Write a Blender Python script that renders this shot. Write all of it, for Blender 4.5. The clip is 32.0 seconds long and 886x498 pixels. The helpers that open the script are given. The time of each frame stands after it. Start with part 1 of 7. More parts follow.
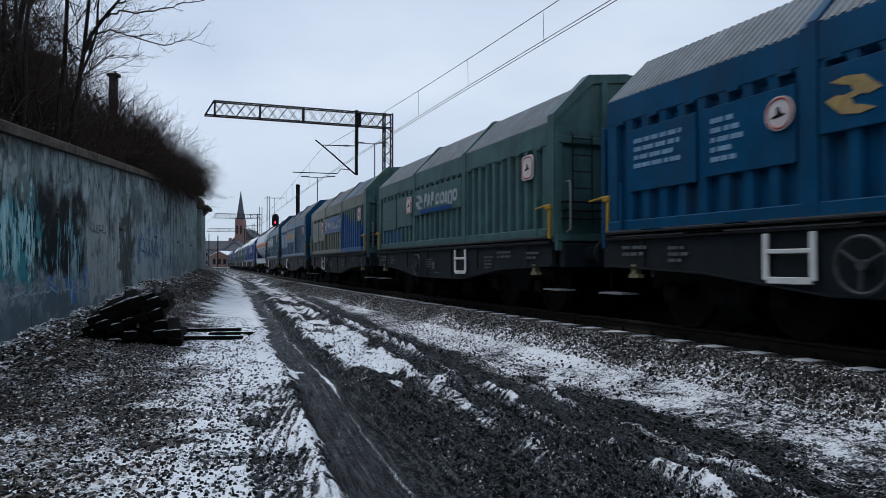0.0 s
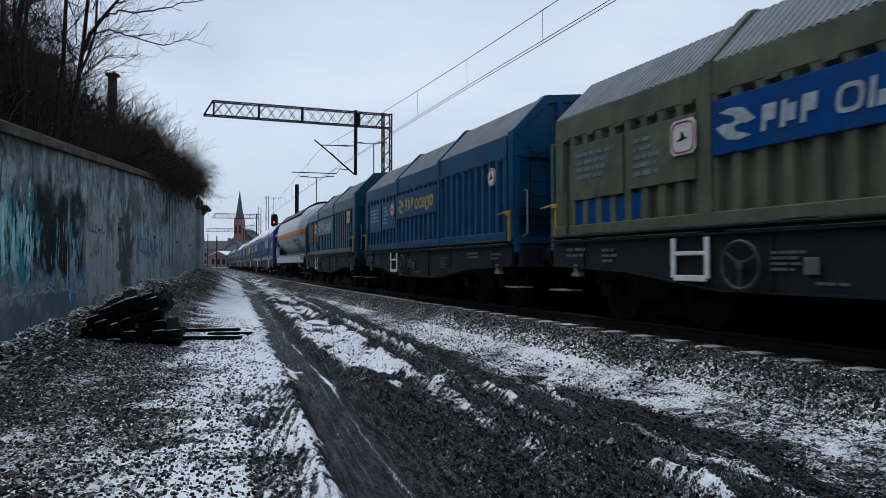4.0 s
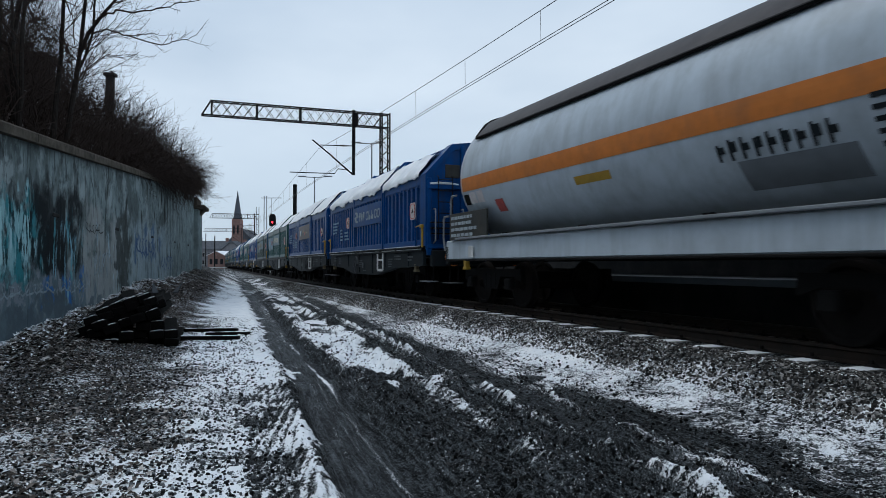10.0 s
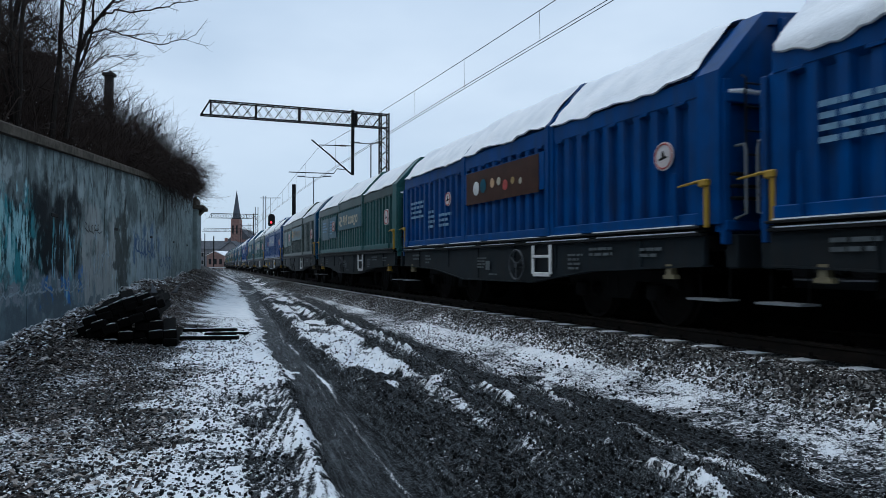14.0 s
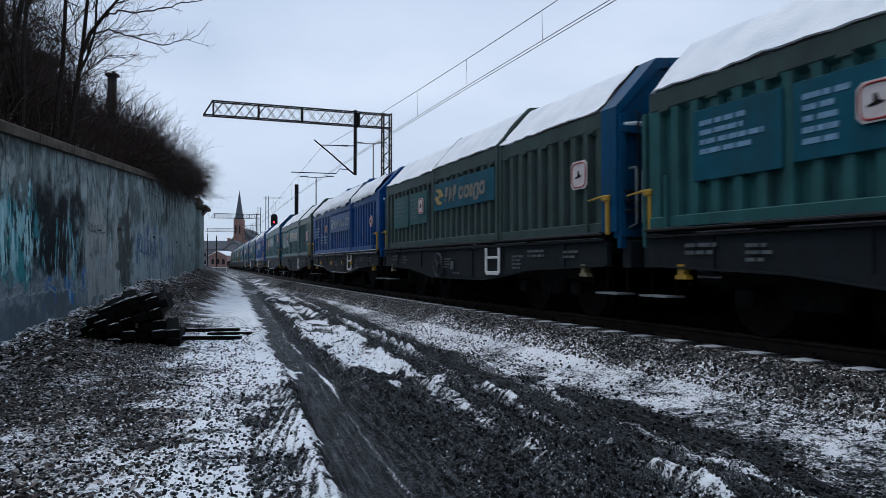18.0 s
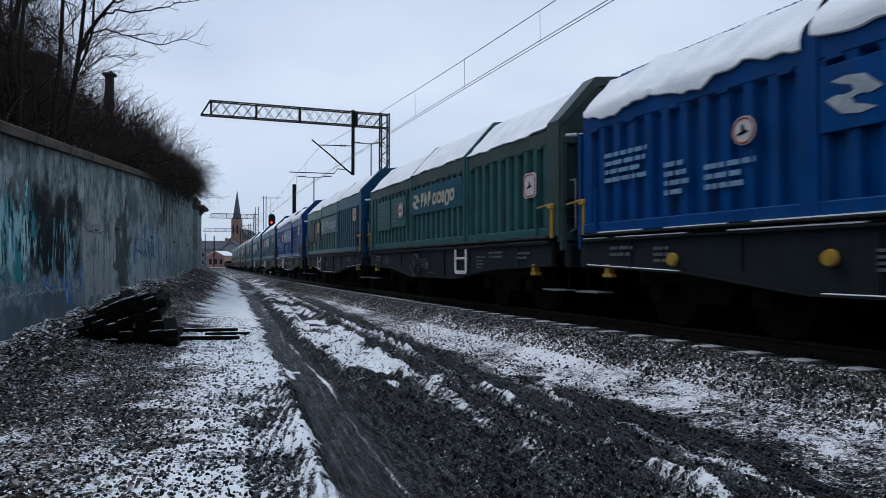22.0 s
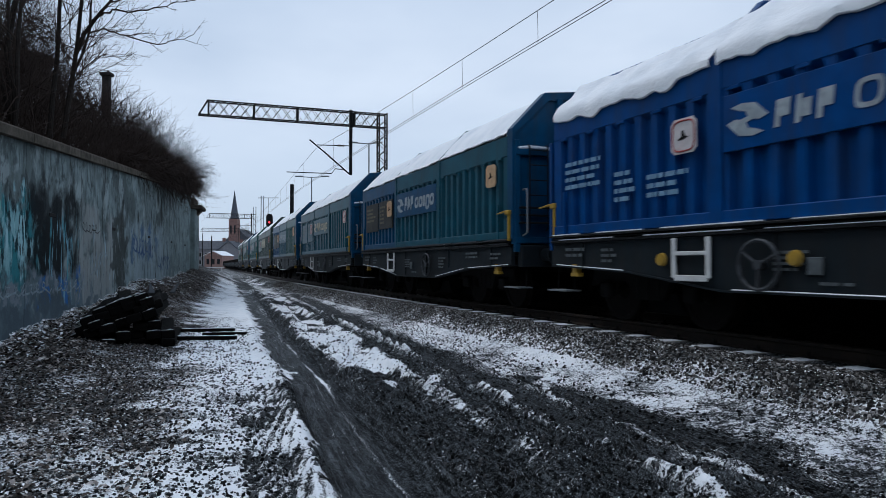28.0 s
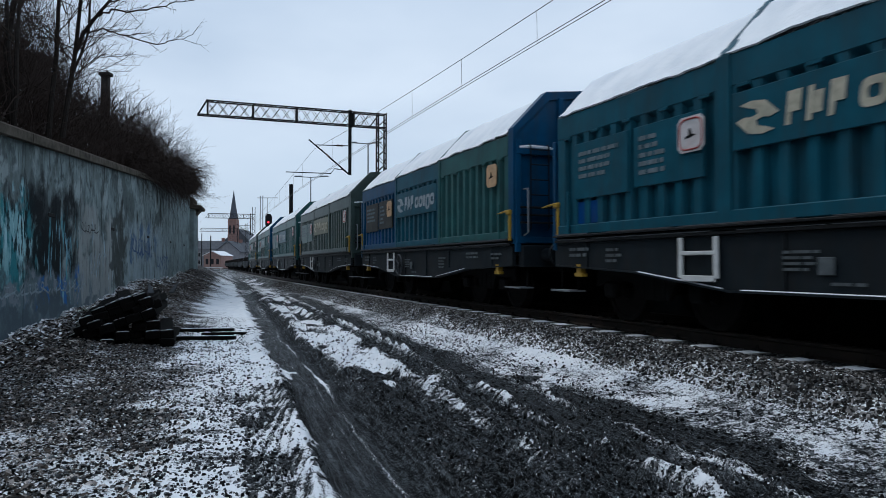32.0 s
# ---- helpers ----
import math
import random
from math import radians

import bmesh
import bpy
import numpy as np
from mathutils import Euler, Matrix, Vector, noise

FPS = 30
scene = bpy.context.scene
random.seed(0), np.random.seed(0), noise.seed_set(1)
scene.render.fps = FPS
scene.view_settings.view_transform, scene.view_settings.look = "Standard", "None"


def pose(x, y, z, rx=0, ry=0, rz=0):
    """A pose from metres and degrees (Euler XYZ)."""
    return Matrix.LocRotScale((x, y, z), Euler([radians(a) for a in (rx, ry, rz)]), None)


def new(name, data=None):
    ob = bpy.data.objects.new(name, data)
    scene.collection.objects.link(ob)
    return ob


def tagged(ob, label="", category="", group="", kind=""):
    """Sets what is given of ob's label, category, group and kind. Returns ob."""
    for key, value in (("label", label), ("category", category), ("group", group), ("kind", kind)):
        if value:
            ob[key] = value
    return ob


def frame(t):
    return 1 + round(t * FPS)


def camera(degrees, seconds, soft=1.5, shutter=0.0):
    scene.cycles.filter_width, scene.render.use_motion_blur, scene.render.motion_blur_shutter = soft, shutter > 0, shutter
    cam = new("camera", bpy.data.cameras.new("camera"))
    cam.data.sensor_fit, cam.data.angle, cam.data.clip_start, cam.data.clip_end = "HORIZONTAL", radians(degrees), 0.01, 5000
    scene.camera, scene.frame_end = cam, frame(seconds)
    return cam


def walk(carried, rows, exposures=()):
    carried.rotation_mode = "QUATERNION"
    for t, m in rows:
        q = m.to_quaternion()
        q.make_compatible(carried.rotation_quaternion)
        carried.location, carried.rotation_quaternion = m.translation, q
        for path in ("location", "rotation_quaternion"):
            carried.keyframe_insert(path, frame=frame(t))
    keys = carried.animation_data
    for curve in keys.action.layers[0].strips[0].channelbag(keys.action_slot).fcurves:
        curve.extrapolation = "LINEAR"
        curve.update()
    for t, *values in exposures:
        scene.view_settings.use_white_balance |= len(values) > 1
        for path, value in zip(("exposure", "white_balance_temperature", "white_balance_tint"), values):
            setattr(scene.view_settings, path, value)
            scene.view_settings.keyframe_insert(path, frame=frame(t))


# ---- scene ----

# camera: handheld, standing still and turning a little
cam = camera(66.1, 32.0, soft=0.72, shutter=0.3)
EYE = (0.0, 0.0, 1.5)
TILT = 1.316
SWAY = ((0, 694), (1, 695.3), (2, 694.5), (3, 692.5), (3.5, 692), (5.5, 694), (7, 693.6), (8, 692), (9, 689.4), (10, 689), (11, 688.8),
        (12, 687.6), (12.5, 686.2), (13, 686), (14, 687.4), (14.5, 688), (16.5, 690.8), (18, 691.8), (19, 690.6), (20, 689.8), (21, 689),
        (22, 688), (23, 688), (24, 687.8), (25, 686), (25.5, 684.6), (27.5, 684), (29, 684.2), (30, 685.6), (31, 683.8), (32, 682.6))
walk(cam, [(t, pose(*EYE, 90 + TILT, 0, math.degrees((x - 689) / 1205.0))) for t, x in SWAY],
     [(0, 0.0, 6400, 12), (6, 0.0, 6350, 11), (9, 0.0, 6450, 11), (11, 0.0, 6200, 2), (13, 0.0, 5750, -1), (14, 0.0, 6080, 7), (17, 0.0, 6200, 11), (20, 0.0, 6280, 15), (25, 0.0, 6250, 11), (28, 0.0, 6230, 11), (32, 0.0, 6250, 9)])

# light: a dull winter sky, thin overcast
world = bpy.data.worlds.new("overcast_sky")
scene.world = world
world.use_nodes = True
wn, wl = world.node_tree.nodes, world.node_tree.links
bg = wn["Background"]
sky = wn.new("ShaderNodeTexSky")
sky.sky_type, sky.sun_disc, sky.sun_elevation, sky.sun_rotation = "NISHITA", False, radians(20), radians(150)
grey = wn.new("ShaderNodeMix")
grey.data_type = "RGBA"
grey.inputs[0].default_value = 0.9
cloud = wn.new("ShaderNodeTexNoise")
cloud.inputs["Scale"].default_value, cloud.inputs["Detail"].default_value = 2.2, 4
cramp = wn.new("ShaderNodeValToRGB")
cramp.color_ramp.elements[0].position, cramp.color_ramp.elements[0].color = 0.34, (5.75, 6.8, 8.2, 1)
cramp.color_ramp.elements[1].position, cramp.color_ramp.elements[1].color = 0.66, (7.5, 8.45, 9.65, 1)
tco = wn.new("ShaderNodeTexCoord")
tmap = wn.new("ShaderNodeMapping")
tmap.inputs["Scale"].default_value = (1, 1, 2.6)
wl.new(tco.outputs["Generated"], tmap.inputs["Vector"])
wl.new(tmap.outputs["Vector"], cloud.inputs["Vector"])
wl.new(cloud.outputs["Fac"], cramp.inputs["Fac"])
wl.new(sky.outputs[0], grey.inputs[6])
# bluer towards the zenith, where the cloud is thinner
sepz = wn.new("ShaderNodeSeparateXYZ")
wl.new(tco.outputs["Generated"], sepz.inputs[0])
zr = wn.new("ShaderNodeMapRange")
zr.inputs[1].default_value, zr.inputs[2].default_value, zr.inputs[4].default_value = 0.28, 0.75, 1.0
wl.new(sepz.outputs[2], zr.inputs[0])
zen = wn.new("ShaderNodeMix")
zen.data_type = "RGBA"
zen.inputs[7].default_value = (5.6, 6.9, 8.7, 1)
wl.new(zr.outputs[0], zen.inputs[0])
# and a little duller towards the horizon
hr = wn.new("ShaderNodeMapRange")
hr.inputs[1].default_value, hr.inputs[2].default_value, hr.inputs[3].default_value, hr.inputs[4].default_value = 0.02, 0.24, 1.0, 0.0
wl.new(sepz.outputs[2], hr.inputs[0])
low = wn.new("ShaderNodeMix")
low.data_type = "RGBA"
low.inputs[7].default_value = (5.45, 6.5, 7.9, 1)
wl.new(hr.outputs[0], low.inputs[0])
wl.new(cramp.outputs[0], low.inputs[6])
wl.new(low.outputs[2], zen.inputs[6])
wl.new(zen.outputs[2], grey.inputs[7])
wl.new(grey.outputs[2], bg.inputs["Color"])
bg.inputs["Strength"].default_value = 0.1
sun = new("sun", bpy.data.lights.new("sun", "SUN"))
sun.data.energy, sun.data.angle, sun.data.color = 0.9, radians(25), (1.0, 0.98, 0.95)
sun.matrix_world = pose(0, 0, 30, 32, 0, -120)

# the railway line: a long right-hand bend that runs out straight
RAIL_Z = 0.635
BEND, HEAD, OFF, BEND_END = 0.0011365, -0.400416, 8.1425, 60.0


def line_at(s, d=0.0):
    """Place and heading of the line, s metres on from abreast of the camera, d metres to the far side."""
    if s <= BEND_END:
        th = HEAD + BEND * s
        x, y = OFF - (math.cos(th) - math.cos(HEAD)) / BEND, (math.sin(th) - math.sin(HEAD)) / BEND
    else:
        th = HEAD + BEND * BEND_END
        x, y = OFF - (math.cos(th) - math.cos(HEAD)) / BEND, (math.sin(th) - math.sin(HEAD)) / BEND
        x, y = x + (s - BEND_END) * math.sin(th), y + (s - BEND_END) * math.cos(th)
    return x + d * math.cos(th), y - d * math.sin(th), th


def line_np(x, y):
    """Signed distance from the line and way along it for arrays of places."""
    ss = np.arange(-60, 420, 0.5)
    pts = np.array([line_at(s) for s in ss])
    dist, along = np.full(x.shape, 1e9), np.zeros(x.shape)
    for i in range(0, len(ss) - 1):
        px, py, th = pts[i]
        dx, dy = x - px, y - py
        a = dx * math.sin(th) + dy * math.cos(th)
        m = (a >= -0.02) & (a < 0.52)
        off = dx * math.cos(th) - dy * math.sin(th)
        m &= np.abs(off) < np.abs(dist)
        dist[m], along[m] = off[m], ss[i] + a[m]
    return dist, along


# ---- mesh helpers ----
class Mesh:
    """Collects vertices and faces of one part."""

    def __init__(self):
        self.v, self.f, self.mi = [], [], []

    def add(self, verts, faces, mi=0):
        n = len(self.v)
        self.v.extend(verts)
        self.f.extend([tuple(i + n for i in f) for f in faces])
        self.mi.extend([mi] * len(faces))
        return self

    def box(self, x0, x1, y0, y1, z0, z1, b=0.0, mi=0):
        """A box with an optional chamfer on its upright and lengthwise edges."""
        if b <= 0:
            v = [(x, y, z) for z in (z0, z1) for y in (y0, y1) for x in (x0, x1)]
            return self.add(v, [(0, 2, 3, 1), (4, 5, 7, 6), (0, 1, 5, 4), (2, 6, 7, 3), (0, 4, 6, 2), (1, 3, 7, 5)], mi)
        v = []
        for z, i in ((z0, b), (z0 + b, 0), (z1 - b, 0), (z1, b)):
            v += [(x0 + i + b, y0 + i, z), (x1 - i - b, y0 + i, z), (x1 - i, y0 + i + b, z), (x1 - i, y1 - i - b, z),
                  (x1 - i - b, y1 - i, z), (x0 + i + b, y1 - i, z), (x0 + i, y1 - i - b, z), (x0 + i, y0 + i + b, z)]
        f = [tuple(reversed(range(8))), tuple(range(24, 32))]
        for k in range(3):
            for j in range(8):
                f.append((k * 8 + j, k * 8 + (j + 1) % 8, k * 8 + 8 + (j + 1) % 8, k * 8 + 8 + j))
        return self.add(v, f, mi)

    def prism(self, outline, axis, a, b, mi=0):
        """An outline (pairs) pushed along one axis ('x', 'y' or 'z') from a to b."""
        n = len(outline)
        put = {"x": lambda p, c: (c, p[0], p[1]), "y": lambda p, c: (p[0], c, p[1]), "z": lambda p, c: (p[0], p[1], c)}[axis]
        v = [put(p, a) for p in outline] + [put(p, b) for p in outline]
        f = [tuple(range(n)), tuple(reversed(range(n, 2 * n)))] + [(i, n + i, n + (i + 1) % n, (i + 1) % n) for i in range(n)]
        return self.add(v, f, mi)

    def tube(self, pts, r, n=6, r1=None, caps=True, mi=0):
        """A round bar along points, tapering from r to r1."""
        pts = [Vector(p) for p in pts]
        r1 = r if r1 is None else r1
        base = len(self.v)
        up = Vector((0.13, 0.21, 0.97))
        for i, p in enumerate(pts):
            t = (pts[min(i + 1, len(pts) - 1)] - pts[max(i - 1, 0)]).normalized()
            a = t.cross(up if abs(t.dot(up)) < 0.95 else Vector((1, 0, 0.1))).normalized()
            b = t.cross(a)
            k = r + (r1 - r) * i / max(1, len(pts) - 1)
            for j in range(n):
                w = 2 * math.pi * j / n
                self.v.append(tuple(p + a * (k * math.cos(w)) + b * (k * math.sin(w))))
        for i in range(len(pts) - 1):
            for j in range(n):
                self.f.append((base + i * n + j, base + i * n + (j + 1) % n, base + (i + 1) * n + (j + 1) % n, base + (i + 1) * n + j))
                self.mi.append(mi)
        if caps:
            self.f.append(tuple(base + j for j in reversed(range(n))))
            self.f.append(tuple(base + (len(pts) - 1) * n + j for j in range(n)))
            self.mi += [mi, mi]
        return self

    def lathe(self, prof, axis, centre, n=20, mi=0):
        """A profile of (radius, along) turned about an axis through centre."""
        base = len(self.v)
        cx, cy, cz = centre
        for r, a in prof:
            for j in range(n):
                w = 2 * math.pi * j / n
                c, s = r * math.cos(w), r * math.sin(w)
                self.v.append({"x": (cx + a, cy + c, cz + s), "y": (cx + c, cy + a, cz + s), "z": (cx + c, cy + s, cz + a)}[axis])
        for i in range(len(prof) - 1):
            for j in range(n):
                self.f.append((base + i * n + j, base + i * n + (j + 1) % n, base + (i + 1) * n + (j + 1) % n, base + (i + 1) * n + j))
                self.mi.append(mi)
        for i in (0, len(prof) - 1):
            if prof[i][0] > 1e-4:
                self.f.append(tuple(base + i * n + j for j in range(n)))
                self.mi.append(mi)
        return self

    def grid(self, rows, mi=0, wrap=False):
        """Quads between rows of points."""
        base, m = len(self.v), len(rows[0])
        for r in rows:
            self.v.extend([tuple(p) for p in r])
        for i in range(len(rows) - 1):
            for j in range(m - 1):
                self.f.append((base + i * m + j, base + i * m + j + 1, base + (i + 1) * m + j + 1, base + (i + 1) * m + j))
                self.mi.append(mi)
        return self

    def data(self, name, mats, smooth=False, tidy=True):
        me = bpy.data.meshes.new(name)
        me.from_pydata(self.v, [], self.f)
        for m in mats if isinstance(mats, (list, tuple)) else [mats]:
            me.materials.append(m)
        if isinstance(mats, (list, tuple)) and len(mats) > 1:
            me.polygons.foreach_set("material_index", self.mi)
        if smooth:
            me.polygons.foreach_set("use_smooth", [True] * len(me.polygons))
        if not tidy:
            return me
        bm = bmesh.new()
        bm.from_mesh(me)
        bmesh.ops.recalc_face_normals(bm, faces=bm.faces)
        bm.to_mesh(me)
        bm.free()
        if smooth:
            me.set_sharp_from_angle(angle=radians(38))
        return me


STORE = {}


def part(name, mesh, material, parent=None, label="", at=None, smooth=False, kind=""):
    """Links one mesh as ONE object under a thing or a part. mesh: a Mesh, or a pair (key, function) that is built once a material."""
    if isinstance(mesh, tuple):
        key = (mesh[0], material.name if hasattr(material, "name") else tuple(m.name for m in material))
        if key not in STORE:
            STORE[key] = mesh[1]().data(name, material, smooth)
        me = STORE[key]
    else:
        me = mesh.data(name, material, smooth, tidy=len(mesh.f) < 20000)
    ob = new(name, me)
    if parent is not None:
        ob.parent = parent
    if at is not None:
        ob.matrix_basis = at
    if label or kind:
        tagged(ob, label, kind=kind)
    return ob


def thing(name, label, category, group="", at=None, kind=""):
    ob = new(name)
    ob.empty_display_size = 0.2
    if at is not None:
        ob.matrix_basis = at
    return tagged(ob, label, category, group, kind)


def vnoise(x, y, seed=0):
    """Smooth value noise on arrays, 0 to 1."""
    xi, yi = np.floor(x).astype(np.int64), np.floor(y).astype(np.int64)
    xf, yf = x - xi, y - yi
    xf, yf = xf * xf * (3 - 2 * xf), yf * yf * (3 - 2 * yf)

    def h(a, b):
        n = (a * 374761393 + b * 668265263 + seed * 974711) & 0x7FFFFFFF
        n = ((n ^ (n >> 13)) * 1274126177) & 0x7FFFFFFF
        return ((n ^ (n >> 16)) & 0xFFFF) / 65535.0
    return (h(xi, yi) * (1 - xf) + h(xi + 1, yi) * xf) * (1 - yf) + (h(xi, yi + 1) * (1 - xf) + h(xi + 1, yi + 1) * xf) * yf


def fbm(x, y, seed=0, octaves=4, gain=0.5):
    out, amp, tot = 0.0, 1.0, 0.0
    for o in range(octaves):
        out, tot = out + amp * vnoise(x * 2 ** o, y * 2 ** o, seed + 17 * o), tot + amp
        amp *= gain
    return out / tot


def step(a, b, x):
    t = np.clip((x - a) / (b - a), 0, 1)
    return t * t * (3 - 2 * t)


# ---- materials ----
def material(name, colour, rough=0.6, metal=0.0, vary=0.25, scale=6.0, dirt=None, dirt_amount=0.4, dirt_scale=1.3, bump=0.15, bump_scale=60.0, streaks=0.0, spec=0.2, rand=0.0):
    """Colour with fine grain, patches of dirt, optional rain streaks down uprights, and fine relief."""
    m = bpy.data.materials.new(name)
    m.use_nodes = True
    n, l = m.node_tree.nodes, m.node_tree.links
    b = n["Principled BSDF"]
    b.inputs["Roughness"].default_value, b.inputs["Metallic"].default_value = rough, metal
    b.inputs["Specular IOR Level"].default_value = spec
    co = n.new("ShaderNodeTexCoord")
    g = n.new("ShaderNodeTexNoise")
    g.inputs["Scale"].default_value, g.inputs["Detail"].default_value = scale, 5
    l.new(co.outputs["Object"], g.inputs["Vector"])
    r = n.new("ShaderNodeMapRange")
    r.inputs[1].default_value, r.inputs[2].default_value, r.inputs[3].default_value, r.inputs[4].default_value = 0.25, 0.75, 1 - vary, 1 + vary
    l.new(g.outputs["Fac"], r.inputs[0])
    mul = n.new("ShaderNodeMix")
    mul.data_type, mul.blend_type = "RGBA", "MULTIPLY"
    mul.inputs[0].default_value = 1
    mul.inputs[6].default_value = (*colour, 1)
    l.new(r.outputs[0], mul.inputs[7])
    last = mul.outputs[2]
    if rand:
        info = n.new("ShaderNodeObjectInfo")
        rr = n.new("ShaderNodeMapRange")
        rr.inputs[3].default_value, rr.inputs[4].default_value = 1 - rand, 1 + rand
        l.new(info.outputs["Random"], rr.inputs[0])
        mm = n.new("ShaderNodeMix")
        mm.data_type, mm.blend_type = "RGBA", "MULTIPLY"
        mm.inputs[0].default_value = 1
        l.new(last, mm.inputs[6])
        l.new(rr.outputs[0], mm.inputs[7])
        last = mm.outputs[2]
    if dirt:
        for k, (sc, stretch, amount) in enumerate(((dirt_scale, 1.0, dirt_amount), (dirt_scale * 5, 0.12, streaks))):
            if not amount:
                continue
            mp = n.new("ShaderNodeMapping")
            mp.inputs["Scale"].default_value = (1, 1, stretch)
            l.new(co.outputs["Object"], mp.inputs["Vector"])
            d = n.new("ShaderNodeTexNoise")
            d.inputs["Scale"].default_value, d.inputs["Detail"].default_value, d.inputs["Roughness"].default_value = sc, 6, 0.65
            l.new(mp.outputs["Vector"], d.inputs["Vector"])
            dr = n.new("ShaderNodeMapRange")
            dr.inputs[1].default_value, dr.inputs[2].default_value, dr.inputs[4].default_value = 0.46, 0.72, amount
            l.new(d.outputs["Fac"], dr.inputs[0])
            dm = n.new("ShaderNodeMix")
            dm.data_type = "RGBA"
            dm.inputs[7].default_value = (*dirt, 1)
            l.new(dr.outputs[0], dm.inputs[0])
            l.new(last, dm.inputs[6])
            last = dm.outputs[2]
    l.new(last, b.inputs["Base Color"])
    if bump:
        bn = n.new("ShaderNodeTexNoise")
        bn.inputs["Scale"].default_value, bn.inputs["Detail"].default_value = bump_scale, 4
        l.new(co.outputs["Object"], bn.inputs["Vector"])
        bp = n.new("ShaderNodeBump")
        bp.inputs["Strength"].default_value, bp.inputs["Distance"].default_value = bump, 0.01
        l.new(bn.outputs["Fac"], bp.inputs["Height"])
        l.new(bp.outputs["Normal"], b.inputs["Normal"])
    return m


def paint(name, colour, rust=0.35):
    return material(name, colour, 0.36, 0, 0.2, 3.0, (0.035, 0.036, 0.036), rust, 1.1, 0.06, 90, 0.4, 0.12)


BLUE = paint("blue_paint", (0.0, 0.052, 0.195), 0.12)
DEEP_BLUE = paint("deep_blue_paint", (0.002, 0.060, 0.138), 0.2)
TEAL = paint("teal_paint", (0.009, 0.082, 0.118), 0.25)
PETROL = paint("petrol_blue_paint", (0.003, 0.062, 0.112), 0.25)
SEA = paint("sea_green_paint", (0.027, 0.102, 0.102), 0.25)
SAGE = paint("sage_green_paint", (0.060, 0.128, 0.124), 0.3)
MOSS = paint("moss_green_paint", (0.048, 0.076, 0.070), 0.3)
OCHRE = paint("faded_ochre_paint", (0.13, 0.125, 0.06), 0.35)
OLIVE = paint("faded_olive_paint", (0.105, 0.118, 0.080), 0.35)
BODY = {"olive": OLIVE, "petrol": PETROL, "blue": BLUE, "deep": DEEP_BLUE, "teal": TEAL, "sea": SEA, "sage": SAGE, "moss": MOSS, "ochre": OCHRE}
FRAME_BLACK = material("black_frame_paint", (0.0095, 0.0148, 0.0185), 0.6, 0, 0.3, 4, (0.019, 0.018, 0.017), 0.5, 1.2, 0.1, 70, 0.5, 0.15)
# rust set near-black: wheels carry the shade under the wagons in their colour
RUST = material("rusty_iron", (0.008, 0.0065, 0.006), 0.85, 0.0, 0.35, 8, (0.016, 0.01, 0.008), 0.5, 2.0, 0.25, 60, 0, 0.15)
RIME = material("grey_rime", (0.09, 0.094, 0.097), 0.9, 0, 0.3, 9)
DIM_MARK = material("dim_marking", (0.10, 0.115, 0.12), 0.7, 0, 0.35, 12, (0.03, 0.03, 0.03), 0.5, 3, 0.03, 80)
# near-black that puts the shade under the wagons into bogies, floors and gear
NEAR_BLACK = material("near_black_iron", (0.004, 0.0038, 0.0038), 0.8, 0.0, 0.3, 6, (0.009, 0.008, 0.007), 0.4, 1.5, 0.2, 50, 0, 0.15)
LEDGE = material("dark_rail_paint", (0.008, 0.009, 0.010), 0.5, 0, 0.3, 5, (0.04, 0.035, 0.03), 0.4, 1.2, 0.1, 60)
WHITE_PAINT = material("white_paint", (0.62, 0.62, 0.60), 0.5, 0, 0.12, 6, (0.22, 0.2, 0.17), 0.5, 2.5, 0.05, 80)
FAINT_MARK = material("worn_marking", (0.13, 0.165, 0.18), 0.6, 0, 0.4, 12, (0.05, 0.07, 0.08), 0.5, 3, 0.03, 80)
FADED_TAN = material("faded_tan_marking", (0.20, 0.185, 0.15), 0.6, 0, 0.4, 12, (0.06, 0.08, 0.08), 0.5, 3, 0.03, 80)
FAINT_CREAM = material("worn_cream_marking", (0.15, 0.135, 0.095), 0.6, 0, 0.4, 12, (0.05, 0.05, 0.04), 0.5, 3, 0.03, 80)
PALE_MARK = material("faded_white_marking", (0.34, 0.385, 0.41), 0.6, 0, 0.3, 12, (0.08, 0.1, 0.12), 0.45, 3, 0.03, 80)
PALE_BLUE = material("pale_blue_marking", (0.17, 0.30, 0.42), 0.6, 0, 0.3, 12, (0.05, 0.1, 0.2), 0.4, 3, 0.03, 80)
YELLOW_MARK = material("faded_yellow_marking", (0.36, 0.25, 0.10), 0.6, 0, 0.3, 12, (0.12, 0.11, 0.1), 0.4, 3, 0.03, 80)
CREAM_MARK = material("cream_marking", (0.46, 0.42, 0.32), 0.6, 0, 0.3, 12, (0.1, 0.12, 0.12), 0.4, 3, 0.03, 80)
YELLOW = material("yellow_paint", (0.38, 0.23, 0.03), 0.5, 0, 0.2, 8, (0.12, 0.09, 0.06), 0.45, 4, 0.06, 80)
LUG_DULL = material("worn_lug_paint", (0.20, 0.17, 0.10), 0.6, 0, 0.3, 8, (0.05, 0.045, 0.04), 0.5, 4, 0.06, 80)
ORANGE = material("orange_paint", (0.58, 0.19, 0.045), 0.45, 0, 0.12, 6, (0.2, 0.12, 0.08), 0.35, 2, 0.04, 80)
SIGN_WHITE = material("sign_white", (0.60, 0.56, 0.55), 0.5, 0, 0.12, 10, (0.4, 0.25, 0.22), 0.4, 4, 0.02, 80)
SIGN_RED = material("sign_red", (0.38, 0.07, 0.06), 0.5, 0, 0.2, 10)
SIGN_ORANGE = material("sign_orange", (0.50, 0.32, 0.18), 0.5, 0, 0.2, 10)
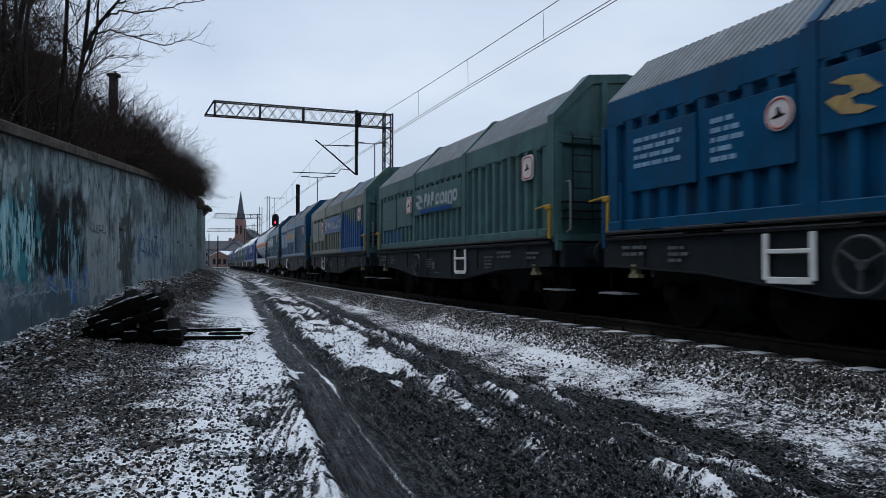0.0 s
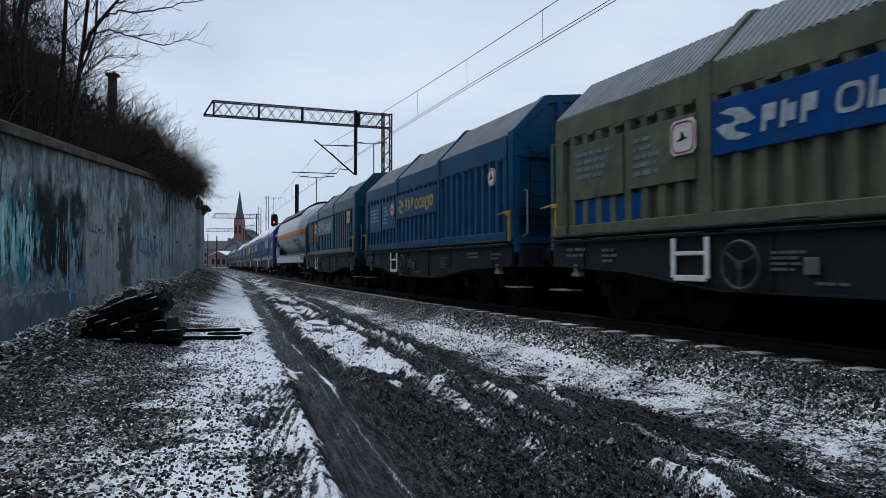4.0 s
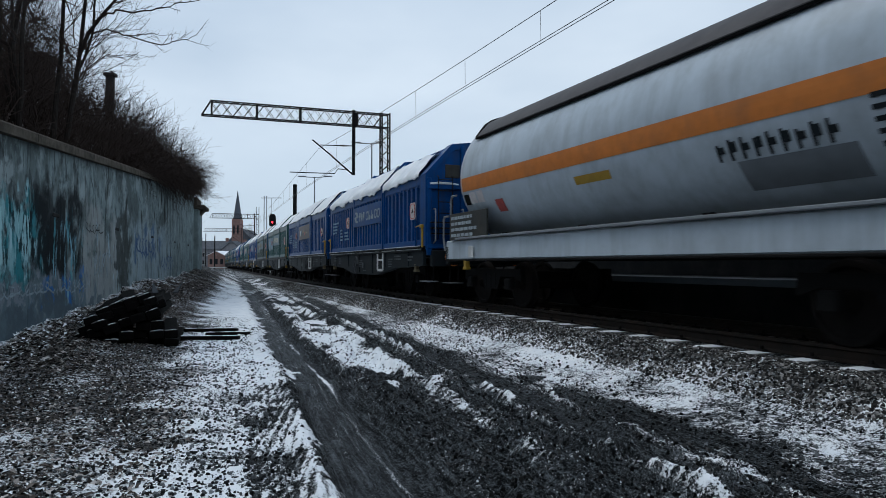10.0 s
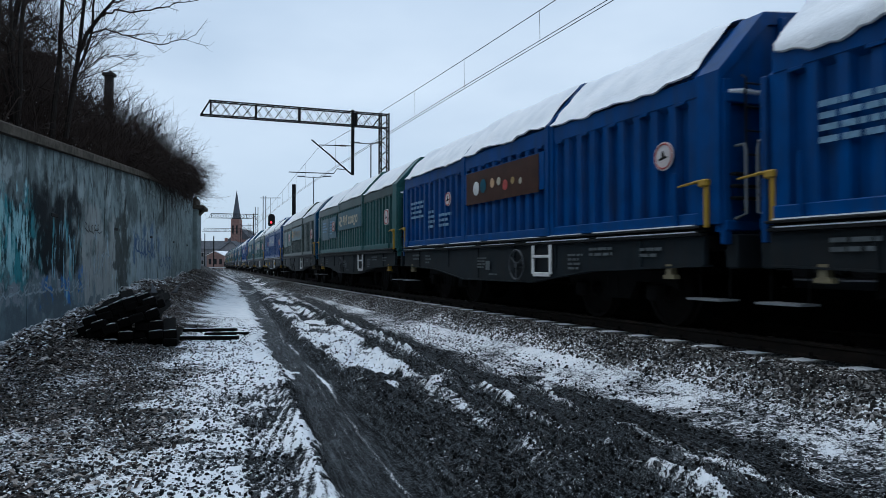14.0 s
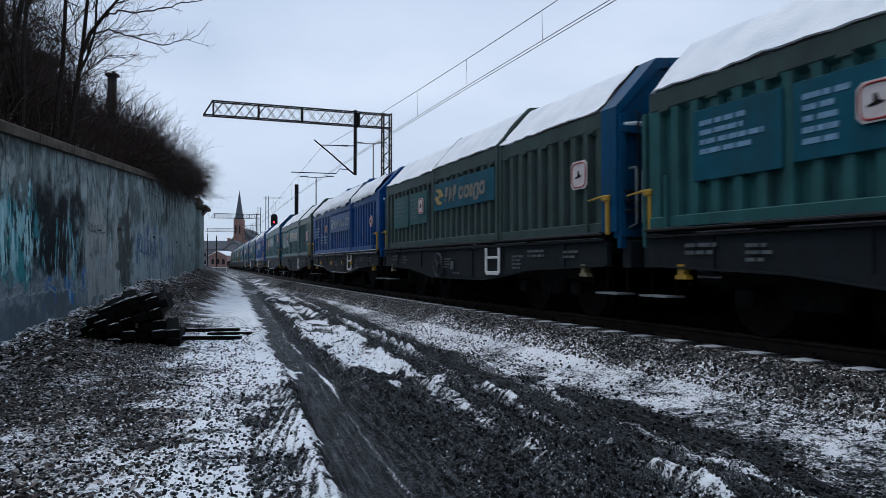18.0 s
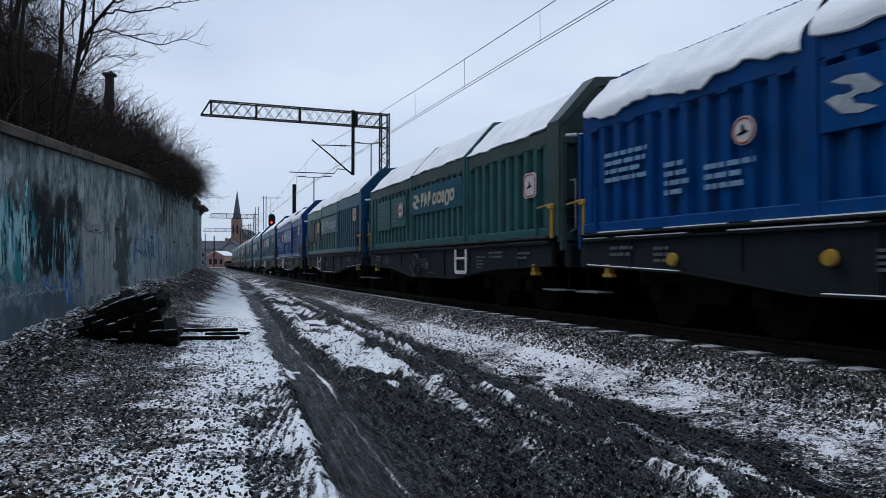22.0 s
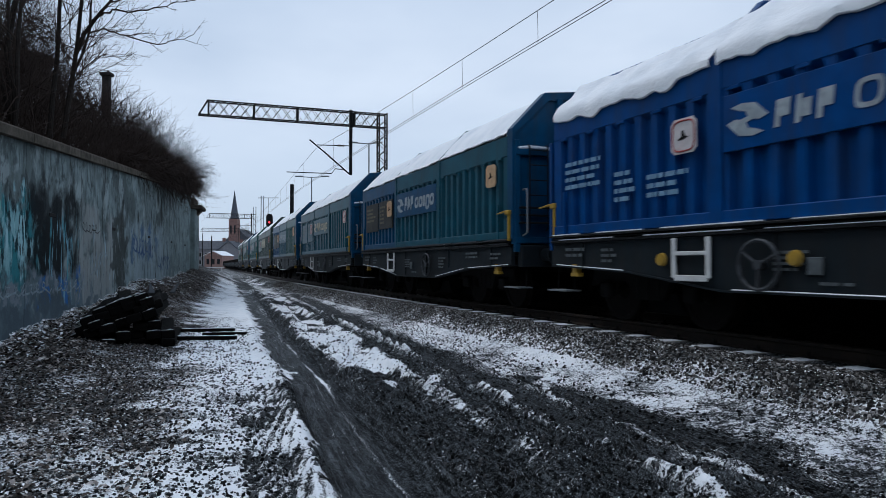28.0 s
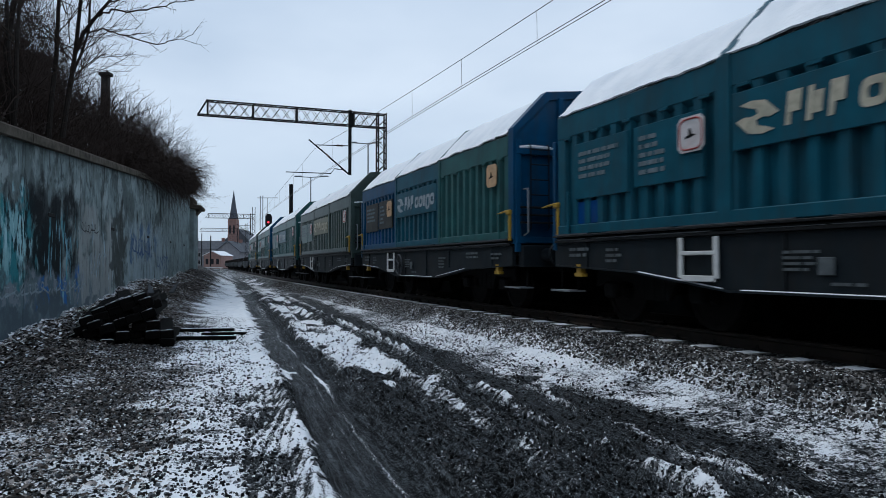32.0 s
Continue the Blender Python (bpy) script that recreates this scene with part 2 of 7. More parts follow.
DARK_PANEL = material("dark_board_paint", (0.035, 0.036, 0.034), 0.55, 0, 0.3, 5, (0.09, 0.08, 0.06), 0.4, 2, 0.08, 60)
BROWN_PANEL = material("brown_poster", (0.050, 0.022, 0.014), 0.4, 0, 0.3, 3)
PANEL_GREY = material("dull_panel_grey", (0.16, 0.175, 0.19), 0.5, 0, 0.15, 3)
TANK_GREY = material("tank_grey_paint", (0.45, 0.51, 0.56), 0.38, 0, 0.08, 1.5, (0.19, 0.19, 0.19), 0.45, 0.7, 0.04, 60, 0.35)
SHIELD_GREY = material("sun_shield_grey", (0.040, 0.034, 0.036), 0.6, 0, 0.2, 3, (0.08, 0.07, 0.065), 0.5, 1, 0.1, 50, 0.4)
ROOF_GREY = material("galvanised_roof", (0.19, 0.21, 0.225), 0.5, 0.1, 0.18, 2.5, (0.11, 0.11, 0.10), 0.45, 0.9, 0.08, 60, 0.5)
STEEL = material("rail_steel", (0.022, 0.017, 0.014), 0.7, 0.2, 0.3, 8, (0.05, 0.028, 0.018), 0.5, 3, 0.15, 60)
LATTICE = material("dark_lattice_steel", (0.007, 0.008, 0.009), 0.8, 0.0, 0.3, 5, (0.015, 0.013, 0.012), 0.4, 2, 0.1, 60, 0, 0.15)
COPPER = material("dull_wire", (0.035, 0.036, 0.038), 0.5, 0.5, 0.1, 5)
PORCELAIN = material("brown_porcelain", (0.08, 0.04, 0.03), 0.3, 0, 0.1, 5)
SLEEPER_CONC = material("concrete_sleeper", (0.36, 0.35, 0.33), 0.85, 0, 0.2, 8, (0.15, 0.13, 0.11), 0.5, 4, 0.3, 70)
TARRED = material("tarred_timber", (0.0035, 0.0032, 0.003), 0.9, 0, 0.4, 9, (0.010, 0.009, 0.008), 0.4, 4, 0.4, 35, 0.2, 0.06, 0.3)
BARK = material("bark", (0.022, 0.018, 0.016), 0.9, 0, 0.35, 14, (0.045, 0.044, 0.04), 0.4, 5, 0.4, 50, spec=0.08)
TWIG = material("twigs", (0.040, 0.030, 0.026), 0.9, 0, 0.3, 6, bump=0, spec=0.05)
BRICK = material("red_brick_far", (0.21, 0.125, 0.11), 0.9, 0, 0.25, 3, (0.12, 0.08, 0.07), 0.5, 0.6, 0.1, 30)
PINK_WALL = material("brick_house_wall", (0.27, 0.17, 0.15), 0.9, 0, 0.2, 2, (0.2, 0.13, 0.11), 0.4, 0.4, 0.1, 30)
PALE_WALL = material("pale_render_wall", (0.42, 0.41, 0.40), 0.9, 0, 0.15, 1, (0.25, 0.24, 0.23), 0.4, 0.4, 0.1, 30)
GREY_WALL = material("grey_render_wall", (0.20, 0.20, 0.215), 0.9, 0, 0.2, 1, (0.12, 0.12, 0.13), 0.4, 0.4, 0.1, 30)
SLATE = material("slate_roof", (0.065, 0.072, 0.085), 0.75, 0, 0.25, 2, (0.13, 0.14, 0.15), 0.4, 0.5, 0.2, 20)
SPIRE_SLATE = material("spire_slate", (0.075, 0.085, 0.105), 0.7, 0, 0.2, 1, (0.05, 0.06, 0.07), 0.4, 0.4, 0.2, 20)
WINDOW_DARK = material("dark_window_glass", (0.02, 0.022, 0.026), 0.15, 0, 0.2, 2, bump=0)
OLD_WALL = material("old_brown_wall", (0.020, 0.018, 0.017), 0.9, 0, 0.3, 2, (0.09, 0.08, 0.075), 0.4, 0.8, 0.3, 20)
# near-black, so platform and canopy read as the shade behind the train
STATION_SHADE = material("station_shade_dark", (0.016, 0.017, 0.018), 0.7, 0.1, 0.3, 2, (0.06, 0.055, 0.05), 0.4, 1, 0.1, 30)
CANOPY_EDGE = material("grey_canopy_edge", (0.20, 0.215, 0.23), 0.6, 0, 0.2, 2, (0.1, 0.1, 0.1), 0.5, 1, 0.1, 30)
CANOPY_PALE = material("pale_platform_edge", (0.52, 0.53, 0.54), 0.7, 0, 0.15, 2, (0.3, 0.3, 0.3), 0.4, 1, 0.1, 30)
WHEEL_GREY = material("dull_wheel_grey", (0.055, 0.06, 0.066), 0.6, 0.2, 0.25, 8, (0.02, 0.02, 0.02), 0.5, 3, 0.1, 60)
LAMP_GREY = material("lamp_post_grey", (0.22, 0.235, 0.25), 0.55, 0.3, 0.1, 3)



def two_tone(name, under, over, slope, lo, hi, dirt=(0.035, 0.036, 0.036)):
    """One paint sprayed over another: the over-coat ends raggedly where height - slope * y reaches lo to hi."""
    m = material(name, under, 0.36, 0, 0.2, 3.0, dirt, 0.3, 1.1, 0.06, 90, 0.4, 0.12)
    n, l = m.node_tree.nodes, m.node_tree.links
    b = n["Principled BSDF"]
    last = b.inputs["Base Color"].links[0].from_socket
    co, sep, t = n.new("ShaderNodeTexCoord"), n.new("ShaderNodeSeparateXYZ"), n.new("ShaderNodeTexNoise")
    l.new(co.outputs["Object"], sep.inputs[0])
    l.new(co.outputs["Object"], t.inputs["Vector"])
    t.inputs["Scale"].default_value, t.inputs["Detail"].default_value = 4.0, 5
    a = n.new("ShaderNodeMath")
    a.operation = "MULTIPLY_ADD"
    a.inputs[1].default_value = -slope
    l.new(sep.outputs[1], a.inputs[0])
    l.new(sep.outputs[2], a.inputs[2])
    c = n.new("ShaderNodeMath")
    c.operation = "MULTIPLY_ADD"
    c.inputs[1].default_value = 0.5
    l.new(t.outputs["Fac"], c.inputs[0])
    l.new(a.outputs[0], c.inputs[2])
    r = n.new("ShaderNodeMapRange")
    r.inputs[1].default_value, r.inputs[2].default_value, r.inputs[3].default_value, r.inputs[4].default_value = lo + 0.25, hi + 0.25, 1.0, 0.0
    l.new(c.outputs[0], r.inputs[0])
    mx = n.new("ShaderNodeMix")
    mx.data_type = "RGBA"
    mx.inputs[7].default_value = (*over, 1)
    l.new(r.outputs[0], mx.inputs[0])
    l.new(last, mx.inputs[6])
    l.new(mx.outputs[2], b.inputs["Base Color"])
    return m


BODY["blue_over_sage"] = two_tone("blue_sprayed_over_sage", (0.060, 0.128, 0.124), (0.001, 0.060, 0.195), 0.17, 2.36, 2.62)


def snow_material():
    m = bpy.data.materials.new("snow")
    m.use_nodes = True
    n, l = m.node_tree.nodes, m.node_tree.links
    b = n["Principled BSDF"]
    b.inputs["Roughness"].default_value = 0.75
    b.inputs["Specular IOR Level"].default_value = 0.25
    co = n.new("ShaderNodeTexCoord")
    a = n.new("ShaderNodeTexNoise")
    a.inputs["Scale"].default_value, a.inputs["Detail"].default_value = 1.7, 6
    l.new(co.outputs["Object"], a.inputs["Vector"])
    r = n.new("ShaderNodeValToRGB")
    r.color_ramp.elements[0].position, r.color_ramp.elements[0].color = 0.3, (0.72, 0.75, 0.78, 1)
    r.color_ramp.elements[1].position, r.color_ramp.elements[1].color = 0.6, (0.86, 0.87, 0.88, 1)
    l.new(a.outputs["Fac"], r.inputs["Fac"])
    l.new(r.outputs["Color"], b.inputs["Base Color"])
    f = n.new("ShaderNodeTexNoise")
    f.inputs["Scale"].default_value, f.inputs["Detail"].default_value = 18, 6
    l.new(co.outputs["Object"], f.inputs["Vector"])
    bp = n.new("ShaderNodeBump")
    bp.inputs["Strength"].default_value, bp.inputs["Distance"].default_value = 0.4, 0.03
    l.new(f.outputs["Fac"], bp.inputs["Height"])
    l.new(bp.outputs["Normal"], b.inputs["Normal"])
    return m


SNOW = snow_material()


def glow_material(name, colour, strength):
    m = bpy.data.materials.new(name)
    m.use_nodes = True
    b = m.node_tree.nodes["Principled BSDF"]
    b.inputs["Base Color"].default_value = (*colour, 1)
    b.inputs["Emission Color"].default_value = (*colour, 1)
    b.inputs["Emission Strength"].default_value = strength
    return m


RED_LAMP = glow_material("red_signal_light", (1.0, 0.04, 0.06), 2.5)


def ground_material():
    """Earth, churned mud, stone chippings and fallen leaves under patchy snow; the shares come from the surface's own attributes."""
    m = bpy.data.materials.new("winter_ground")
    m.use_nodes = True
    n, l = m.node_tree.nodes, m.node_tree.links
    b = n["Principled BSDF"]
    geo = n.new("ShaderNodeNewGeometry")

    def attr(name):
        a = n.new("ShaderNodeAttribute")
        a.attribute_name = name
        return a.outputs["Fac"]

    def tex(scale, detail=5, rough=0.6):
        t = n.new("ShaderNodeTexNoise")
        t.inputs["Scale"].default_value, t.inputs["Detail"].default_value, t.inputs["Roughness"].default_value = scale, detail, rough
        l.new(geo.outputs["Position"], t.inputs["Vector"])
        return t.outputs["Fac"]

    def ramp(fac, *stops):
        r = n.new("ShaderNodeValToRGB")
        while len(r.color_ramp.elements) < len(stops):
            r.color_ramp.elements.new(0.5)
        for e, (p, c) in zip(r.color_ramp.elements, stops):
            e.position, e.color = p, (*c, 1)
        l.new(fac, r.inputs["Fac"])
        return r.outputs["Color"]

    def math_(op, a, c):
        k = n.new("ShaderNodeMath")
        k.operation = op
        for i, v in enumerate((a, c)):
            if isinstance(v, (int, float)):
                k.inputs[i].default_value = v
            else:
                l.new(v, k.inputs[i])
        return k.outputs[0]

    def mix(f, a, c):
        k = n.new("ShaderNodeMix")
        k.data_type = "RGBA"
        l.new(f, k.inputs[0])
        l.new(a, k.inputs[6])
        l.new(c, k.inputs[7])
        return k.outputs[2]

    # coordinates that run along the wheel ruts
    run = n.new("ShaderNodeMapping")
    run.inputs["Rotation"].default_value = (0, 0, radians(-17.7))
    l.new(geo.outputs["Position"], run.inputs["Vector"])
    pull = n.new("ShaderNodeMapping")
    pull.inputs["Scale"].default_value = (1, 0.07, 1)
    l.new(run.outputs["Vector"], pull.inputs["Vector"])

    def streak(scale, detail=4, rough=0.65):
        t = n.new("ShaderNodeTexNoise")
        t.inputs["Scale"].default_value, t.inputs["Detail"].default_value, t.inputs["Roughness"].default_value = scale, detail, rough
        l.new(pull.outputs["Vector"], t.inputs["Vector"])
        return t.outputs["Fac"]

    def about(sock, gain):
        return math_("MULTIPLY", math_("SUBTRACT", sock, 0.5), gain)

    vor = n.new("ShaderNodeTexVoronoi")
    vor.inputs["Scale"].default_value = 34
    l.new(geo.outputs["Position"], vor.inputs["Vector"])
    sep = n.new("ShaderNodeSeparateColor")
    l.new(vor.outputs["Color"], sep.inputs[0])
    stone = ramp(sep.outputs[0], (0.0, (0.0072, 0.0078, 0.008)), (0.5, (0.041, 0.0435, 0.045)), (0.8, (0.118, 0.126, 0.13)), (1.0, (0.27, 0.29, 0.30)))
    leaf = ramp(sep.outputs[1], (0.0, (0.008, 0.007, 0.006)), (0.5, (0.065, 0.054, 0.047)), (0.8, (0.17, 0.145, 0.13)), (1.0, (0.28, 0.265, 0.255)))
    clod = n.new("ShaderNodeTexVoronoi")
    clod.inputs["Scale"].default_value = 48
    l.new(geo.outputs["Position"], clod.inputs["Vector"])
    csep = n.new("ShaderNodeSeparateColor")
    l.new(clod.outputs["Color"], csep.inputs[0])
    speck = math_("MULTIPLY", about(csep.outputs[0], 0.32), math_("SUBTRACT", 1.0, math_("MULTIPLY", attr("wet"), 0.8)))
    grain = math_("ADD", math_("ADD", about(tex(60, 6, 0.9), 3.0), about(streak(24, 6, 0.8), 1.7)), math_("ADD", speck, 0.5))
    grain = math_("ADD", grain, math_("MULTIPLY", attr("wet"), 0.07))
    mud = ramp(grain, (0.22, (0.0015, 0.0016, 0.0017)), (0.46, (0.0245, 0.0268, 0.0285)), (0.66, (0.098, 0.109, 0.116)), (0.95, (0.31, 0.34, 0.36)))
    snow = ramp(tex(3, 6), (0.3, (0.74, 0.77, 0.80)), (0.6, (0.88, 0.89, 0.90)))
    base = mix(attr("chips"), mud, stone)
    base = mix(attr("leaves"), base, leaf)
    wet = attr("wet")
    loose = math_("ADD", math_("ADD", about(tex(55, 5, 0.8), 2.6), about(tex(16, 3, 0.6), 1.2)), about(tex(3.1, 3, 0.6), 1.0))
    rutted = math_("ADD", about(streak(18, 5, 0.75), 1.4), about(tex(46, 6, 0.8), 2.9))
    blend = n.new("ShaderNodeMix")
    l.new(attr("churn"), blend.inputs[0])
    l.new(loose, blend.inputs[2])
    l.new(rutted, blend.inputs[3])
    cells = math_("MULTIPLY", math_("SUBTRACT", vor.outputs["Distance"], 0.42), 0.55)
    cover = math_("SUBTRACT", math_("ADD", math_("ADD", attr("snow"), blend.outputs[0]), math_("MULTIPLY", cells, math_("MAXIMUM", attr("chips"), attr("leaves")))), 0.46)
    cover = math_("MULTIPLY", cover, 16.0)
    clampn = n.new("ShaderNodeClamp")
    l.new(cover, clampn.inputs[0])
    col = mix(clampn.outputs[0], base, snow)
    l.new(col, b.inputs["Base Color"])
    rough = n.new("ShaderNodeMapRange")
    rough.inputs[3].default_value, rough.inputs[4].default_value = 0.9, 0.5
    l.new(math_("MULTIPLY", wet, math_("SUBTRACT", 1.0, clampn.outputs[0])), rough.inputs[0])
    l.new(rough.outputs[0], b.inputs["Roughness"])
    b.inputs["Specular IOR Level"].default_value = 0.1
    bare = math_("SUBTRACT", 1.0, clampn.outputs[0])
    h1 = math_("MULTIPLY", math_("MULTIPLY", grain, 1.1), math_("ADD", math_("MULTIPLY", bare, 0.96), 0.04))
    h2 = math_("MULTIPLY", math_("MULTIPLY", math_("MULTIPLY", vor.outputs["Distance"], -1.1), math_("MAXIMUM", attr("chips"), attr("leaves"))), bare)
    h3 = math_("MULTIPLY", clampn.outputs[0], 0.3)
    bp = n.new("ShaderNodeBump")
    bp.inputs["Strength"].default_value, bp.inputs["Distance"].default_value = 1.0, 0.022
    l.new(math_("ADD", math_("ADD", h1, h2), h3), bp.inputs["Height"])
    l.new(bp.outputs["Normal"], b.inputs["Normal"])
    return m


GROUND = ground_material()


def stone_material(name, c0, c1, c2):
    m = bpy.data.materials.new(name)
    m.use_nodes = True
    n, l = m.node_tree.nodes, m.node_tree.links
    b = n["Principled BSDF"]
    b.inputs["Roughness"].default_value = 0.9
    b.inputs["Specular IOR Level"].default_value = 0.08
    g = n.new("ShaderNodeNewGeometry")
    r = n.new("ShaderNodeValToRGB")
    r.color_ramp.elements.new(0.5)
    r.color_ramp.elements.new(0.9)
    for e, (p, c) in zip(r.color_ramp.elements, ((0.0, c0), (0.55, c1), (0.9, c2), (1.0, tuple(1.5 * v for v in c2)))):
        e.position, e.color = p, (*c, 1)
    l.new(g.outputs["Random Per Island"], r.inputs["Fac"])
    t = n.new("ShaderNodeTexNoise")
    t.inputs["Scale"].default_value = 40
    l.new(g.outputs["Position"], t.inputs["Vector"])
    mr = n.new("ShaderNodeMapRange")
    mr.inputs[3].default_value, mr.inputs[4].default_value = 0.6, 1.4
    l.new(t.outputs["Fac"], mr.inputs[0])
    mu = n.new("ShaderNodeMix")
    mu.data_type, mu.blend_type = "RGBA", "MULTIPLY"
    mu.inputs[0].default_value = 1
    l.new(r.outputs["Color"], mu.inputs[6])
    l.new(mr.outputs[0], mu.inputs[7])
    l.new(mu.outputs[2], b.inputs["Base Color"])
    return m


CRUSHED = stone_material("crushed_stone", (0.010, 0.0095, 0.009), (0.060, 0.056, 0.052), (0.27, 0.255, 0.24))
LITTER = stone_material("leaf_litter", (0.004, 0.0034, 0.003), (0.10, 0.082, 0.070), (0.46, 0.42, 0.39))
BANK_LITTER = stone_material("bank_leaf_litter", (0.012, 0.009, 0.008), (0.075, 0.055, 0.045), (0.24, 0.20, 0.18))
CLODS = stone_material("mud_clods", (0.003, 0.0029, 0.0028), (0.018, 0.0175, 0.017), (0.10, 0.098, 0.096))
PEBBLES = stone_material("dark_pebbles", (0.003, 0.0031, 0.0032), (0.024, 0.0255, 0.0265), (0.15, 0.157, 0.162))

# ---- ground ----
WALL_A, WALL_DIR = (-7.2, 11.0), (-0.2409, 0.9705)


def wall_off(x, y):
    """Distance out from the wall's face (towards the track) and way along it."""
    dx, dy = x - WALL_A[0], y - WALL_A[1]
    return dx * WALL_DIR[1] - dy * WALL_DIR[0], dx * WALL_DIR[0] + dy * WALL_DIR[1]


def ground_fields(x, y):
    d, s = line_np(x, y)
    far = np.abs(d) > 1e8
    a = x + 0.32 * y + 0.16 * (fbm(x * 0.22, y * 0.22, 3, 2) - 0.5) * 2
    q, along = wall_off(x, y)
    z = 0.55 * step(12, 62, y)
    near = step(70, 40, y) * step(-1, 1.5, y)
    rough = fbm(x * 2.1, y * 2.1, 5, 4) - 0.5
    lump = fbm(x * 5.2, y * 5.2, 9, 3) - 0.5
    bump = lambda c, w: np.exp(-((a - c) / w) ** 2)
    churn = step(0.9, 1.7, a) * (1 - step(3.9, 4.4, a))
    prof = -0.085 * step(0.78, 0.95, a) * (1 - step(1.50, 1.66, a)) + 0.05 * bump(0.72, 0.10) + 0.055 * bump(1.72, 0.12)
    prof += 0.03 * bump(2.0, 0.1) - 0.05 * bump(2.28, 0.13) + 0.05 * bump(2.55, 0.1) + 0.10 * bump(2.92, 0.08) - 0.085 * bump(3.32, 0.2)
    prof += 0.05 * bump(3.62, 0.09) - 0.05 * bump(3.9, 0.13) + 0.045 * bump(4.22, 0.1)
    run = y * 0.95 - x * 0.3
    lug = np.sin(run * 2 * math.pi / 0.17 + 3 * vnoise(x * 3, y * 3, 40))
    crest = 1 - np.clip(np.abs(fbm(a * 2.6, run * 0.42, 51, 3) - 0.5) * 8, 0, 1)
    clumps = vnoise(x * 4.5, y * 4.5, 61)
    zone = step(1.5, 1.8, a) * (1 - step(3.8, 4.3, a))
    z = z + near * (prof * (0.75 + 0.9 * (vnoise(x * 0.9, y * 0.9, 21) - 0.3)) + zone * (0.13 * rough + 0.11 * lump))
    z = z + near * zone * crest * (0.035 + 0.06 * clumps) + near * 0.12 * (clumps - 0.3) * np.exp(-((a - 2.92) / 0.09) ** 2)
    z = z + near * np.exp(-((a - 1.22) / 0.33) ** 2) * (0.010 * np.sin(a * 2 * math.pi / 0.085 + 2.5 * vnoise(x * 0.7, y * 0.7, 44)) * vnoise(a * 4, run * 0.5, 47) + 0.03 * (vnoise(a * 13, run * 0.9, 45) - 0.5) + 0.02 * (fbm(x * 12, y * 12, 48, 2) - 0.5))
    z = z + near * (0.012 * lug + 0.05 * (vnoise((a + 0.25 * run) * 7, run * 1.2, 46) - 0.5)) * np.exp(-((a - 0.42) / 0.34) ** 2)
    z = z + near * 0.035 * step(0.1, 0.3, a) * (1 - step(0.72, 0.86, a)) * (np.sin((x + 0.06 * y + 0.16 * vnoise(x * 1.6, y * 1.6, 97)) * 2 * math.pi / 0.085) * 0.2 + 1.6 * (fbm(x * 6, y * 6, 58, 3) - 0.5)) * step(10.8, 9.8, y)
    z = z + 0.05 * rough * (1 - churn) * near + 0.03 * lump * near
    z = z + near * zone * 0.06 * (fbm(x * 13, y * 13, 57, 3) - 0.5)
    furrow = vnoise(a * 5.2, run * 0.28, 52)
    z = z + near * zone * 0.11 * (furrow - 0.5)
    # bank of rubble and leaves along the wall's foot
    foot = 0.30 + 0.022 * np.clip(along, 0, 30)
    foot = foot + 0.25 * np.exp(-((along - 11.5) / 4.0) ** 2)
    z = z + foot * (1 - step(0.0, 2.6, q)) * step(-4, 3, along) * (1 + 0.5 * rough) * step(60, 42, y)
    # ballast bed of the line
    e = np.abs(d)
    bed = 0.455 - 0.33 * step(1.5, 2.45, e) - 0.125 * step(2.3, 3.6, e)
    bed = np.where(far, 0, bed) * step(4.0, 3.0, e)
    z = np.where(e < 4.0, np.maximum(z * step(2.2, 3.8, e) + bed * (1 - step(2.4, 3.9, e)), bed), z)
    z = z + np.where((e < 2.9) & (e > 1.3), 0.03 * lump, 0)
    # shares of the cover
    big, mid = fbm(x * 0.55, y * 0.55, 31, 3), fbm(x * 1.7, y * 1.7, 33, 3)
    tongue = fbm(x * 0.5, y * 2.6, 95, 3) - 0.5
    rim_a = -0.50 - 0.55 * np.exp(-((y - 7.7) / 1.1) ** 2) + 2.1 * tongue
    snow = 0.17 + 0.52 * step(-0.35, 0.30, a - rim_a) + 0.5 * (big - 0.5) + 0.8 * (mid - 0.5) + 0.22 * tongue + 0.22 * step(8, 10, y) * step(-1.0, -0.4, a)
    # snow packed and torn by tyres beside the rut
    torn = step(-0.10, 0.06, a - (0.22 + 0.62 * step(7.2, 10.4, y)) - 0.25 * (mid - 0.5)) * (1 - step(0.80, 0.92, a)) * step(10.8, 10.2, y)
    lugs = np.sin((x + 0.06 * y + 0.16 * vnoise(x * 1.6, y * 1.6, 97)) * 2 * math.pi / 0.085) * (0.4 + vnoise(x * 3.1, y * 1.4, 98))
    snow = snow * (1 - torn) + torn * (0.49 + 0.22 * lugs + 0.9 * (mid - 0.5) + 0.5 * (fbm(x * 9, y * 9, 59, 2) - 0.5) - 0.22 * step(6.2, 4.6, y) * step(0.75, 0.45, a))
    snow = snow + 0.20 * np.exp(-((a - 0.76) / 0.05) ** 2) * step(8.0, 6.8, y)
    snow = snow - 0.20 * (1 - step(0.3, 3.0, q)) * step(-6, 0, along) + 0.55 * np.exp(-(q / 0.28) ** 2) * step(40, 30, y)
    snow = snow - 0.30 * step(24, 32, y)
    rut = step(0.80, 0.92, a) * (1 - step(1.34, 1.5, a))
    ragged = fbm(x * 2.4, y * 2.4, 71, 4) - 0.5
    mid_ridge = step(1.60, 1.78, a + 0.5 * ragged) * (1 - step(2.50, 2.68, a + 0.55 * ragged))
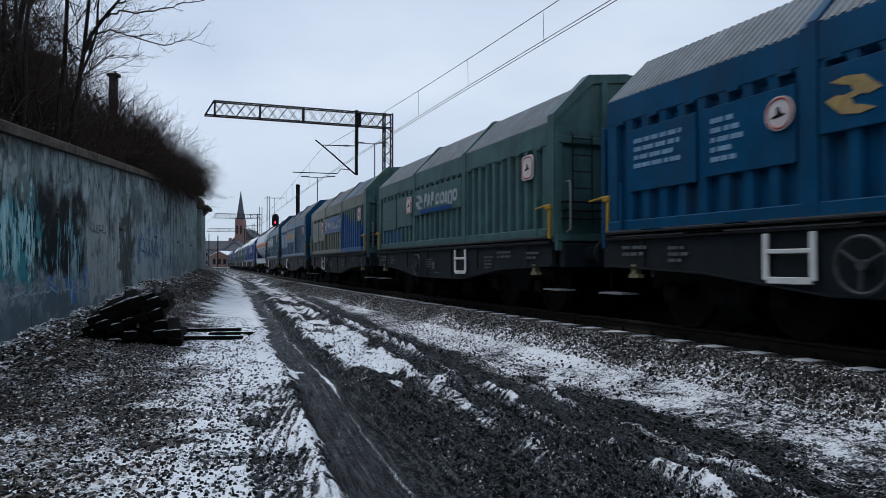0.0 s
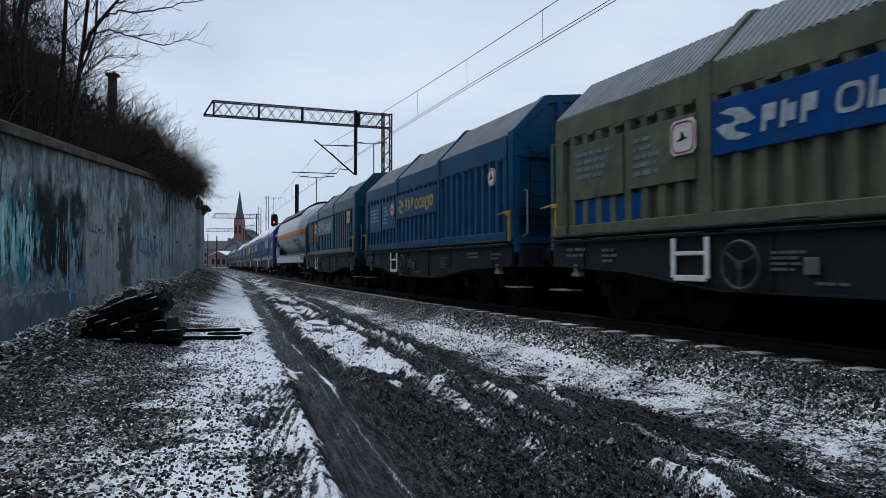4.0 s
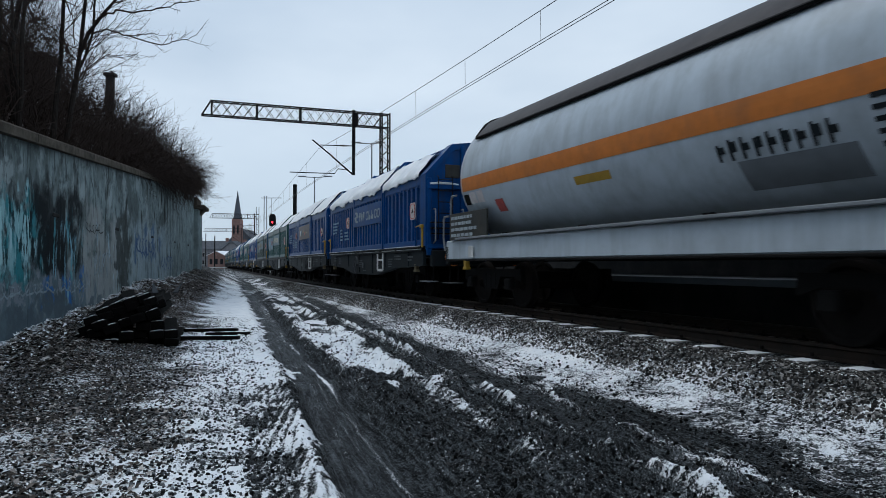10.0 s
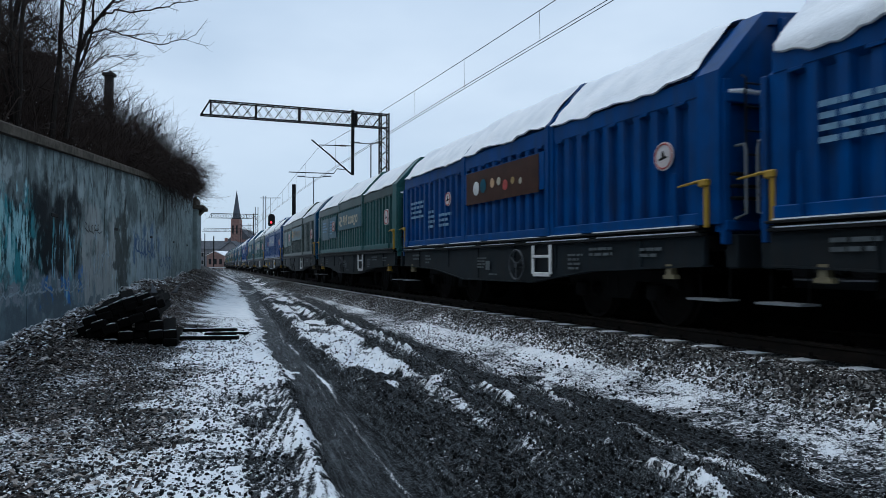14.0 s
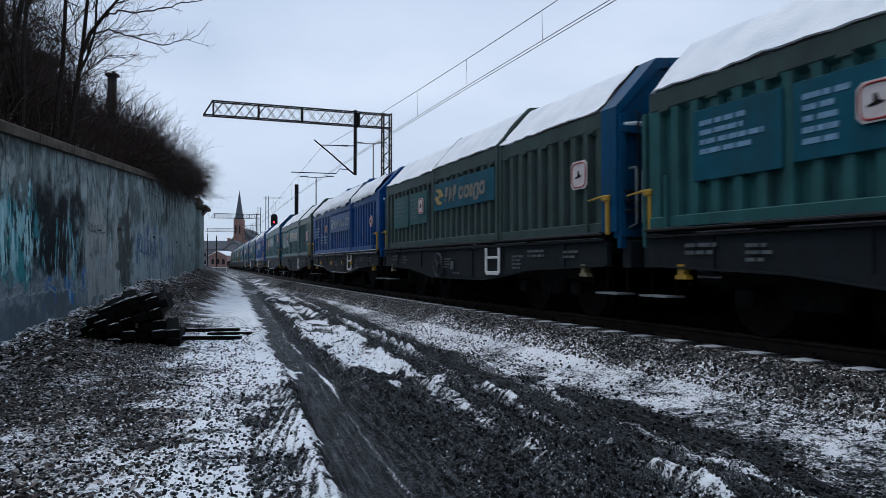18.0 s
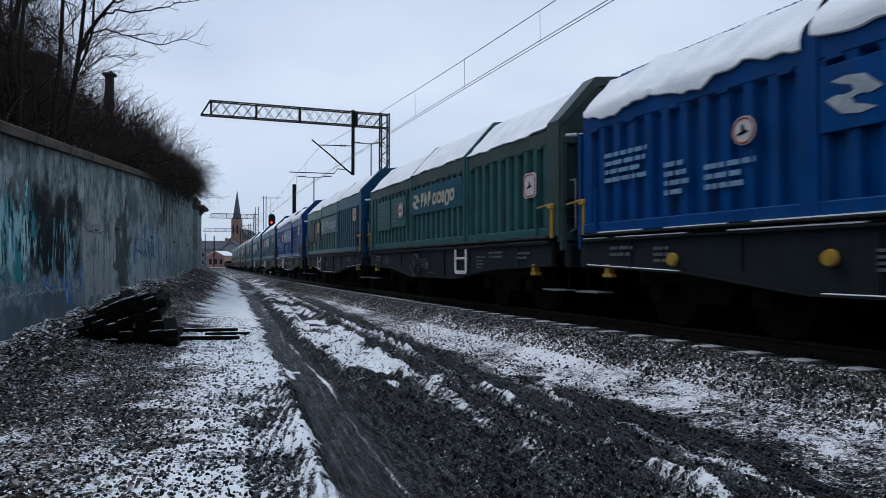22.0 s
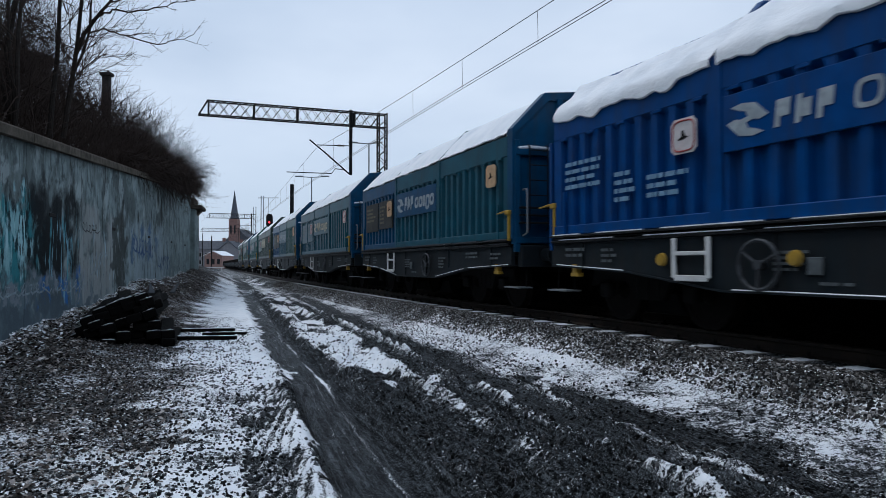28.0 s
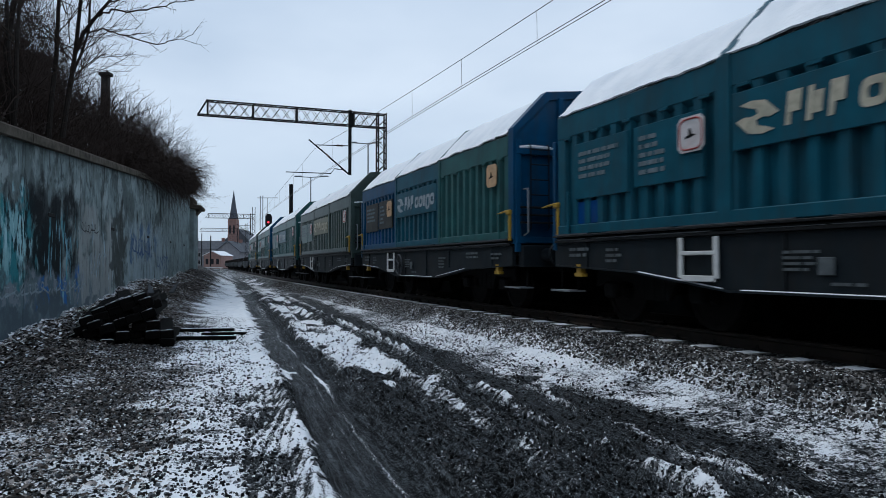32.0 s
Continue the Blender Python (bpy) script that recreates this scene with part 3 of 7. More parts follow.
    edge = step(0.74, 0.92, a + 0.45 * ragged - 0.12 * step(8, 10, y))
    snow = snow * (1 - edge) + edge * (-0.28 + 0.5 * (mid - 0.5))
    snow = snow + mid_ridge * (1.0 * step(8.9, 9.6, y + 3.0 * ragged) * (1 - 0.5 * step(17, 26, y)) + 0.10)
    snow = snow + 0.36 * np.exp(-((a - 1.40 + 0.2 * ragged) / 0.10) ** 2) * step(7.6, 9.0, y) * step(0.35, 0.6, vnoise(a * 6, run * 0.7, 99))
    ribs = 0.5 + 0.5 * np.sin(run * 2 * math.pi / 0.13 + 5 * vnoise(x * 3, y * 3, 41))
    snow = snow + (0.06 + 0.40 * clumps + 0.55 * ribs) * np.exp(-((a - 2.93) / 0.07) ** 2) + 0.42 * np.exp(-((a - 3.62) / 0.1) ** 2) + (0.1 + 0.4 * clumps + 0.35 * ribs) * np.exp(-((a - 2.48) / 0.11) ** 2) + 0.95 * (np.exp(-((a - 1.34) / 0.03) ** 2) + 0.75 * np.exp(-((a - 1.10) / 0.022) ** 2) + 0.7 * np.exp(-((a - 1.21) / 0.022) ** 2)) * (0.6 + 0.7 * vnoise(a * 5, run * 0.6, 49)) + 0.3 * clumps * np.exp(-((a - 1.64) / 0.07) ** 2) * step(6.6, 5.6, y)
    snow = snow + 0.12 * near * zone * step(0.62, 0.85, furrow) * (0.3 + clumps)
    chunk = step(0.55, 0.63, fbm(a * 2.2, run * 1.3, 81, 3))
    snow = snow - 0.75 * chunk * mid_ridge
    snow = snow + zone * near * (0.42 * crest * (0.3 + clumps) + 0.05 * step(0.02, 0.10, z)) + 0.2 * zone * step(18, 26, y)
    band_a = a + 0.5 * ragged
    lower = 3.68 + 0.62 * np.exp(-((y - 6.3) / 2.4) ** 2)
    band = step(-0.14, 0.14, band_a - lower) * step(1.62, 2.0, e + 0.6 * (mid - 0.5))
    snow = snow * (1 - band) + band * (0.55 - 0.26 * step(9.0, 5.0, y) + 0.7 * (big - 0.5) + 0.7 * (mid - 0.5))
    snow = np.where((e < 2.02) & (band < 0.6), 0.08 + 0.3 * (mid - 0.4), snow)
    snow = np.where(e < 1.6, 0.14, snow)
    snow = np.where(y > 60, snow * 0.6 + 0.15, snow)
    leaves = np.clip(step(0.8, -1.2, a) * (0.35 + 0.9 * (big - 0.2)) + (1 - step(0.4, 3.2, q)), 0, 1) * step(50, 30, y)
    chips = np.clip(np.where(e < 3.6, step(3.2, 2.0, e), 0) + step(0.9, -0.4, a) * 0.8, 0, 1)
    wet = np.clip(rut + 0.25 * step(3.05, 3.15, a) * step(3.6, 3.5, a), 0, 1)
    return z, snow, leaves, chips, wet, np.maximum(churn, zone) * near + 0.8 * np.exp(-((a - 0.5) / 0.3) ** 2) * near


def axis_points(fine0, fine1, fine, out0, out1, grow):
    mid = list(np.arange(fine0, fine1, fine))
    lo, hi, h = [], [], fine
    v = fine0
    while v > out0:
        h *= grow
        v -= h
        lo.append(v)
    v, h = fine1, fine
    while v < out1:
        hi.append(v)
        h *= grow
        v += h
    return np.array(lo[::-1] + mid + hi + [out1])


gx = axis_points(-6.0, 6.4, 0.026, -2500, 2500, 1.055)
gy = axis_points(3.8, 11.0, 0.026, -2000, 4000, 1.03)
GX, GY = np.meshgrid(gx, gy)
gz, g_snow, g_leaves, g_chips, g_wet, g_churn = ground_fields(GX.ravel(), GY.ravel())
me = bpy.data.meshes.new("ground")
nx, ny = len(gx), len(gy)
ii = (np.arange(ny - 1)[:, None] * nx + np.arange(nx - 1)[None, :]).ravel()
me.vertices.add(nx * ny)
me.vertices.foreach_set("co", np.stack([GX.ravel(), GY.ravel(), gz], 1).ravel())
me.loops.add(len(ii) * 4)
me.loops.foreach_set("vertex_index", np.stack([ii, ii + 1, ii + nx + 1, ii + nx], 1).ravel())
me.polygons.add(len(ii))
me.polygons.foreach_set("loop_start", np.arange(len(ii)) * 4)
me.update(calc_edges=True)
for key, values in (("snow", g_snow), ("leaves", g_leaves), ("chips", g_chips), ("wet", g_wet), ("churn", np.clip(g_churn, 0, 1))):
    me.attributes.new(key, "FLOAT", "POINT").data.foreach_set("value", values.astype(np.float32))
me.polygons.foreach_set("use_smooth", [True] * len(me.polygons))
me.materials.append(GROUND)
tagged(new("ground", me), "rutted muddy track with patchy snow and gravel", "ground", kind="structure")


def scatter(name, label, category, mat, xs, ys, sizes, seed, flat=0.7, leaf=False, lift=0.25, rise=0.006):
    """Many small loose pieces lying on the ground, as one sheet of stuff."""
    rng = np.random.default_rng(seed)
    zs = ground_fields(xs, ys)[0]
    mb = Mesh()
    for x, y, z, k in zip(xs, ys, zs, sizes):
        w = rng.uniform(0, 6.283)
        c, s = math.cos(w), math.sin(w)
        if leaf:
            t, u, b = rng.uniform(-0.5, 0.5), rng.uniform(-0.5, 0.5), rng.uniform(0.1, 0.5)
            pts = [(-k, 0, 0), (-0.3 * k, -0.55 * k, b * k), (k, 0, 0.1 * k), (-0.2 * k, 0.55 * k, b * k)]
            v = [(x + px * c - py * s, y + px * s + py * c, z + rise + pz + px * t + py * u + 0.5 * k * abs(t)) for px, py, pz in pts]
            mb.add(v, [(0, 1, 2), (0, 2, 3)])
            continue
        j = rng.uniform(0.5, 1.15, 8)
        v = []
        for i, (px, py, pz) in enumerate(((-1, -1, -1), (1, -1, -1), (1, 1, -1), (-1, 1, -1), (-1, -1, 1), (1, -1, 1), (1, 1, 1), (-1, 1, 1))):
            sx = 0.62 if pz > 0 else 0.95
            px, py, pz = px * k * j[i] * sx, py * k * 0.8 * j[7 - i] * sx, pz * k * flat * j[(i + 3) % 8]
            v.append((x + px * c - py * s, y + px * s + py * c, z + pz + k * lift))
        mb.add(v, [(0, 3, 2, 1), (4, 5, 6), (4, 6, 7), (0, 1, 5, 4), (1, 2, 6), (1, 6, 5), (2, 3, 7, 6), (3, 0, 4), (3, 4, 7)])
    me = bpy.data.meshes.new(name)
    me.from_pydata(mb.v, [], mb.f)
    me.materials.append(mat)
    return tagged(new(name, me), label, category, kind="stuff")


rng = np.random.default_rng(4)
ss = 4 + 40 * rng.uniform(0, 1, 46000) ** 1.7
dd = -1.2 - 0.95 * rng.uniform(0, 1, 46000) ** 1.25
pp = np.array([line_at(s, d)[:2] for s, d in zip(ss, dd)])
scatter("ballast_stones", "grey crushed stone ballast beside the rails", "ballast", CRUSHED, pp[:, 0], pp[:, 1], 0.008 + 0.018 * rng.uniform(0, 1, 46000) ** 1.8, 5)
n = 11000
yy = 3.0 + 15 * rng.uniform(0, 1, n) ** 1.4
xx = -0.30 * yy - 0.4 - rng.uniform(0, 1, n) ** 0.8 * (0.38 * yy + 1.2)
keep = (wall_off(xx, yy)[0] > 0.15)
scatter("fallen_leaves", "brown fallen leaves lying on the gravel", "leaves", LITTER, xx[keep], yy[keep], rng.uniform(0.014, 0.036, keep.sum()), 6, leaf=True)
n = 20000
yy = 3.0 + 16 * rng.uniform(0, 1, n) ** 1.5
xx = -0.32 * yy + 0.5 - rng.uniform(0, 1, n) * (0.36 * yy + 2.0)
keep = (wall_off(xx, yy)[0] > 0.12)
scatter("loose_gravel", "dark loose gravel with chips of stone", "gravel", PEBBLES, xx[keep], yy[keep], 0.006 + 0.014 * rng.uniform(0, 1, keep.sum()) ** 1.5, 7)
n = 5200
al = -2 + 30 * rng.uniform(0, 1, n) ** 1.2
qq = 0.05 + 1.6 * rng.uniform(0, 1, n) ** 1.6
xx, yy = WALL_A[0] + WALL_DIR[0] * al + WALL_DIR[1] * qq, WALL_A[1] + WALL_DIR[1] * al - WALL_DIR[0] * qq
scatter("leaf_drift", "drift of dead leaves against the concrete wall", "leaves", LITTER, xx, yy, rng.uniform(0.025, 0.06, n), 8, leaf=True)
n = 1500
al = -2 + 26 * rng.uniform(0, 1, n) ** 1.2
qq = 0.02 + 0.8 * rng.uniform(0, 1, n) ** 2.2
xx, yy = WALL_A[0] + WALL_DIR[0] * al + WALL_DIR[1] * qq, WALL_A[1] + WALL_DIR[1] * al - WALL_DIR[0] * qq
scatter("foot_snow", "scraps of snow on the leaves at the wall's foot", "snow", SNOW, xx, yy, rng.uniform(0.02, 0.055, n), 18, leaf=True, rise=0.035)
n = 9000
yy = 3.2 + 14 * rng.uniform(0, 1, n) ** 1.6
aa = rng.uniform(1.6, 4.3, n)
scatter("mud_clods", "dark clods of churned frozen mud", "mud", CLODS, aa - 0.32 * yy, yy, 0.004 + 0.017 * rng.uniform(0, 1, n) ** 2, 9, 0.8)
n = 8000
yy = 3.6 + 15 * rng.uniform(0, 1, n) ** 1.4
aa = rng.uniform(3.9, 5.9, n)
keep = vnoise(aa * 2.5, yy * 2.5, 91) + 0.5 * (rng.uniform(0, 1, n) - 0.5) > 0.5
aa, yy, n = aa[keep], yy[keep], keep.sum()
scatter("stray_stones", "stray dark stones poking through the snow", "stones", PEBBLES, aa - 0.32 * yy, yy, 0.004 + 0.020 * rng.uniform(0, 1, n) ** 3, 10)

n = 8000
yy = 3.4 + 13 * rng.uniform(0, 1, n) ** 1.4
aa = rng.uniform(-1.3, 0.85, n)
keep = vnoise(aa * 2.2, yy * 2.2, 92) + 0.5 * (rng.uniform(0, 1, n) - 0.5) > 0.5
aa, yy, n = aa[keep], yy[keep], keep.sum()
scatter("snow_stones", "dark stones and clods lying on the snow", "stones", PEBBLES, aa - 0.32 * yy, yy, 0.004 + 0.018 * rng.uniform(0, 1, n) ** 3, 12)
n = 6500
yy = 3.0 + 15 * rng.uniform(0, 1, n) ** 1.4
xx = -0.32 * yy - 0.7 - rng.uniform(0, 1, n) ** 1.2 * (0.36 * yy + 1.4)
keep = wall_off(xx, yy)[0] > 0.1
scatter("snow_scraps", "thin scraps of snow lying between the stones", "snow", SNOW, xx[keep], yy[keep], rng.uniform(0.007, 0.022, keep.sum()), 13, leaf=True)
n = 5000
ss = 4 + 36 * rng.uniform(0, 1, n) ** 1.6
dd = -1.35 - 0.85 * rng.uniform(0, 1, n) ** 0.8
pp = np.array([line_at(s, d)[:2] for s, d in zip(ss, dd)])
scatter("ballast_snow", "flecks of snow caught on the ballast", "snow", SNOW, pp[:, 0], pp[:, 1], rng.uniform(0.008, 0.022, n), 14, leaf=True, rise=0.018)
n = 2600
yy = 3.4 + 12 * rng.uniform(0, 1, n) ** 1.5
pick = rng.uniform(0, 1, n)
aa = np.where(pick < 0.38, rng.normal(2.95, 0.10, n), np.where(pick < 0.62, rng.normal(2.48, 0.13, n), np.where(pick < 0.75, rng.normal(3.62, 0.06, n), np.where(pick < 0.85, rng.normal(1.64, 0.08, n), rng.uniform(1.5, 4.2, n)))))
scatter("snow_crumbs", "crumbs of snow on the churned mud", "snow", SNOW, aa - 0.32 * yy, yy, 0.003 + 0.007 * rng.uniform(0, 1, n) ** 2, 15, 0.8)

# ---- railway track ----
track = thing("railway_track", "single railway track on concrete sleepers dusted with snow", "railway track", kind="structure")
for side in (-1, 1):
    prof = [(-0.07, 0), (0.07, 0), (0.07, 0.012), (0.012, 0.035), (0.010, 0.12), (0.036, 0.132), (0.036, 0.165), (0.026, 0.172),
            (-0.026, 0.172), (-0.036, 0.165), (-0.036, 0.132), (-0.010, 0.12), (-0.012, 0.035), (-0.07, 0.012)]
    rows = []
    for s in list(np.arange(-30, 70, 1.5)) + list(np.arange(70, 300, 8)):
        row = []
        for a, h in prof + prof[:1]:
            x, y, _ = line_at(s, side * 0.7535 + a)
            row.append((x, y, RAIL_Z - 0.172 + h))
        rows.append(row)
    part("rail", Mesh().grid(rows), STEEL, track, "rusty steel rail")
PITCH = 0.68


def sleeper_mesh():
    m = Mesh()
    m.prism([(-1.3, -0.16), (1.3, -0.16), (1.3, -0.02), (1.24, 0.015), (0.55, 0.0), (0.4, -0.04), (-0.4, -0.04), (-0.55, 0.0), (-1.24, 0.015), (-1.3, -0.02)], "y", -0.13, 0.13)
    return m


def sleeper_snow():
    m = Mesh()
    for k in (-1, 1):
        m.grid([[(k * (0.86 + 0.40 * i / 6), -0.12 + 0.24 * j / 4, 0.012 + 0.014 * math.sin(math.pi * j / 4) * math.sin(math.pi * i / 6) ** 0.5) for j in range(5)] for i in range(7)])
    return m


def clip_mesh():
    m = Mesh()
    for k in (-0.88, -0.63, 0.63, 0.88):
        m.box(k - 0.045, k + 0.045, -0.06, 0.06, 0.0, 0.045, 0.012)
        m.lathe([(0.022, 0.04), (0.022, 0.085), (0.0, 0.09)], "z", (k, 0, 0), 6)
    return m


for i in range(150):
    s = -5.1 + PITCH * i
    x, y, th = line_at(s)
    at = pose(x, y, RAIL_Z - 0.182, 0, 0, -math.degrees(th))
    part("sleeper", ("sleeper", sleeper_mesh), SLEEPER_CONC, track, at=at)
    if i < 70:
        part("sleeper_snow", ("sleeper_snow", sleeper_snow), SNOW, track, at=at)
        part("rail_clip", ("rail_clip", clip_mesh), RUST, track, at=at)
dust = Mesh()
for i in range(90):
    s = -5.1 + PITCH * i
    rows = []
    for k in range(4):
        x0, y0, th = line_at(s + 0.15 + (PITCH - 0.3) * k / 3)
        c, sn = math.cos(th), math.sin(th)
        rows.append([(x0 + o * c, y0 - o * sn, RAIL_Z - 0.158 + h) for o, h in ((-0.822, -0.012), (-0.81, 0.0), (-0.785, 0.008))])
    dust.grid(rows)
part("rail_foot_frost", dust, WHITE_PAINT, track, kind="stuff")

# ---- retaining wall with a rising coping ----
# run below u = -16 is unseen, added to block light from behind
WALL_LEN0, WALL_LEN1 = -58.0, 27.6
top_at = lambda u: 3.63 + 0.066 * np.clip(u, -16.0, 40.0)


def wall_material():
    m = material("stained_concrete", (0.195, 0.250, 0.255), 0.88, 0, 0.3, 2.5, (0.06, 0.066, 0.064), 0.7, 0.9, 0.5, 30, 0.10, 0.06)
    n, l = m.node_tree.nodes, m.node_tree.links
    b = n["Principled BSDF"]
    last = b.inputs["Base Color"].links[0].from_socket
    co = n.new("ShaderNodeTexCoord")
    sep = n.new("ShaderNodeSeparateXYZ")
    l.new(co.outputs["Object"], sep.inputs[0])

    def rng_(sock, a, c, d, e):
        """1 between c and d of sock, with soft edges."""
        up, dn = n.new("ShaderNodeMapRange"), n.new("ShaderNodeMapRange")
        for k, (f0, f1) in ((up, (a, c)), (dn, (e, d))):
            k.interpolation_type = "SMOOTHSTEP"
            k.inputs[1].default_value, k.inputs[2].default_value = f0, f1
            l.new(sock, k.inputs[0])
        q = n.new("ShaderNodeMath")
        q.operation = "MULTIPLY"
        l.new(up.outputs[0], q.inputs[0])
        l.new(dn.outputs[0], q.inputs[1])
        return q.outputs[0]

    def spray(colour, scale, stretch, lo, hi, area, seed, amount=1.0):
        nonlocal last
        mp = n.new("ShaderNodeMapping")
        mp.inputs["Location"].default_value = (seed * 3.7, 0, seed * 1.3)
        mp.inputs["Scale"].default_value = (scale, 1, scale * stretch)
        l.new(co.outputs["Object"], mp.inputs["Vector"])
        t = n.new("ShaderNodeTexNoise")
        t.inputs["Detail"].default_value, t.inputs["Roughness"].default_value, t.inputs["Scale"].default_value = 8, 0.66, 1.0
        t.inputs["Distortion"].default_value = 0.35
        l.new(mp.outputs["Vector"], t.inputs["Vector"])
        r = n.new("ShaderNodeMapRange")
        r.inputs[1].default_value, r.inputs[2].default_value, r.inputs[4].default_value = lo, hi, amount
        l.new(t.outputs["Fac"], r.inputs[0])
        f = r.outputs[0]
        for a in area:
            q = n.new("ShaderNodeMath")
            q.operation = "MULTIPLY"
            l.new(f, q.inputs[0])
            l.new(a, q.inputs[1])
            f = q.outputs[0]
        mx = n.new("ShaderNodeMix")
        mx.data_type = "RGBA"
        mx.inputs[7].default_value = (*colour, 1)
        l.new(f, mx.inputs[0])
        l.new(last, mx.inputs[6])
        last = mx.outputs[2]

    # ragged outlines for the painted areas
    wob = n.new("ShaderNodeTexNoise")
    wob.inputs["Scale"].default_value, wob.inputs["Detail"].default_value, wob.inputs["Roughness"].default_value = 1.1, 6, 0.6
    l.new(co.outputs["Object"], wob.inputs["Vector"])
    wsep = n.new("ShaderNodeSeparateColor")
    l.new(wob.outputs["Color"], wsep.inputs[0])

    def shaken(sock, by, gain):
        q = n.new("ShaderNodeMath")
        q.operation = "MULTIPLY_ADD"
        q.inputs[1].default_value = gain
        l.new(by, q.inputs[0])
        l.new(sock, q.inputs[2])
        q2 = n.new("ShaderNodeMath")
        q2.operation = "SUBTRACT"
        q2.inputs[1].default_value = 0.5 * gain
        l.new(q.outputs[0], q2.inputs[0])
        return q2.outputs[0]

    x, z = shaken(sep.outputs[0], wsep.outputs[0], 3.2), shaken(sep.outputs[2], wsep.outputs[1], 2.0)
    wide = rng_(x, -14, -5, 17, 24)
    spray((0.050, 0.064, 0.064), 0.6, 0.9, 0.47, 0.56, (wide,), 12, 0.7)
    spray((0.30, 0.36, 0.365), 1.1, 0.8, 0.52, 0.60, (wide,), 13, 0.7)
    spray((0.030, 0.040, 0.042), 2.4, 0.9, 0.55, 0.62, (wide,), 18, 0.6)
    # rain stains that run down from the coping
    spray((0.018, 0.021, 0.021), 2.0, 0.22, 0.55, 0.61, (wide, rng_(z, 1.9, 2.8, 5.6, 6.4)), 10, 0.85)
    spray((0.014, 0.016, 0.016), 1.2, 0.5, 0.40, 0.50, (rng_(x, -1.4, -0.9, 0.0, 0.4), rng_(z, 2.8, 3.0, 3.45, 3.6)), 19, 0.85)
    # painted foot of the wall
    spray((0.105, 0.150, 0.175), 0.8, 1, 0.36, 0.48, (rng_(x, -14, -5, 7.5, 8.5), rng_(z, -0.5, 0.1, 1.15, 1.5)), 1, 0.85)
    spray((0.22, 0.25, 0.28), 2.6, 0.7, 0.50, 0.56, (rng_(x, -6, -4, 6.5, 7.5), rng_(z, 0.75, 0.85, 1.25, 1.4)), 6, 0.8)
    spray((0.02, 0.13, 0.36), 1.6, 0.8, 0.53, 0.57, (rng_(x, 1.5, 2.5, 5.0, 6.0), rng_(z, 0.6, 0.8, 1.2, 1.4)), 7, 0.85)
    # old graffiti, overlapping
    spray((0.030, 0.200, 0.230), 0.9, 0.7, 0.38, 0.45, (rng_(x, -6, -5, 1.8, 2.6), rng_(z, 1.2, 1.4, 2.55, 2.8)), 2, 0.95)
    spray((0.009, 0.011, 0.013), 0.9, 0.55, 0.42, 0.48, (rng_(x, 0.9, 1.5, 4.4, 5.0), rng_(z, 1.1, 1.4, 2.8, 3.3)), 4, 0.95)
    spray((0.010, 0.020, 0.024), 1.5, 0.5, 0.52, 0.57, (rng_(x, -6, -5, 1.5, 2.5), rng_(z, 1.1, 1.4, 2.7, 3.1)), 16, 0.9)
    spray((0.26, 0.47, 0.50), 1.9, 0.34, 0.52, 0.57, (rng_(x, -5, -4, 1.6, 2.2), rng_(z, 1.2, 1.5, 2.5, 2.8)), 3, 0.9)
    spray((0.09, 0.30, 0.35), 2.2, 0.3, 0.53, 0.58, (rng_(x, 2.6, 3.0, 4.6, 5.0), rng_(z, 1.0, 1.3, 2.2, 2.7)), 17, 0.9)
    spray((0.27, 0.29, 0.285), 0.8, 0.6, 0.40, 0.48, (rng_(x, 5.0, 5.4, 8.3, 8.8), rng_(z, 0.4, 0.7, 2.6, 3.0)), 14, 0.75)
    spray((0.34, 0.46, 0.52), 2.4, 0.35, 0.55, 0.59, (rng_(x, 5.8, 6.3, 8.0, 8.5), rng_(z, 1.0, 1.2, 2.3, 2.6)), 5, 0.85)
    spray((0.26, 0.33, 0.36), 0.9, 0.7, 0.40, 0.50, (rng_(x, 10.3, 11.0, 18.0, 20.0), rng_(z, 0.6, 1.0, 2.7, 3.2)), 9, 0.7)
    spray((0.045, 0.10, 0.19), 1.3, 0.8, 0.52, 0.57, (rng_(x, 10.5, 11.5, 15.5, 17.0), rng_(z, 1.5, 1.7, 2.7, 3.0)), 8, 0.8)
    spray((0.040, 0.046, 0.044), 1.4, 0.5, 0.37, 0.43, (rng_(x, 8.4, 8.55, 10.2, 10.4), rng_(z, 0.2, 0.5, 2.8, 3.1)), 21, 0.85)
    spray((0.014, 0.016, 0.017), 3.0, 0.3, 0.57, 0.60, (rng_(x, 12, 16, 26, 28), rng_(z, 0.8, 1.4, 4.5, 5.5)), 15, 0.8)
    # fine drips and scrapes
    spray((0.34, 0.56, 0.60), 3.6, 0.22, 0.53, 0.56, (rng_(x, -5, -4, 1.6, 2.1), rng_(z, 1.3, 1.6, 2.7, 3.0)), 31, 0.95)
    spray((0.010, 0.014, 0.016), 4.6, 0.18, 0.56, 0.59, (rng_(x, -5, -4, 5.0, 5.6), rng_(z, 1.2, 1.6, 2.9, 3.3)), 32, 0.75)
    spray((0.20, 0.38, 0.46), 6.0, 0.15, 0.56, 0.59, (rng_(x, 2.6, 2.9, 4.3, 4.8), rng_(z, 0.7, 0.9, 2.1, 2.5)), 33, 0.95)
    spray((0.030, 0.034, 0.032), 7.0, 0.10, 0.57, 0.60, (rng_(x, 4.5, 5.5, 26, 28), rng_(z, 0.6, 1.2, 5.0, 6.0)), 34, 0.5)
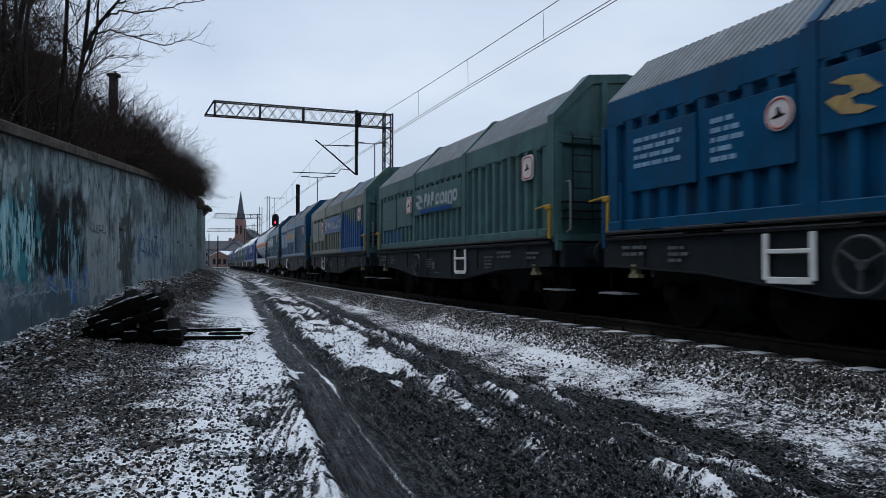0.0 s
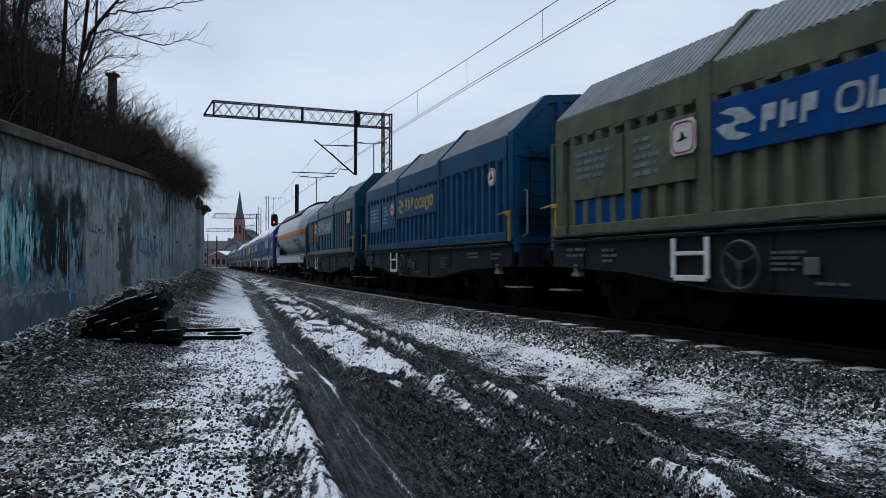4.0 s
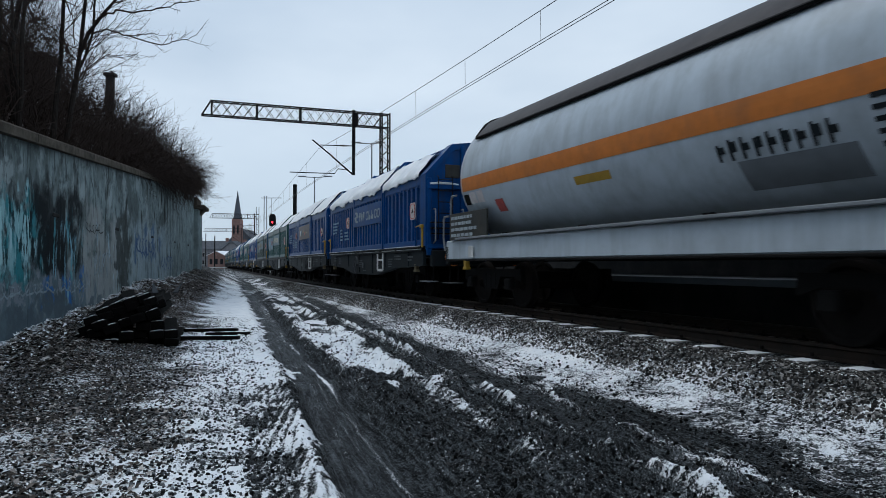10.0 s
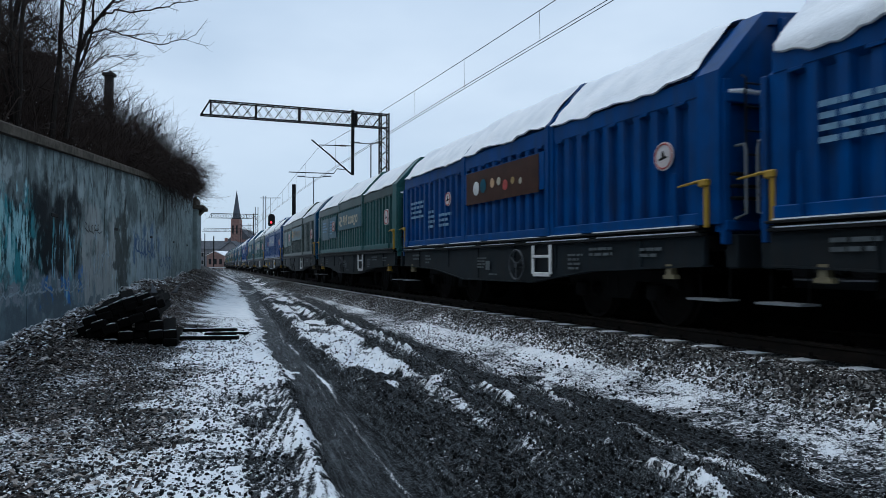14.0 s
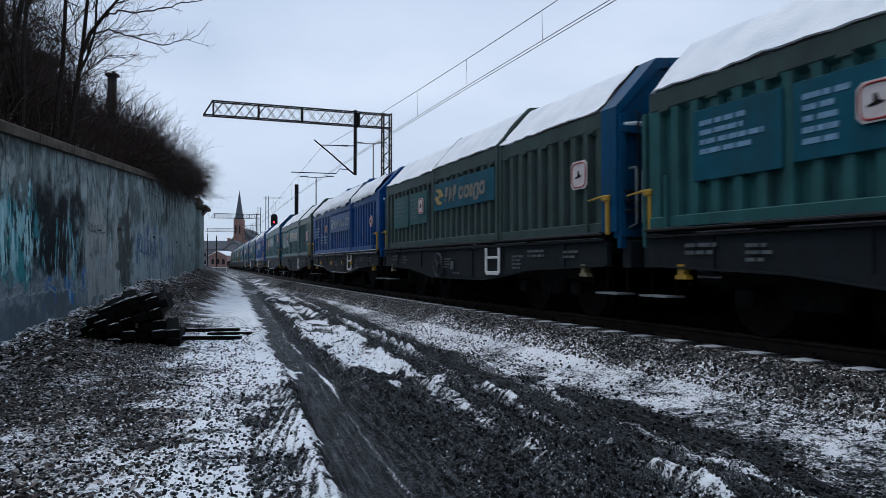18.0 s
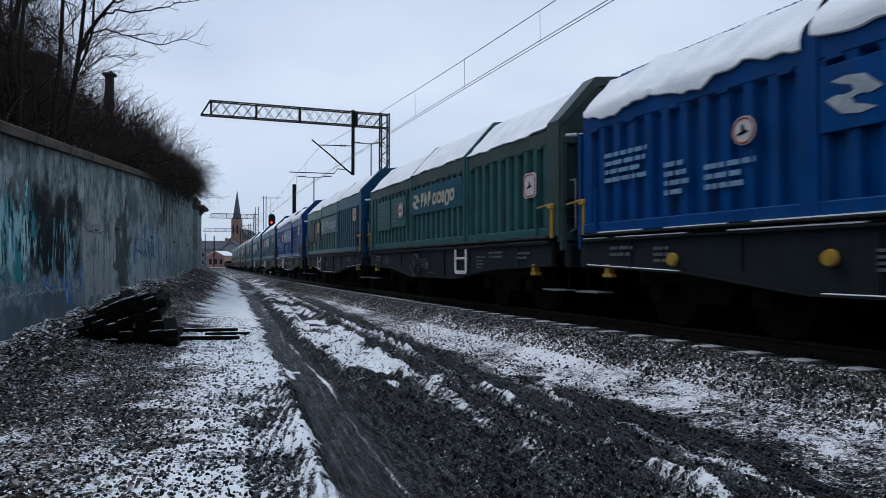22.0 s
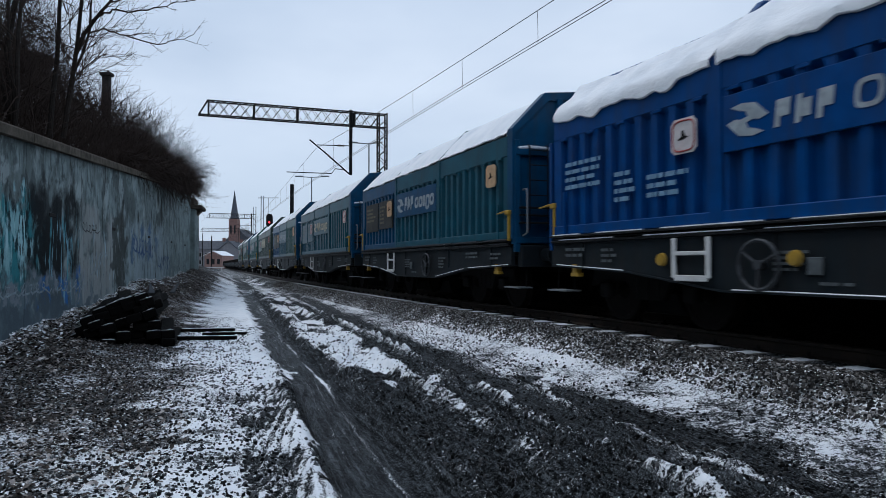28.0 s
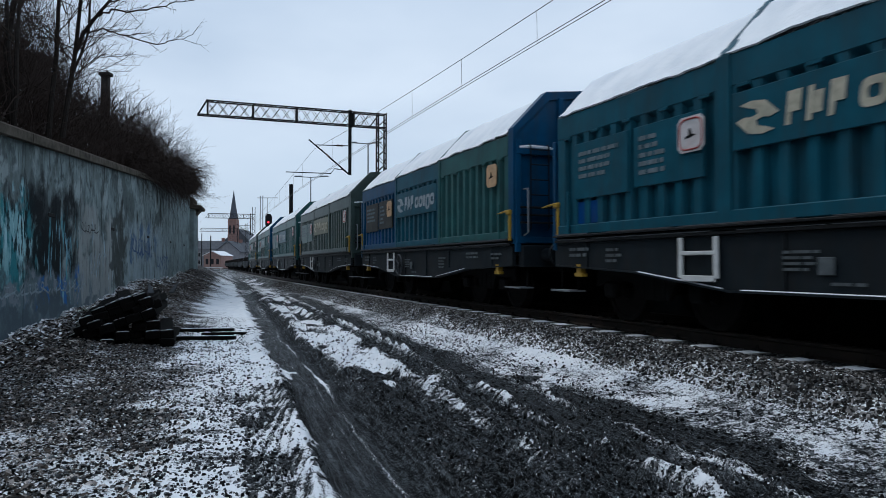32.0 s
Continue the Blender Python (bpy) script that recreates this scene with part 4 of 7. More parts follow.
    spray((0.36, 0.40, 0.40), 6.0, 0.14, 0.59, 0.62, (rng_(x, 5.0, 6.0, 22, 26), rng_(z, 0.6, 1.0, 2.9, 3.4)), 35, 0.5)
    spray((0.040, 0.050, 0.052), 3.0, 0.35, 0.56, 0.60, (rng_(x, -8, -6, 8, 10), rng_(z, 2.5, 2.9, 4.2, 4.8)), 36, 0.7)
    spray((0.078, 0.105, 0.125), 1.5, 1.0, 0.40, 0.50, (rng_(x, -8, -6, 6.5, 7.5), rng_(z, -0.6, -0.2, 0.72, 0.80)), 37, 0.8)
    l.new(last, b.inputs["Base Color"])
    return m


CONCRETE = wall_material()
COPING = material("coping_concrete", (0.085, 0.074, 0.060), 0.9, 0, 0.5, 5, (0.022, 0.020, 0.014), 0.8, 1.6, 0.8, 22, spec=0.06)
wall = thing("retaining_wall", "stained concrete retaining wall covered in faded graffiti", "wall", kind="structure",
             at=Matrix(((WALL_DIR[0], -WALL_DIR[1], 0, WALL_A[0]), (WALL_DIR[1], WALL_DIR[0], 0, WALL_A[1]), (0, 0, 1, 0), (0, 0, 0, 1))))
edges = [WALL_LEN0, -46.0, -34.0, -22.0, -10.5, -4.4, 1.45, 7.25, 13.05, 18.85, 24.2, WALL_LEN1]
for u0, u1 in zip(edges[:-1], edges[1:]):
    m = Mesh()
    g = 0.012
    nseg = max(2, int((u1 - u0) / 0.8))
    for k, yy0 in enumerate((0.0, 0.55)):
        rows = []
        for i in range(nseg + 1):
            u = u0 + g + (u1 - u0 - 2 * g) * i / nseg
            rows.append([(u, yy0 + (0.012 * (noise.noise((u * 0.7, j * 0.6, k)) if 0 < i < nseg else 0)), -0.6 + (top_at(u) + 0.6) * j / 8) for j in range(9)])
        m.grid(rows)
    for u in (u0 + g, u1 - g):
        m.add([(u, 0, -0.6), (u, 0.55, -0.6), (u, 0.55, top_at(u)), (u, 0, top_at(u))], [(0, 1, 2, 3)])
    part("wall_panel", m, CONCRETE, wall)
    cop = Mesh()
    cop.prism([(-0.13, 0.0), (0.6, 0.0), (0.6, 0.15), (0.54, 0.19), (-0.10, 0.19), (-0.13, 0.16)], "x", u0 + g, u1 - g)
    cop.v = [(x, y, z + top_at(x) + 0.004) for x, y, z in cop.v]
    part("coping_stone", cop, COPING, wall, "weathered concrete coping")
joint = Mesh()
joint.box(edges[0], edges[-1] - 0.1, 0.04, 0.5, -0.6, 3.2)
part("wall_core", joint, COPING, wall)
for u in (3.0, 8.6, 14.4, 20.2, 25.2):
    part("weep_slot", Mesh().box(u - 0.22, u + 0.22, -0.012, 0.05, 2.47, 2.55, 0.01), NEAR_BLACK, wall, "dark slot in the wall")


def tag(u, z, wide, high, loops, seed, mat, label, r0=0.022):
    """A looping sprayed scrawl, one unbroken line just proud of the concrete."""
    rnd = random.Random(seed)
    pts = []
    for i in range(loops * 7 + 1):
        w = 2 * math.pi * i / 7
        pts.append((u + wide * i / (loops * 7) + 0.16 * wide / loops * 3 * math.cos(w) + rnd.uniform(-0.03, 0.03), -0.012, z + high * (0.5 + 0.42 * math.sin(w * (1.0 if seed % 2 else 1.13)) * rnd.uniform(0.6, 1.0)) + rnd.uniform(-0.05, 0.05)))
    m = Mesh().tube(pts, r0, 5)
    m.v = [(x, -0.006 + (y + 0.012) * 0.12, zz) for x, y, zz in m.v]
    part("graffiti_scrawl", m, mat, wall, label)


SPRAY_BLUE = material("blue_spray_paint", (0.03, 0.075, 0.17), 0.8, 0, 0.3, 9, (0.10, 0.14, 0.15), 0.5, 5)
SPRAY_PALE = material("pale_spray_paint", (0.22, 0.28, 0.31), 0.8, 0, 0.3, 9, (0.07, 0.09, 0.10), 0.6, 5)
SPRAY_DARK = material("black_spray_paint", (0.012, 0.014, 0.016), 0.8, 0, 0.3, 9, (0.08, 0.10, 0.10), 0.5, 5)
tag(11.4, 1.75, 3.2, 0.75, 6, 1, SPRAY_BLUE, "faded blue sprayed scrawl", 0.035)
tag(-0.6, 0.88, 3.4, 0.32, 9, 3, SPRAY_PALE, "pale grey sprayed scrawl")
tag(3.2, 0.9, 2.2, 0.3, 6, 5, SPRAY_PALE, "pale grey sprayed scrawl", 0.018)
tag(6.1, 1.1, 1.7, 0.9, 4, 8, SPRAY_PALE, "pale looping sprayed scrawl", 0.026)
tag(5.3, 2.25, 1.5, 0.3, 5, 11, SPRAY_DARK, "thin black sprayed scrawl", 0.014)
tag(16.5, 1.2, 3.0, 0.8, 5, 14, SPRAY_BLUE, "faded blue sprayed scrawl", 0.025)
# pillar that ends the wall, with its projecting cap
pil = Mesh().box(27.65, 29.6, -0.25, 1.6, -0.6, 4.6, 0.05)
part("end_pillar", pil, CONCRETE, wall, "plain concrete end pillar")
part("pillar_cap", Mesh().box(27.55, 29.8, -0.62, 1.75, 4.605, 4.82, 0.04), COPING, wall, "projecting stone cap")
part("pillar_step", Mesh().box(27.7, 29.65, -0.2, 1.6, 4.824, 5.25, 0.05), COPING, wall)
part("cap_bracket", Mesh().prism([(-0.25, 4.3), (-0.5, 4.6), (-0.25, 4.6)], "x", 28.2, 29.2), COPING, wall)

# hillside behind the wall
hill = Mesh()
rows = []
for i in range(130):
    u = WALL_LEN0 + 88.5 * i / 129
    row = []
    for j in range(26):
        v = 0.52 + 26.0 * (j / 25.0) ** 1.6
        rise = 3.5 * float(step(0.3, 5.2, np.array(v))) * float(step(30.5, 17.0, np.array(u)))
        fall = float(step(26.8, 30.3, np.array(u)))
        # extra 4 m rise behind the camera is unseen, added to block sky light
        h = top_at(max(-16.0, min(u, 27.6))) - 0.08 + rise + 4.0 * float(step(-8.0, -24.0, np.array(u))) * float(step(0.3, 9.0, np.array(v))) + 0.45 * noise.noise((u * 0.35, v * 0.35, 2.0)) * min(1.0, v / 2.0) + 0.18 * noise.noise((u * 1.3, v * 1.3, 5.0)) * min(1.0, v)
        row.append((u, v, h * (1 - fall) + 0.8 * fall))
    rows.append(row)
hill.grid(rows)
HILL_EARTH = material("leafy_hillside", (0.060, 0.044, 0.036), 0.95, 0, 0.7, 6, (0.4, 0.42, 0.45), 0.3, 1.6, 1.0, 14, spec=0.04)
part("hillside", hill, HILL_EARTH, wall, "steep bank with dead leaves and scraps of snow", smooth=True)

# ---- overhead line ----
def gantry(s, tag, reach=-6.28, mast=3.40, over=0.03):
    x, y, th = line_at(s)
    g = thing("catenary_gantry", tag, "gantry", "gantries over the line", pose(x, y, 0, 0, 0, -math.degrees(th)))
    zt, dep, half = 9.9, 0.80, 0.19
    m = Mesh()
    L = 0.03
    for k in (-half, half):
        m.box(reach + 0.42, mast + 0.25, k - L, k + L, zt - 0.06, zt)
        m.box(reach, mast + 0.25, k - L, k + L, zt - dep, zt - dep + 0.06)
        m.tube([(reach + 0.02, k, zt - dep + 0.02), (reach + 0.45, k, zt - 0.03)], 0.03, 4)
        for i in range(17):
            a0 = reach + 0.45 + (mast - reach - 0.6) * i / 17
            a1 = reach + 0.45 + (mast - reach - 0.6) * (i + 1) / 17
            m.tube([(a0, k, zt - 0.04), (a1, k, zt - dep + 0.03)] if i % 2 else [(a0, k, zt - dep + 0.03), (a1, k, zt - 0.04)], 0.017, 4, caps=False)
            m.tube([(a0, k, zt - dep + 0.03), (a1, k, zt - 0.04)] if i % 2 else [(a0, k, zt - 0.04), (a1, k, zt - dep + 0.03)], 0.013, 4, caps=False)
        for a in (reach + 0.5, reach + 2.75, reach + 5.0, mast - 1.6):
            m.box(a - 0.04, a + 0.04, k - 0.025, k + 0.025, zt - dep, zt)
    for i in range(18):
        a = reach + 0.45 + (mast - reach - 0.6) * i / 17
        m.tube([(a, -half, zt - 0.03), (a + (0.5 if i < 17 else 0), half, zt - 0.03)], 0.014, 4, caps=False)
        m.tube([(a, -half, zt - dep + 0.03), (a + (0.5 if i < 17 else 0), half, zt - dep + 0.03)], 0.014, 4, caps=False)
    part("truss", m, LATTICE, g, "dark steel lattice beam")
    m = Mesh()
    for a in (mast - 0.22, mast + 0.22):
        for k in (-0.22, 0.22):
            m.box(a - 0.035, a + 0.035, k - 0.035, k + 0.035, 0.15, zt + over)
    for i in range(22):
        z0 = 0.4 + 9.2 * i / 22
        z1 = z0 + 9.2 / 22
        for k in (-0.22, 0.22):
            m.tube([(mast - 0.22, k, z0 if i % 2 else z1), (mast + 0.22, k, z1 if i % 2 else z0)], 0.02, 4, caps=False)
            m.tube([(mast + k, -0.22, z0 if i % 2 else z1), (mast + k, 0.22, z1 if i % 2 else z0)], 0.02, 4, caps=False)
    part("mast", m, LATTICE, g, "lattice steel mast")
    part("footing", Mesh().box(mast - 0.45, mast + 0.45, -0.45, 0.45, -0.3, 0.5, 0.04), SLEEPER_CONC, g)
    dp = 1.62
    part("drop_post", Mesh().box(dp - 0.075, dp + 0.075, -0.075, 0.075, 6.42, 10.0), LATTICE, g, "hanging steel post")
    m = Mesh().tube([(dp - 0.05, 0, 6.45), (dp - 1.15, 0, 7.35)], 0.045, 8).tube([(dp - 1.3, 0, 7.48), (dp - 2.25, 0, 8.22)], 0.04, 8)
    part("bracket_arm", m, LATTICE, g)
    part("tie_rod", Mesh().tube([(dp, 0, 8.02), (dp - 1.85, 0, 7.96)], 0.025, 6), LATTICE, g)
    part("steady_arm", Mesh().tube([(dp - 0.3, 0, 6.68), (dp - 0.85, 0, 6.72), (dp - 1.05, 0, 6.45), (dp - 3.45, 0, 6.42)], 0.025, 6), LATTICE, g)
    for a, z, dx, dz in ((dp - 1.22, 7.415, 0.09, -0.075), (dp - 0.55, 8.0, 0.15, 0.0)):
        m = Mesh()
        for k in range(5):
            t = -1 + 0.5 * k
            m.lathe([(0.0, -0.02), (0.075, -0.01), (0.05, 0.02), (0.0, 0.02)], "x", (a + dx * t, 0, z + dz * t), 8)
        part("insulator", m, PORCELAIN, g)
    return g


GANTRY_FAR = (120.0, 168.0)
gantry(39.5, "dark steel lattice gantry holding the overhead wires")
gantry(GANTRY_FAR[0], "distant dark lattice gantry over the track", -5.5, 2.1, 1.2)
gantry(GANTRY_FAR[1], "far lattice gantry over the track", -6.7, 3.6, 1.2)
for (s0, s1), low in (((-24.0, 39.5), 6.72), ((39.5, GANTRY_FAR[0]), 6.7), ((GANTRY_FAR[0], GANTRY_FAR[1]), 6.75)):
    w = thing("overhead_wire", "thin catenary wires with droppers above the track", "wire", "overhead wires", kind="structure")
    mid = (s0 + s1) / 2
    hi = 7.75
    mz = lambda s: low + (hi - low) * ((s - mid) / ((s1 - s0) / 2)) ** 2
    cz = RAIL_Z + 5.48
    part("messenger_wire", Mesh().tube([(*line_at(s0 + (s1 - s0) * i / 24, -0.3)[:2], mz(s0 + (s1 - s0) * i / 24)) for i in range(25)], 0.009, 5), COPPER, w)
    for o in (-0.07, 0.03):
        part("contact_wire", Mesh().tube([(*line_at(s0 + (s1 - s0) * i / 24, o - 0.28)[:2], cz) for i in range(25)], 0.008, 5), COPPER, w)
    for i in range(int((s1 - s0) / 3.9) - 1):
        s = s0 + 4.2 + 3.9 * i
        part("dropper", Mesh().tube([(*line_at(s, -0.29)[:2], cz), (*line_at(s, -0.3)[:2], mz(s))], 0.0045, 4), COPPER, w)

# ---- the goods train ----
SHORT = ((1.48, 1.34), (1.48, 3.28), (0.78, 3.99), (0.0, 4.08))
LONG = ((1.48, 1.34), (1.48, 3.17), (0.76, 3.94), (0.0, 4.03))
BUILD = {"slope": SHORT}


def profile(shrink=0.0):
    """Half outline of a hood, from the foot to the ridge."""
    return [(max(0.0, x - (0.6 * shrink if x > 0 else 0)), z - (1.25 * shrink if z > 3.5 else 0.7 * shrink if z > 2 else 0)) for x, z in BUILD["slope"]]


def full_outline(shrink=0.0, lift=0.0):
    h = profile(shrink)
    return [(-x, z + (lift if z > 2 else 0)) for x, z in h] + [(x, z + (lift if z > 2 else 0)) for x, z in reversed(h[:-1])]


def hood_roof(length, shrink):
    m = Mesh()
    o = full_outline(shrink)[1:-1]
    n = int(length / 0.115)
    rows = []
    for i in range(n):
        y0 = -length / 2 + length * i / n
        for f, h in ((0.0, 0.0), (0.35, 0.0), (0.45, 0.014), (0.85, 0.014), (0.95, 0.0)):
            rows.append([(x * (1 + h * 0.4), y0 + f * length / n, z + h) for x, z in o])
    rows.append([(x, length / 2, z) for x, z in o])
    m.grid(rows)
    return m


def hood_side(length, shrink, side):
    """Corrugated side sheet between the skirt and the header."""
    m = Mesh()
    xo = 1.48 - 0.6 * shrink
    n = max(3, round((length - 0.3) / 0.335))
    rows, y = [], -length / 2
    cut = [(y, 0.0)]
    p = (length - 0.24) / n
    for i in range(n):
        b = -length / 2 + 0.12 + p * i
        cut += [(b + 0.14 * p, 0.0), (b + 0.23 * p, 0.085), (b + 0.69 * p, 0.085), (b + 0.78 * p, 0.0)]
    cut += [(length / 2, 0.0)]
    for y, dx in cut:
        rows.append([(side * (xo - dx), y, 1.49), (side * (xo - dx), y, 2.84), (side * xo, y, 2.90)])
    m.grid(rows)
    return m


def hood_header(length, shrink, side):
    m = Mesh()
    xo = 1.48 - 0.6 * shrink
    a, b = sorted((side * (xo - 0.05), side * (xo + 0.012)))
    m.box(a, b, -length / 2, length / 2, 2.90, BUILD["slope"][1][1] - 0.7 * shrink, 0.008)
    n = max(3, round((length - 0.3) / 0.67))
    for i in range(n):
        y = -length / 2 + 0.3 + (length - 0.6) * i / max(1, n - 1)
        a, b = sorted((side * (xo + 0.010), side * (xo + 0.03)))
        m.box(a, b, y - 0.09, y + 0.09, 2.86, 2.90, 0.004)
    return m


def hood_skirt(length, shrink, side):
    xo = 1.48 - 0.6 * shrink
    a, b = sorted((side * (xo - 0.05), side * (xo + 0.02)))
    m = Mesh().box(a, b, -length / 2, length / 2, 1.34, 1.49, 0.012)
    return m


def edge_rib(shrink, width=0.11):
    m = Mesh()
    out, inn = full_outline(shrink - 0.045), full_outline(shrink + 0.02)
    n = len(out)
    v = [(x, y, z) for y in (-width / 2, width / 2) for x, z in out] + [(x, y, z) for y in (-width / 2, width / 2) for x, z in inn]
    f = []
    for i in range(n - 1):
        f += [(i, i + 1, n + i + 1, n + i), (2 * n + i, 3 * n + i, 3 * n + i + 1, 2 * n + i + 1), (i, 2 * n + i, 2 * n + i + 1, i + 1), (n + i, n + i + 1, 3 * n + i + 1, 3 * n + i)]
    for i in (0, n - 1):
        f.append((i, n + i, 3 * n + i, 2 * n + i))
    return m.add(v, f)


def hood_snow(length, shrink, seed, style):
    """A blanket of snow on the slope and the ridge with a ragged lower edge. style: 'smooth', 'shaggy' (the top blown bare) or 'full'."""
    m = Mesh()
    h = profile(shrink)[1:]
    n, k = max(10, int(length / 0.11)), 12
    for side in (-1, 1):
        rows = []
        for i in range(n + 1):
            y = -length / 2 + 0.07 + (length - 0.14) * i / n
            jag = noise.noise((y * 1.3, seed * 7.1, side)) * 0.5 + noise.noise((y * 4.5, seed * 3.3, side)) * 0.3
            start = {"smooth": -0.012 + 0.05 * jag, "shaggy": -0.09 + 0.17 * jag, "full": -0.03 + 0.09 * jag}[style]
            end = {"smooth": 1.0, "shaggy": 0.50 + 0.10 * noise.noise((y * 0.9, seed, 4)), "full": 1.0}[style]
            deep = {"smooth": 0.045, "shaggy": 0.10, "full": 0.09}[style] * (0.8 + 0.5 * noise.noise((y * 2.0, 3.0, seed)))
            row = []
            for j in range(k + 1):
                f = start + (min(1.0, end) - start) * j / k
                # two runs: the slope up to 0.62, then the flatter top
                if f <= 0.62:
                    t = f / 0.62
                    x, z = h[0][0] + (h[1][0] - h[0][0]) * t, h[0][1] + (h[1][1] - h[0][1]) * t
                else:
                    t = (f - 0.62) / 0.38
                    x, z = h[1][0] + (h[2][0] - h[1][0]) * t, h[1][1] + (h[2][1] - h[1][1]) * t
                thick = deep * (min(1, 5 * j / k) if j else 0.0) * (1.0 if end >= 0.99 or j < k else 0.2) * (0.85 + 0.4 * noise.noise((y * 3.1, f * 5, seed)))
                if f < 0:
                    x, z = h[0][0] + 0.02, h[0][1] + f * 1.6
                    thick = deep * 0.7
                row.append((side * (x + thick * 0.7), y, z + thick + 0.03))
            foot = row[0]
            rows.append([(foot[0] * 0.985, y, foot[2] - 0.015)] + row)
        m.grid(rows)
    return m


def fishbelly(half):
    m = Mesh()
    low = [(-half, 0.86), (-3.15, 0.78), (-1.3, 0.565), (1.6, 0.565), (3.3, 0.77), (half, 0.86)]
    for side in (-1, 1):
        a, b = sorted((side * 1.36, side * 1.44))
        m.prism([(half, 1.21), (-half, 1.21)] + low, "x", a, b)
        a, b = sorted((side * 1.30, side * 1.47))
        for (y0, z0), (y1, z1) in zip(low[:-1], low[1:]):
            v = [(x, y, z + dz) for x in (a, b) for (y, z) in ((y0, z0), (y1, z1)) for dz in (-0.02, 0.004)]
            m.add(v, [(0, 1, 3, 2), (4, 6, 7, 5), (0, 4, 5, 1), (2, 3, 7, 6), (0, 2, 6, 4), (1, 5, 7, 3)])
        for y in (-4.4, -2.2, -0.75, 0.85, 2.45, 4.4):
            a, b = sorted((side * 1.40, side * 1.462))
            m.box(a, b, y - 0.02, y + 0.02, 0.80 if abs(y) > 2 else 0.60, 1.2)
    return m


def sill_snow(half, seed):
    m = Mesh()
    low = [(-half, 0.86), (-3.15, 0.78), (-1.3, 0.565), (1.6, 0.565), (3.3, 0.77), (half, 0.86)]
    for i, ((y0, z0), (y1, z1)) in enumerate(zip(low[:-1], low[1:])):
        if (i + seed) % 3 == 0:
            continue
        m.tube([(-1.452, y0 + (y1 - y0) * t, z0 + (z1 - z0) * t + 0.008) for t in (0.06, 0.3, 0.6, 0.94)], 0.011, 4)
    return m


def ledge_rail(half, k):
    a, b, z0, z1 = ((1.36, 1.50, 1.215, 1.25), (1.30, 1.47, 1.262, 1.29), (1.34, 1.53, 1.30, 1.33))[k]
    return Mesh().box(-b, -a, -half, half, z0, z1, 0.006)


def frost_lines(half, seed):
    """Rime lying along the ledges."""
    m = Mesh()
    r = random.Random(seed)
    for x, z in ((-1.515, 1.334), (-1.49, 1.254)):
        y = -half + 0.1
        while y < half - 0.3:
            d = r.uniform(0.5, 2.4)
            m.box(x - 0.012, x + 0.03, y, min(y + d, half - 0.1), z, z + r.uniform(0.008, 0.016))
            y += d + r.uniform(0.05, 0.7)
    return m


def end_wall(lift, low=1.25, inset=0.03):
    o = full_outline(inset, lift)
    return Mesh().prism([(o[0][0], low)] + o[1:-1] + [(o[-1][0], low)], "y", -0.03, 0.03)


def end_frame(lift, sgn):
    """Posts and beams that stiffen an end wall; sgn points outwards."""
    m = Mesh()
    ys = sorted((sgn * 0.03, sgn * 0.11))
    for x in (-1.40, -0.48, 0.48, 1.40):
        m.box(x - 0.055, x + 0.055, *ys, 1.1, (3.08 if abs(x) > 1 else 3.92) + lift, 0.01)
    ys2 = sorted((sgn * 0.03, sgn * 0.13))
    for z in (1.32, 2.86 + lift):
        m.box(-1.45, 1.45, *ys2, z - 0.06, z + 0.06, 0.012)
    return m


def end_rim(lift, deep):
    """The folded edge of the leading end wall, reaching back to the first hood."""
    m = Mesh()
    out, inn = full_outline(-0.02, lift), full_outline(0.10, lift)
    n = len(out)
    v = [(x, y, z) for y in (-0.07, deep) for x, z in out] + [(x, y, z) for y in (-0.07, deep) for x, z in inn]
    f = []
    for i in range(n - 1):
        f += [(i, i + 1, n + i + 1, n + i), (2 * n + i, 3 * n + i, 3 * n + i + 1, 2 * n + i + 1), (i, 2 * n + i, 2 * n + i + 1, i + 1), (n + i, n + i + 1, 3 * n + i + 1, 3 * n + i)]
    return m.add(v, f)


def handrail(sgn):
    return Mesh().tube([(0, sgn * 0.12, 2.25), (0, sgn * 0.26, 2.25), (0, sgn * 0.28, 2.18), (0, sgn * 0.28, 1.45), (0, sgn * 0.12, 1.40)], 0.018, 6)


def brake_post():
    m = Mesh().box(-0.02, 0.02, -0.025, 0.025, 1.32, 2.02, 0.008)
    return m


def brake_lever():
    m = Mesh().box(-0.035, 0.015, -0.032, 0.032, 1.30, 1.84, 0.01)
    m.tube([(-0.03, 0.0, 1.82), (-0.03, 0.12, 1.86), (-0.03, 0.46, 1.83)], 0.028, 6, 0.012)
    m.box(-0.055, 0.02, -0.05, 0.10, 1.79, 1.88, 0.015)
    return m


def h_ladder():
    m = Mesh()
    for y in (-0.29, 0.29):
        m.box(-0.03, 0.0, y - 0.04, y + 0.04, 0.70, 1.20, 0.008)
    m.box(-0.03, 0.0, -0.28, 0.28, 0.66, 0.735, 0.008)
    m.box(-0.04, -0.005, -0.26, 0.26, 0.98, 1.03, 0.008)
    return m


def hand_wheel():
    m = Mesh()
    ring = [(0.0, 0.27 * math.cos(w), 0.27 * math.sin(w)) for w in np.linspace(0, 2 * math.pi, 21)]
    m.tube(ring, 0.022, 6, caps=False)
    for k in range(3):
        w = 0.6 + 2.094 * k
        m.tube([(0, 0, 0), (0, 0.27 * math.cos(w), 0.27 * math.sin(w))], 0.018, 5)
    m.lathe([(0.055, -0.02), (0.055, 0.09)], "x", (0, 0, 0), 10)
    return m


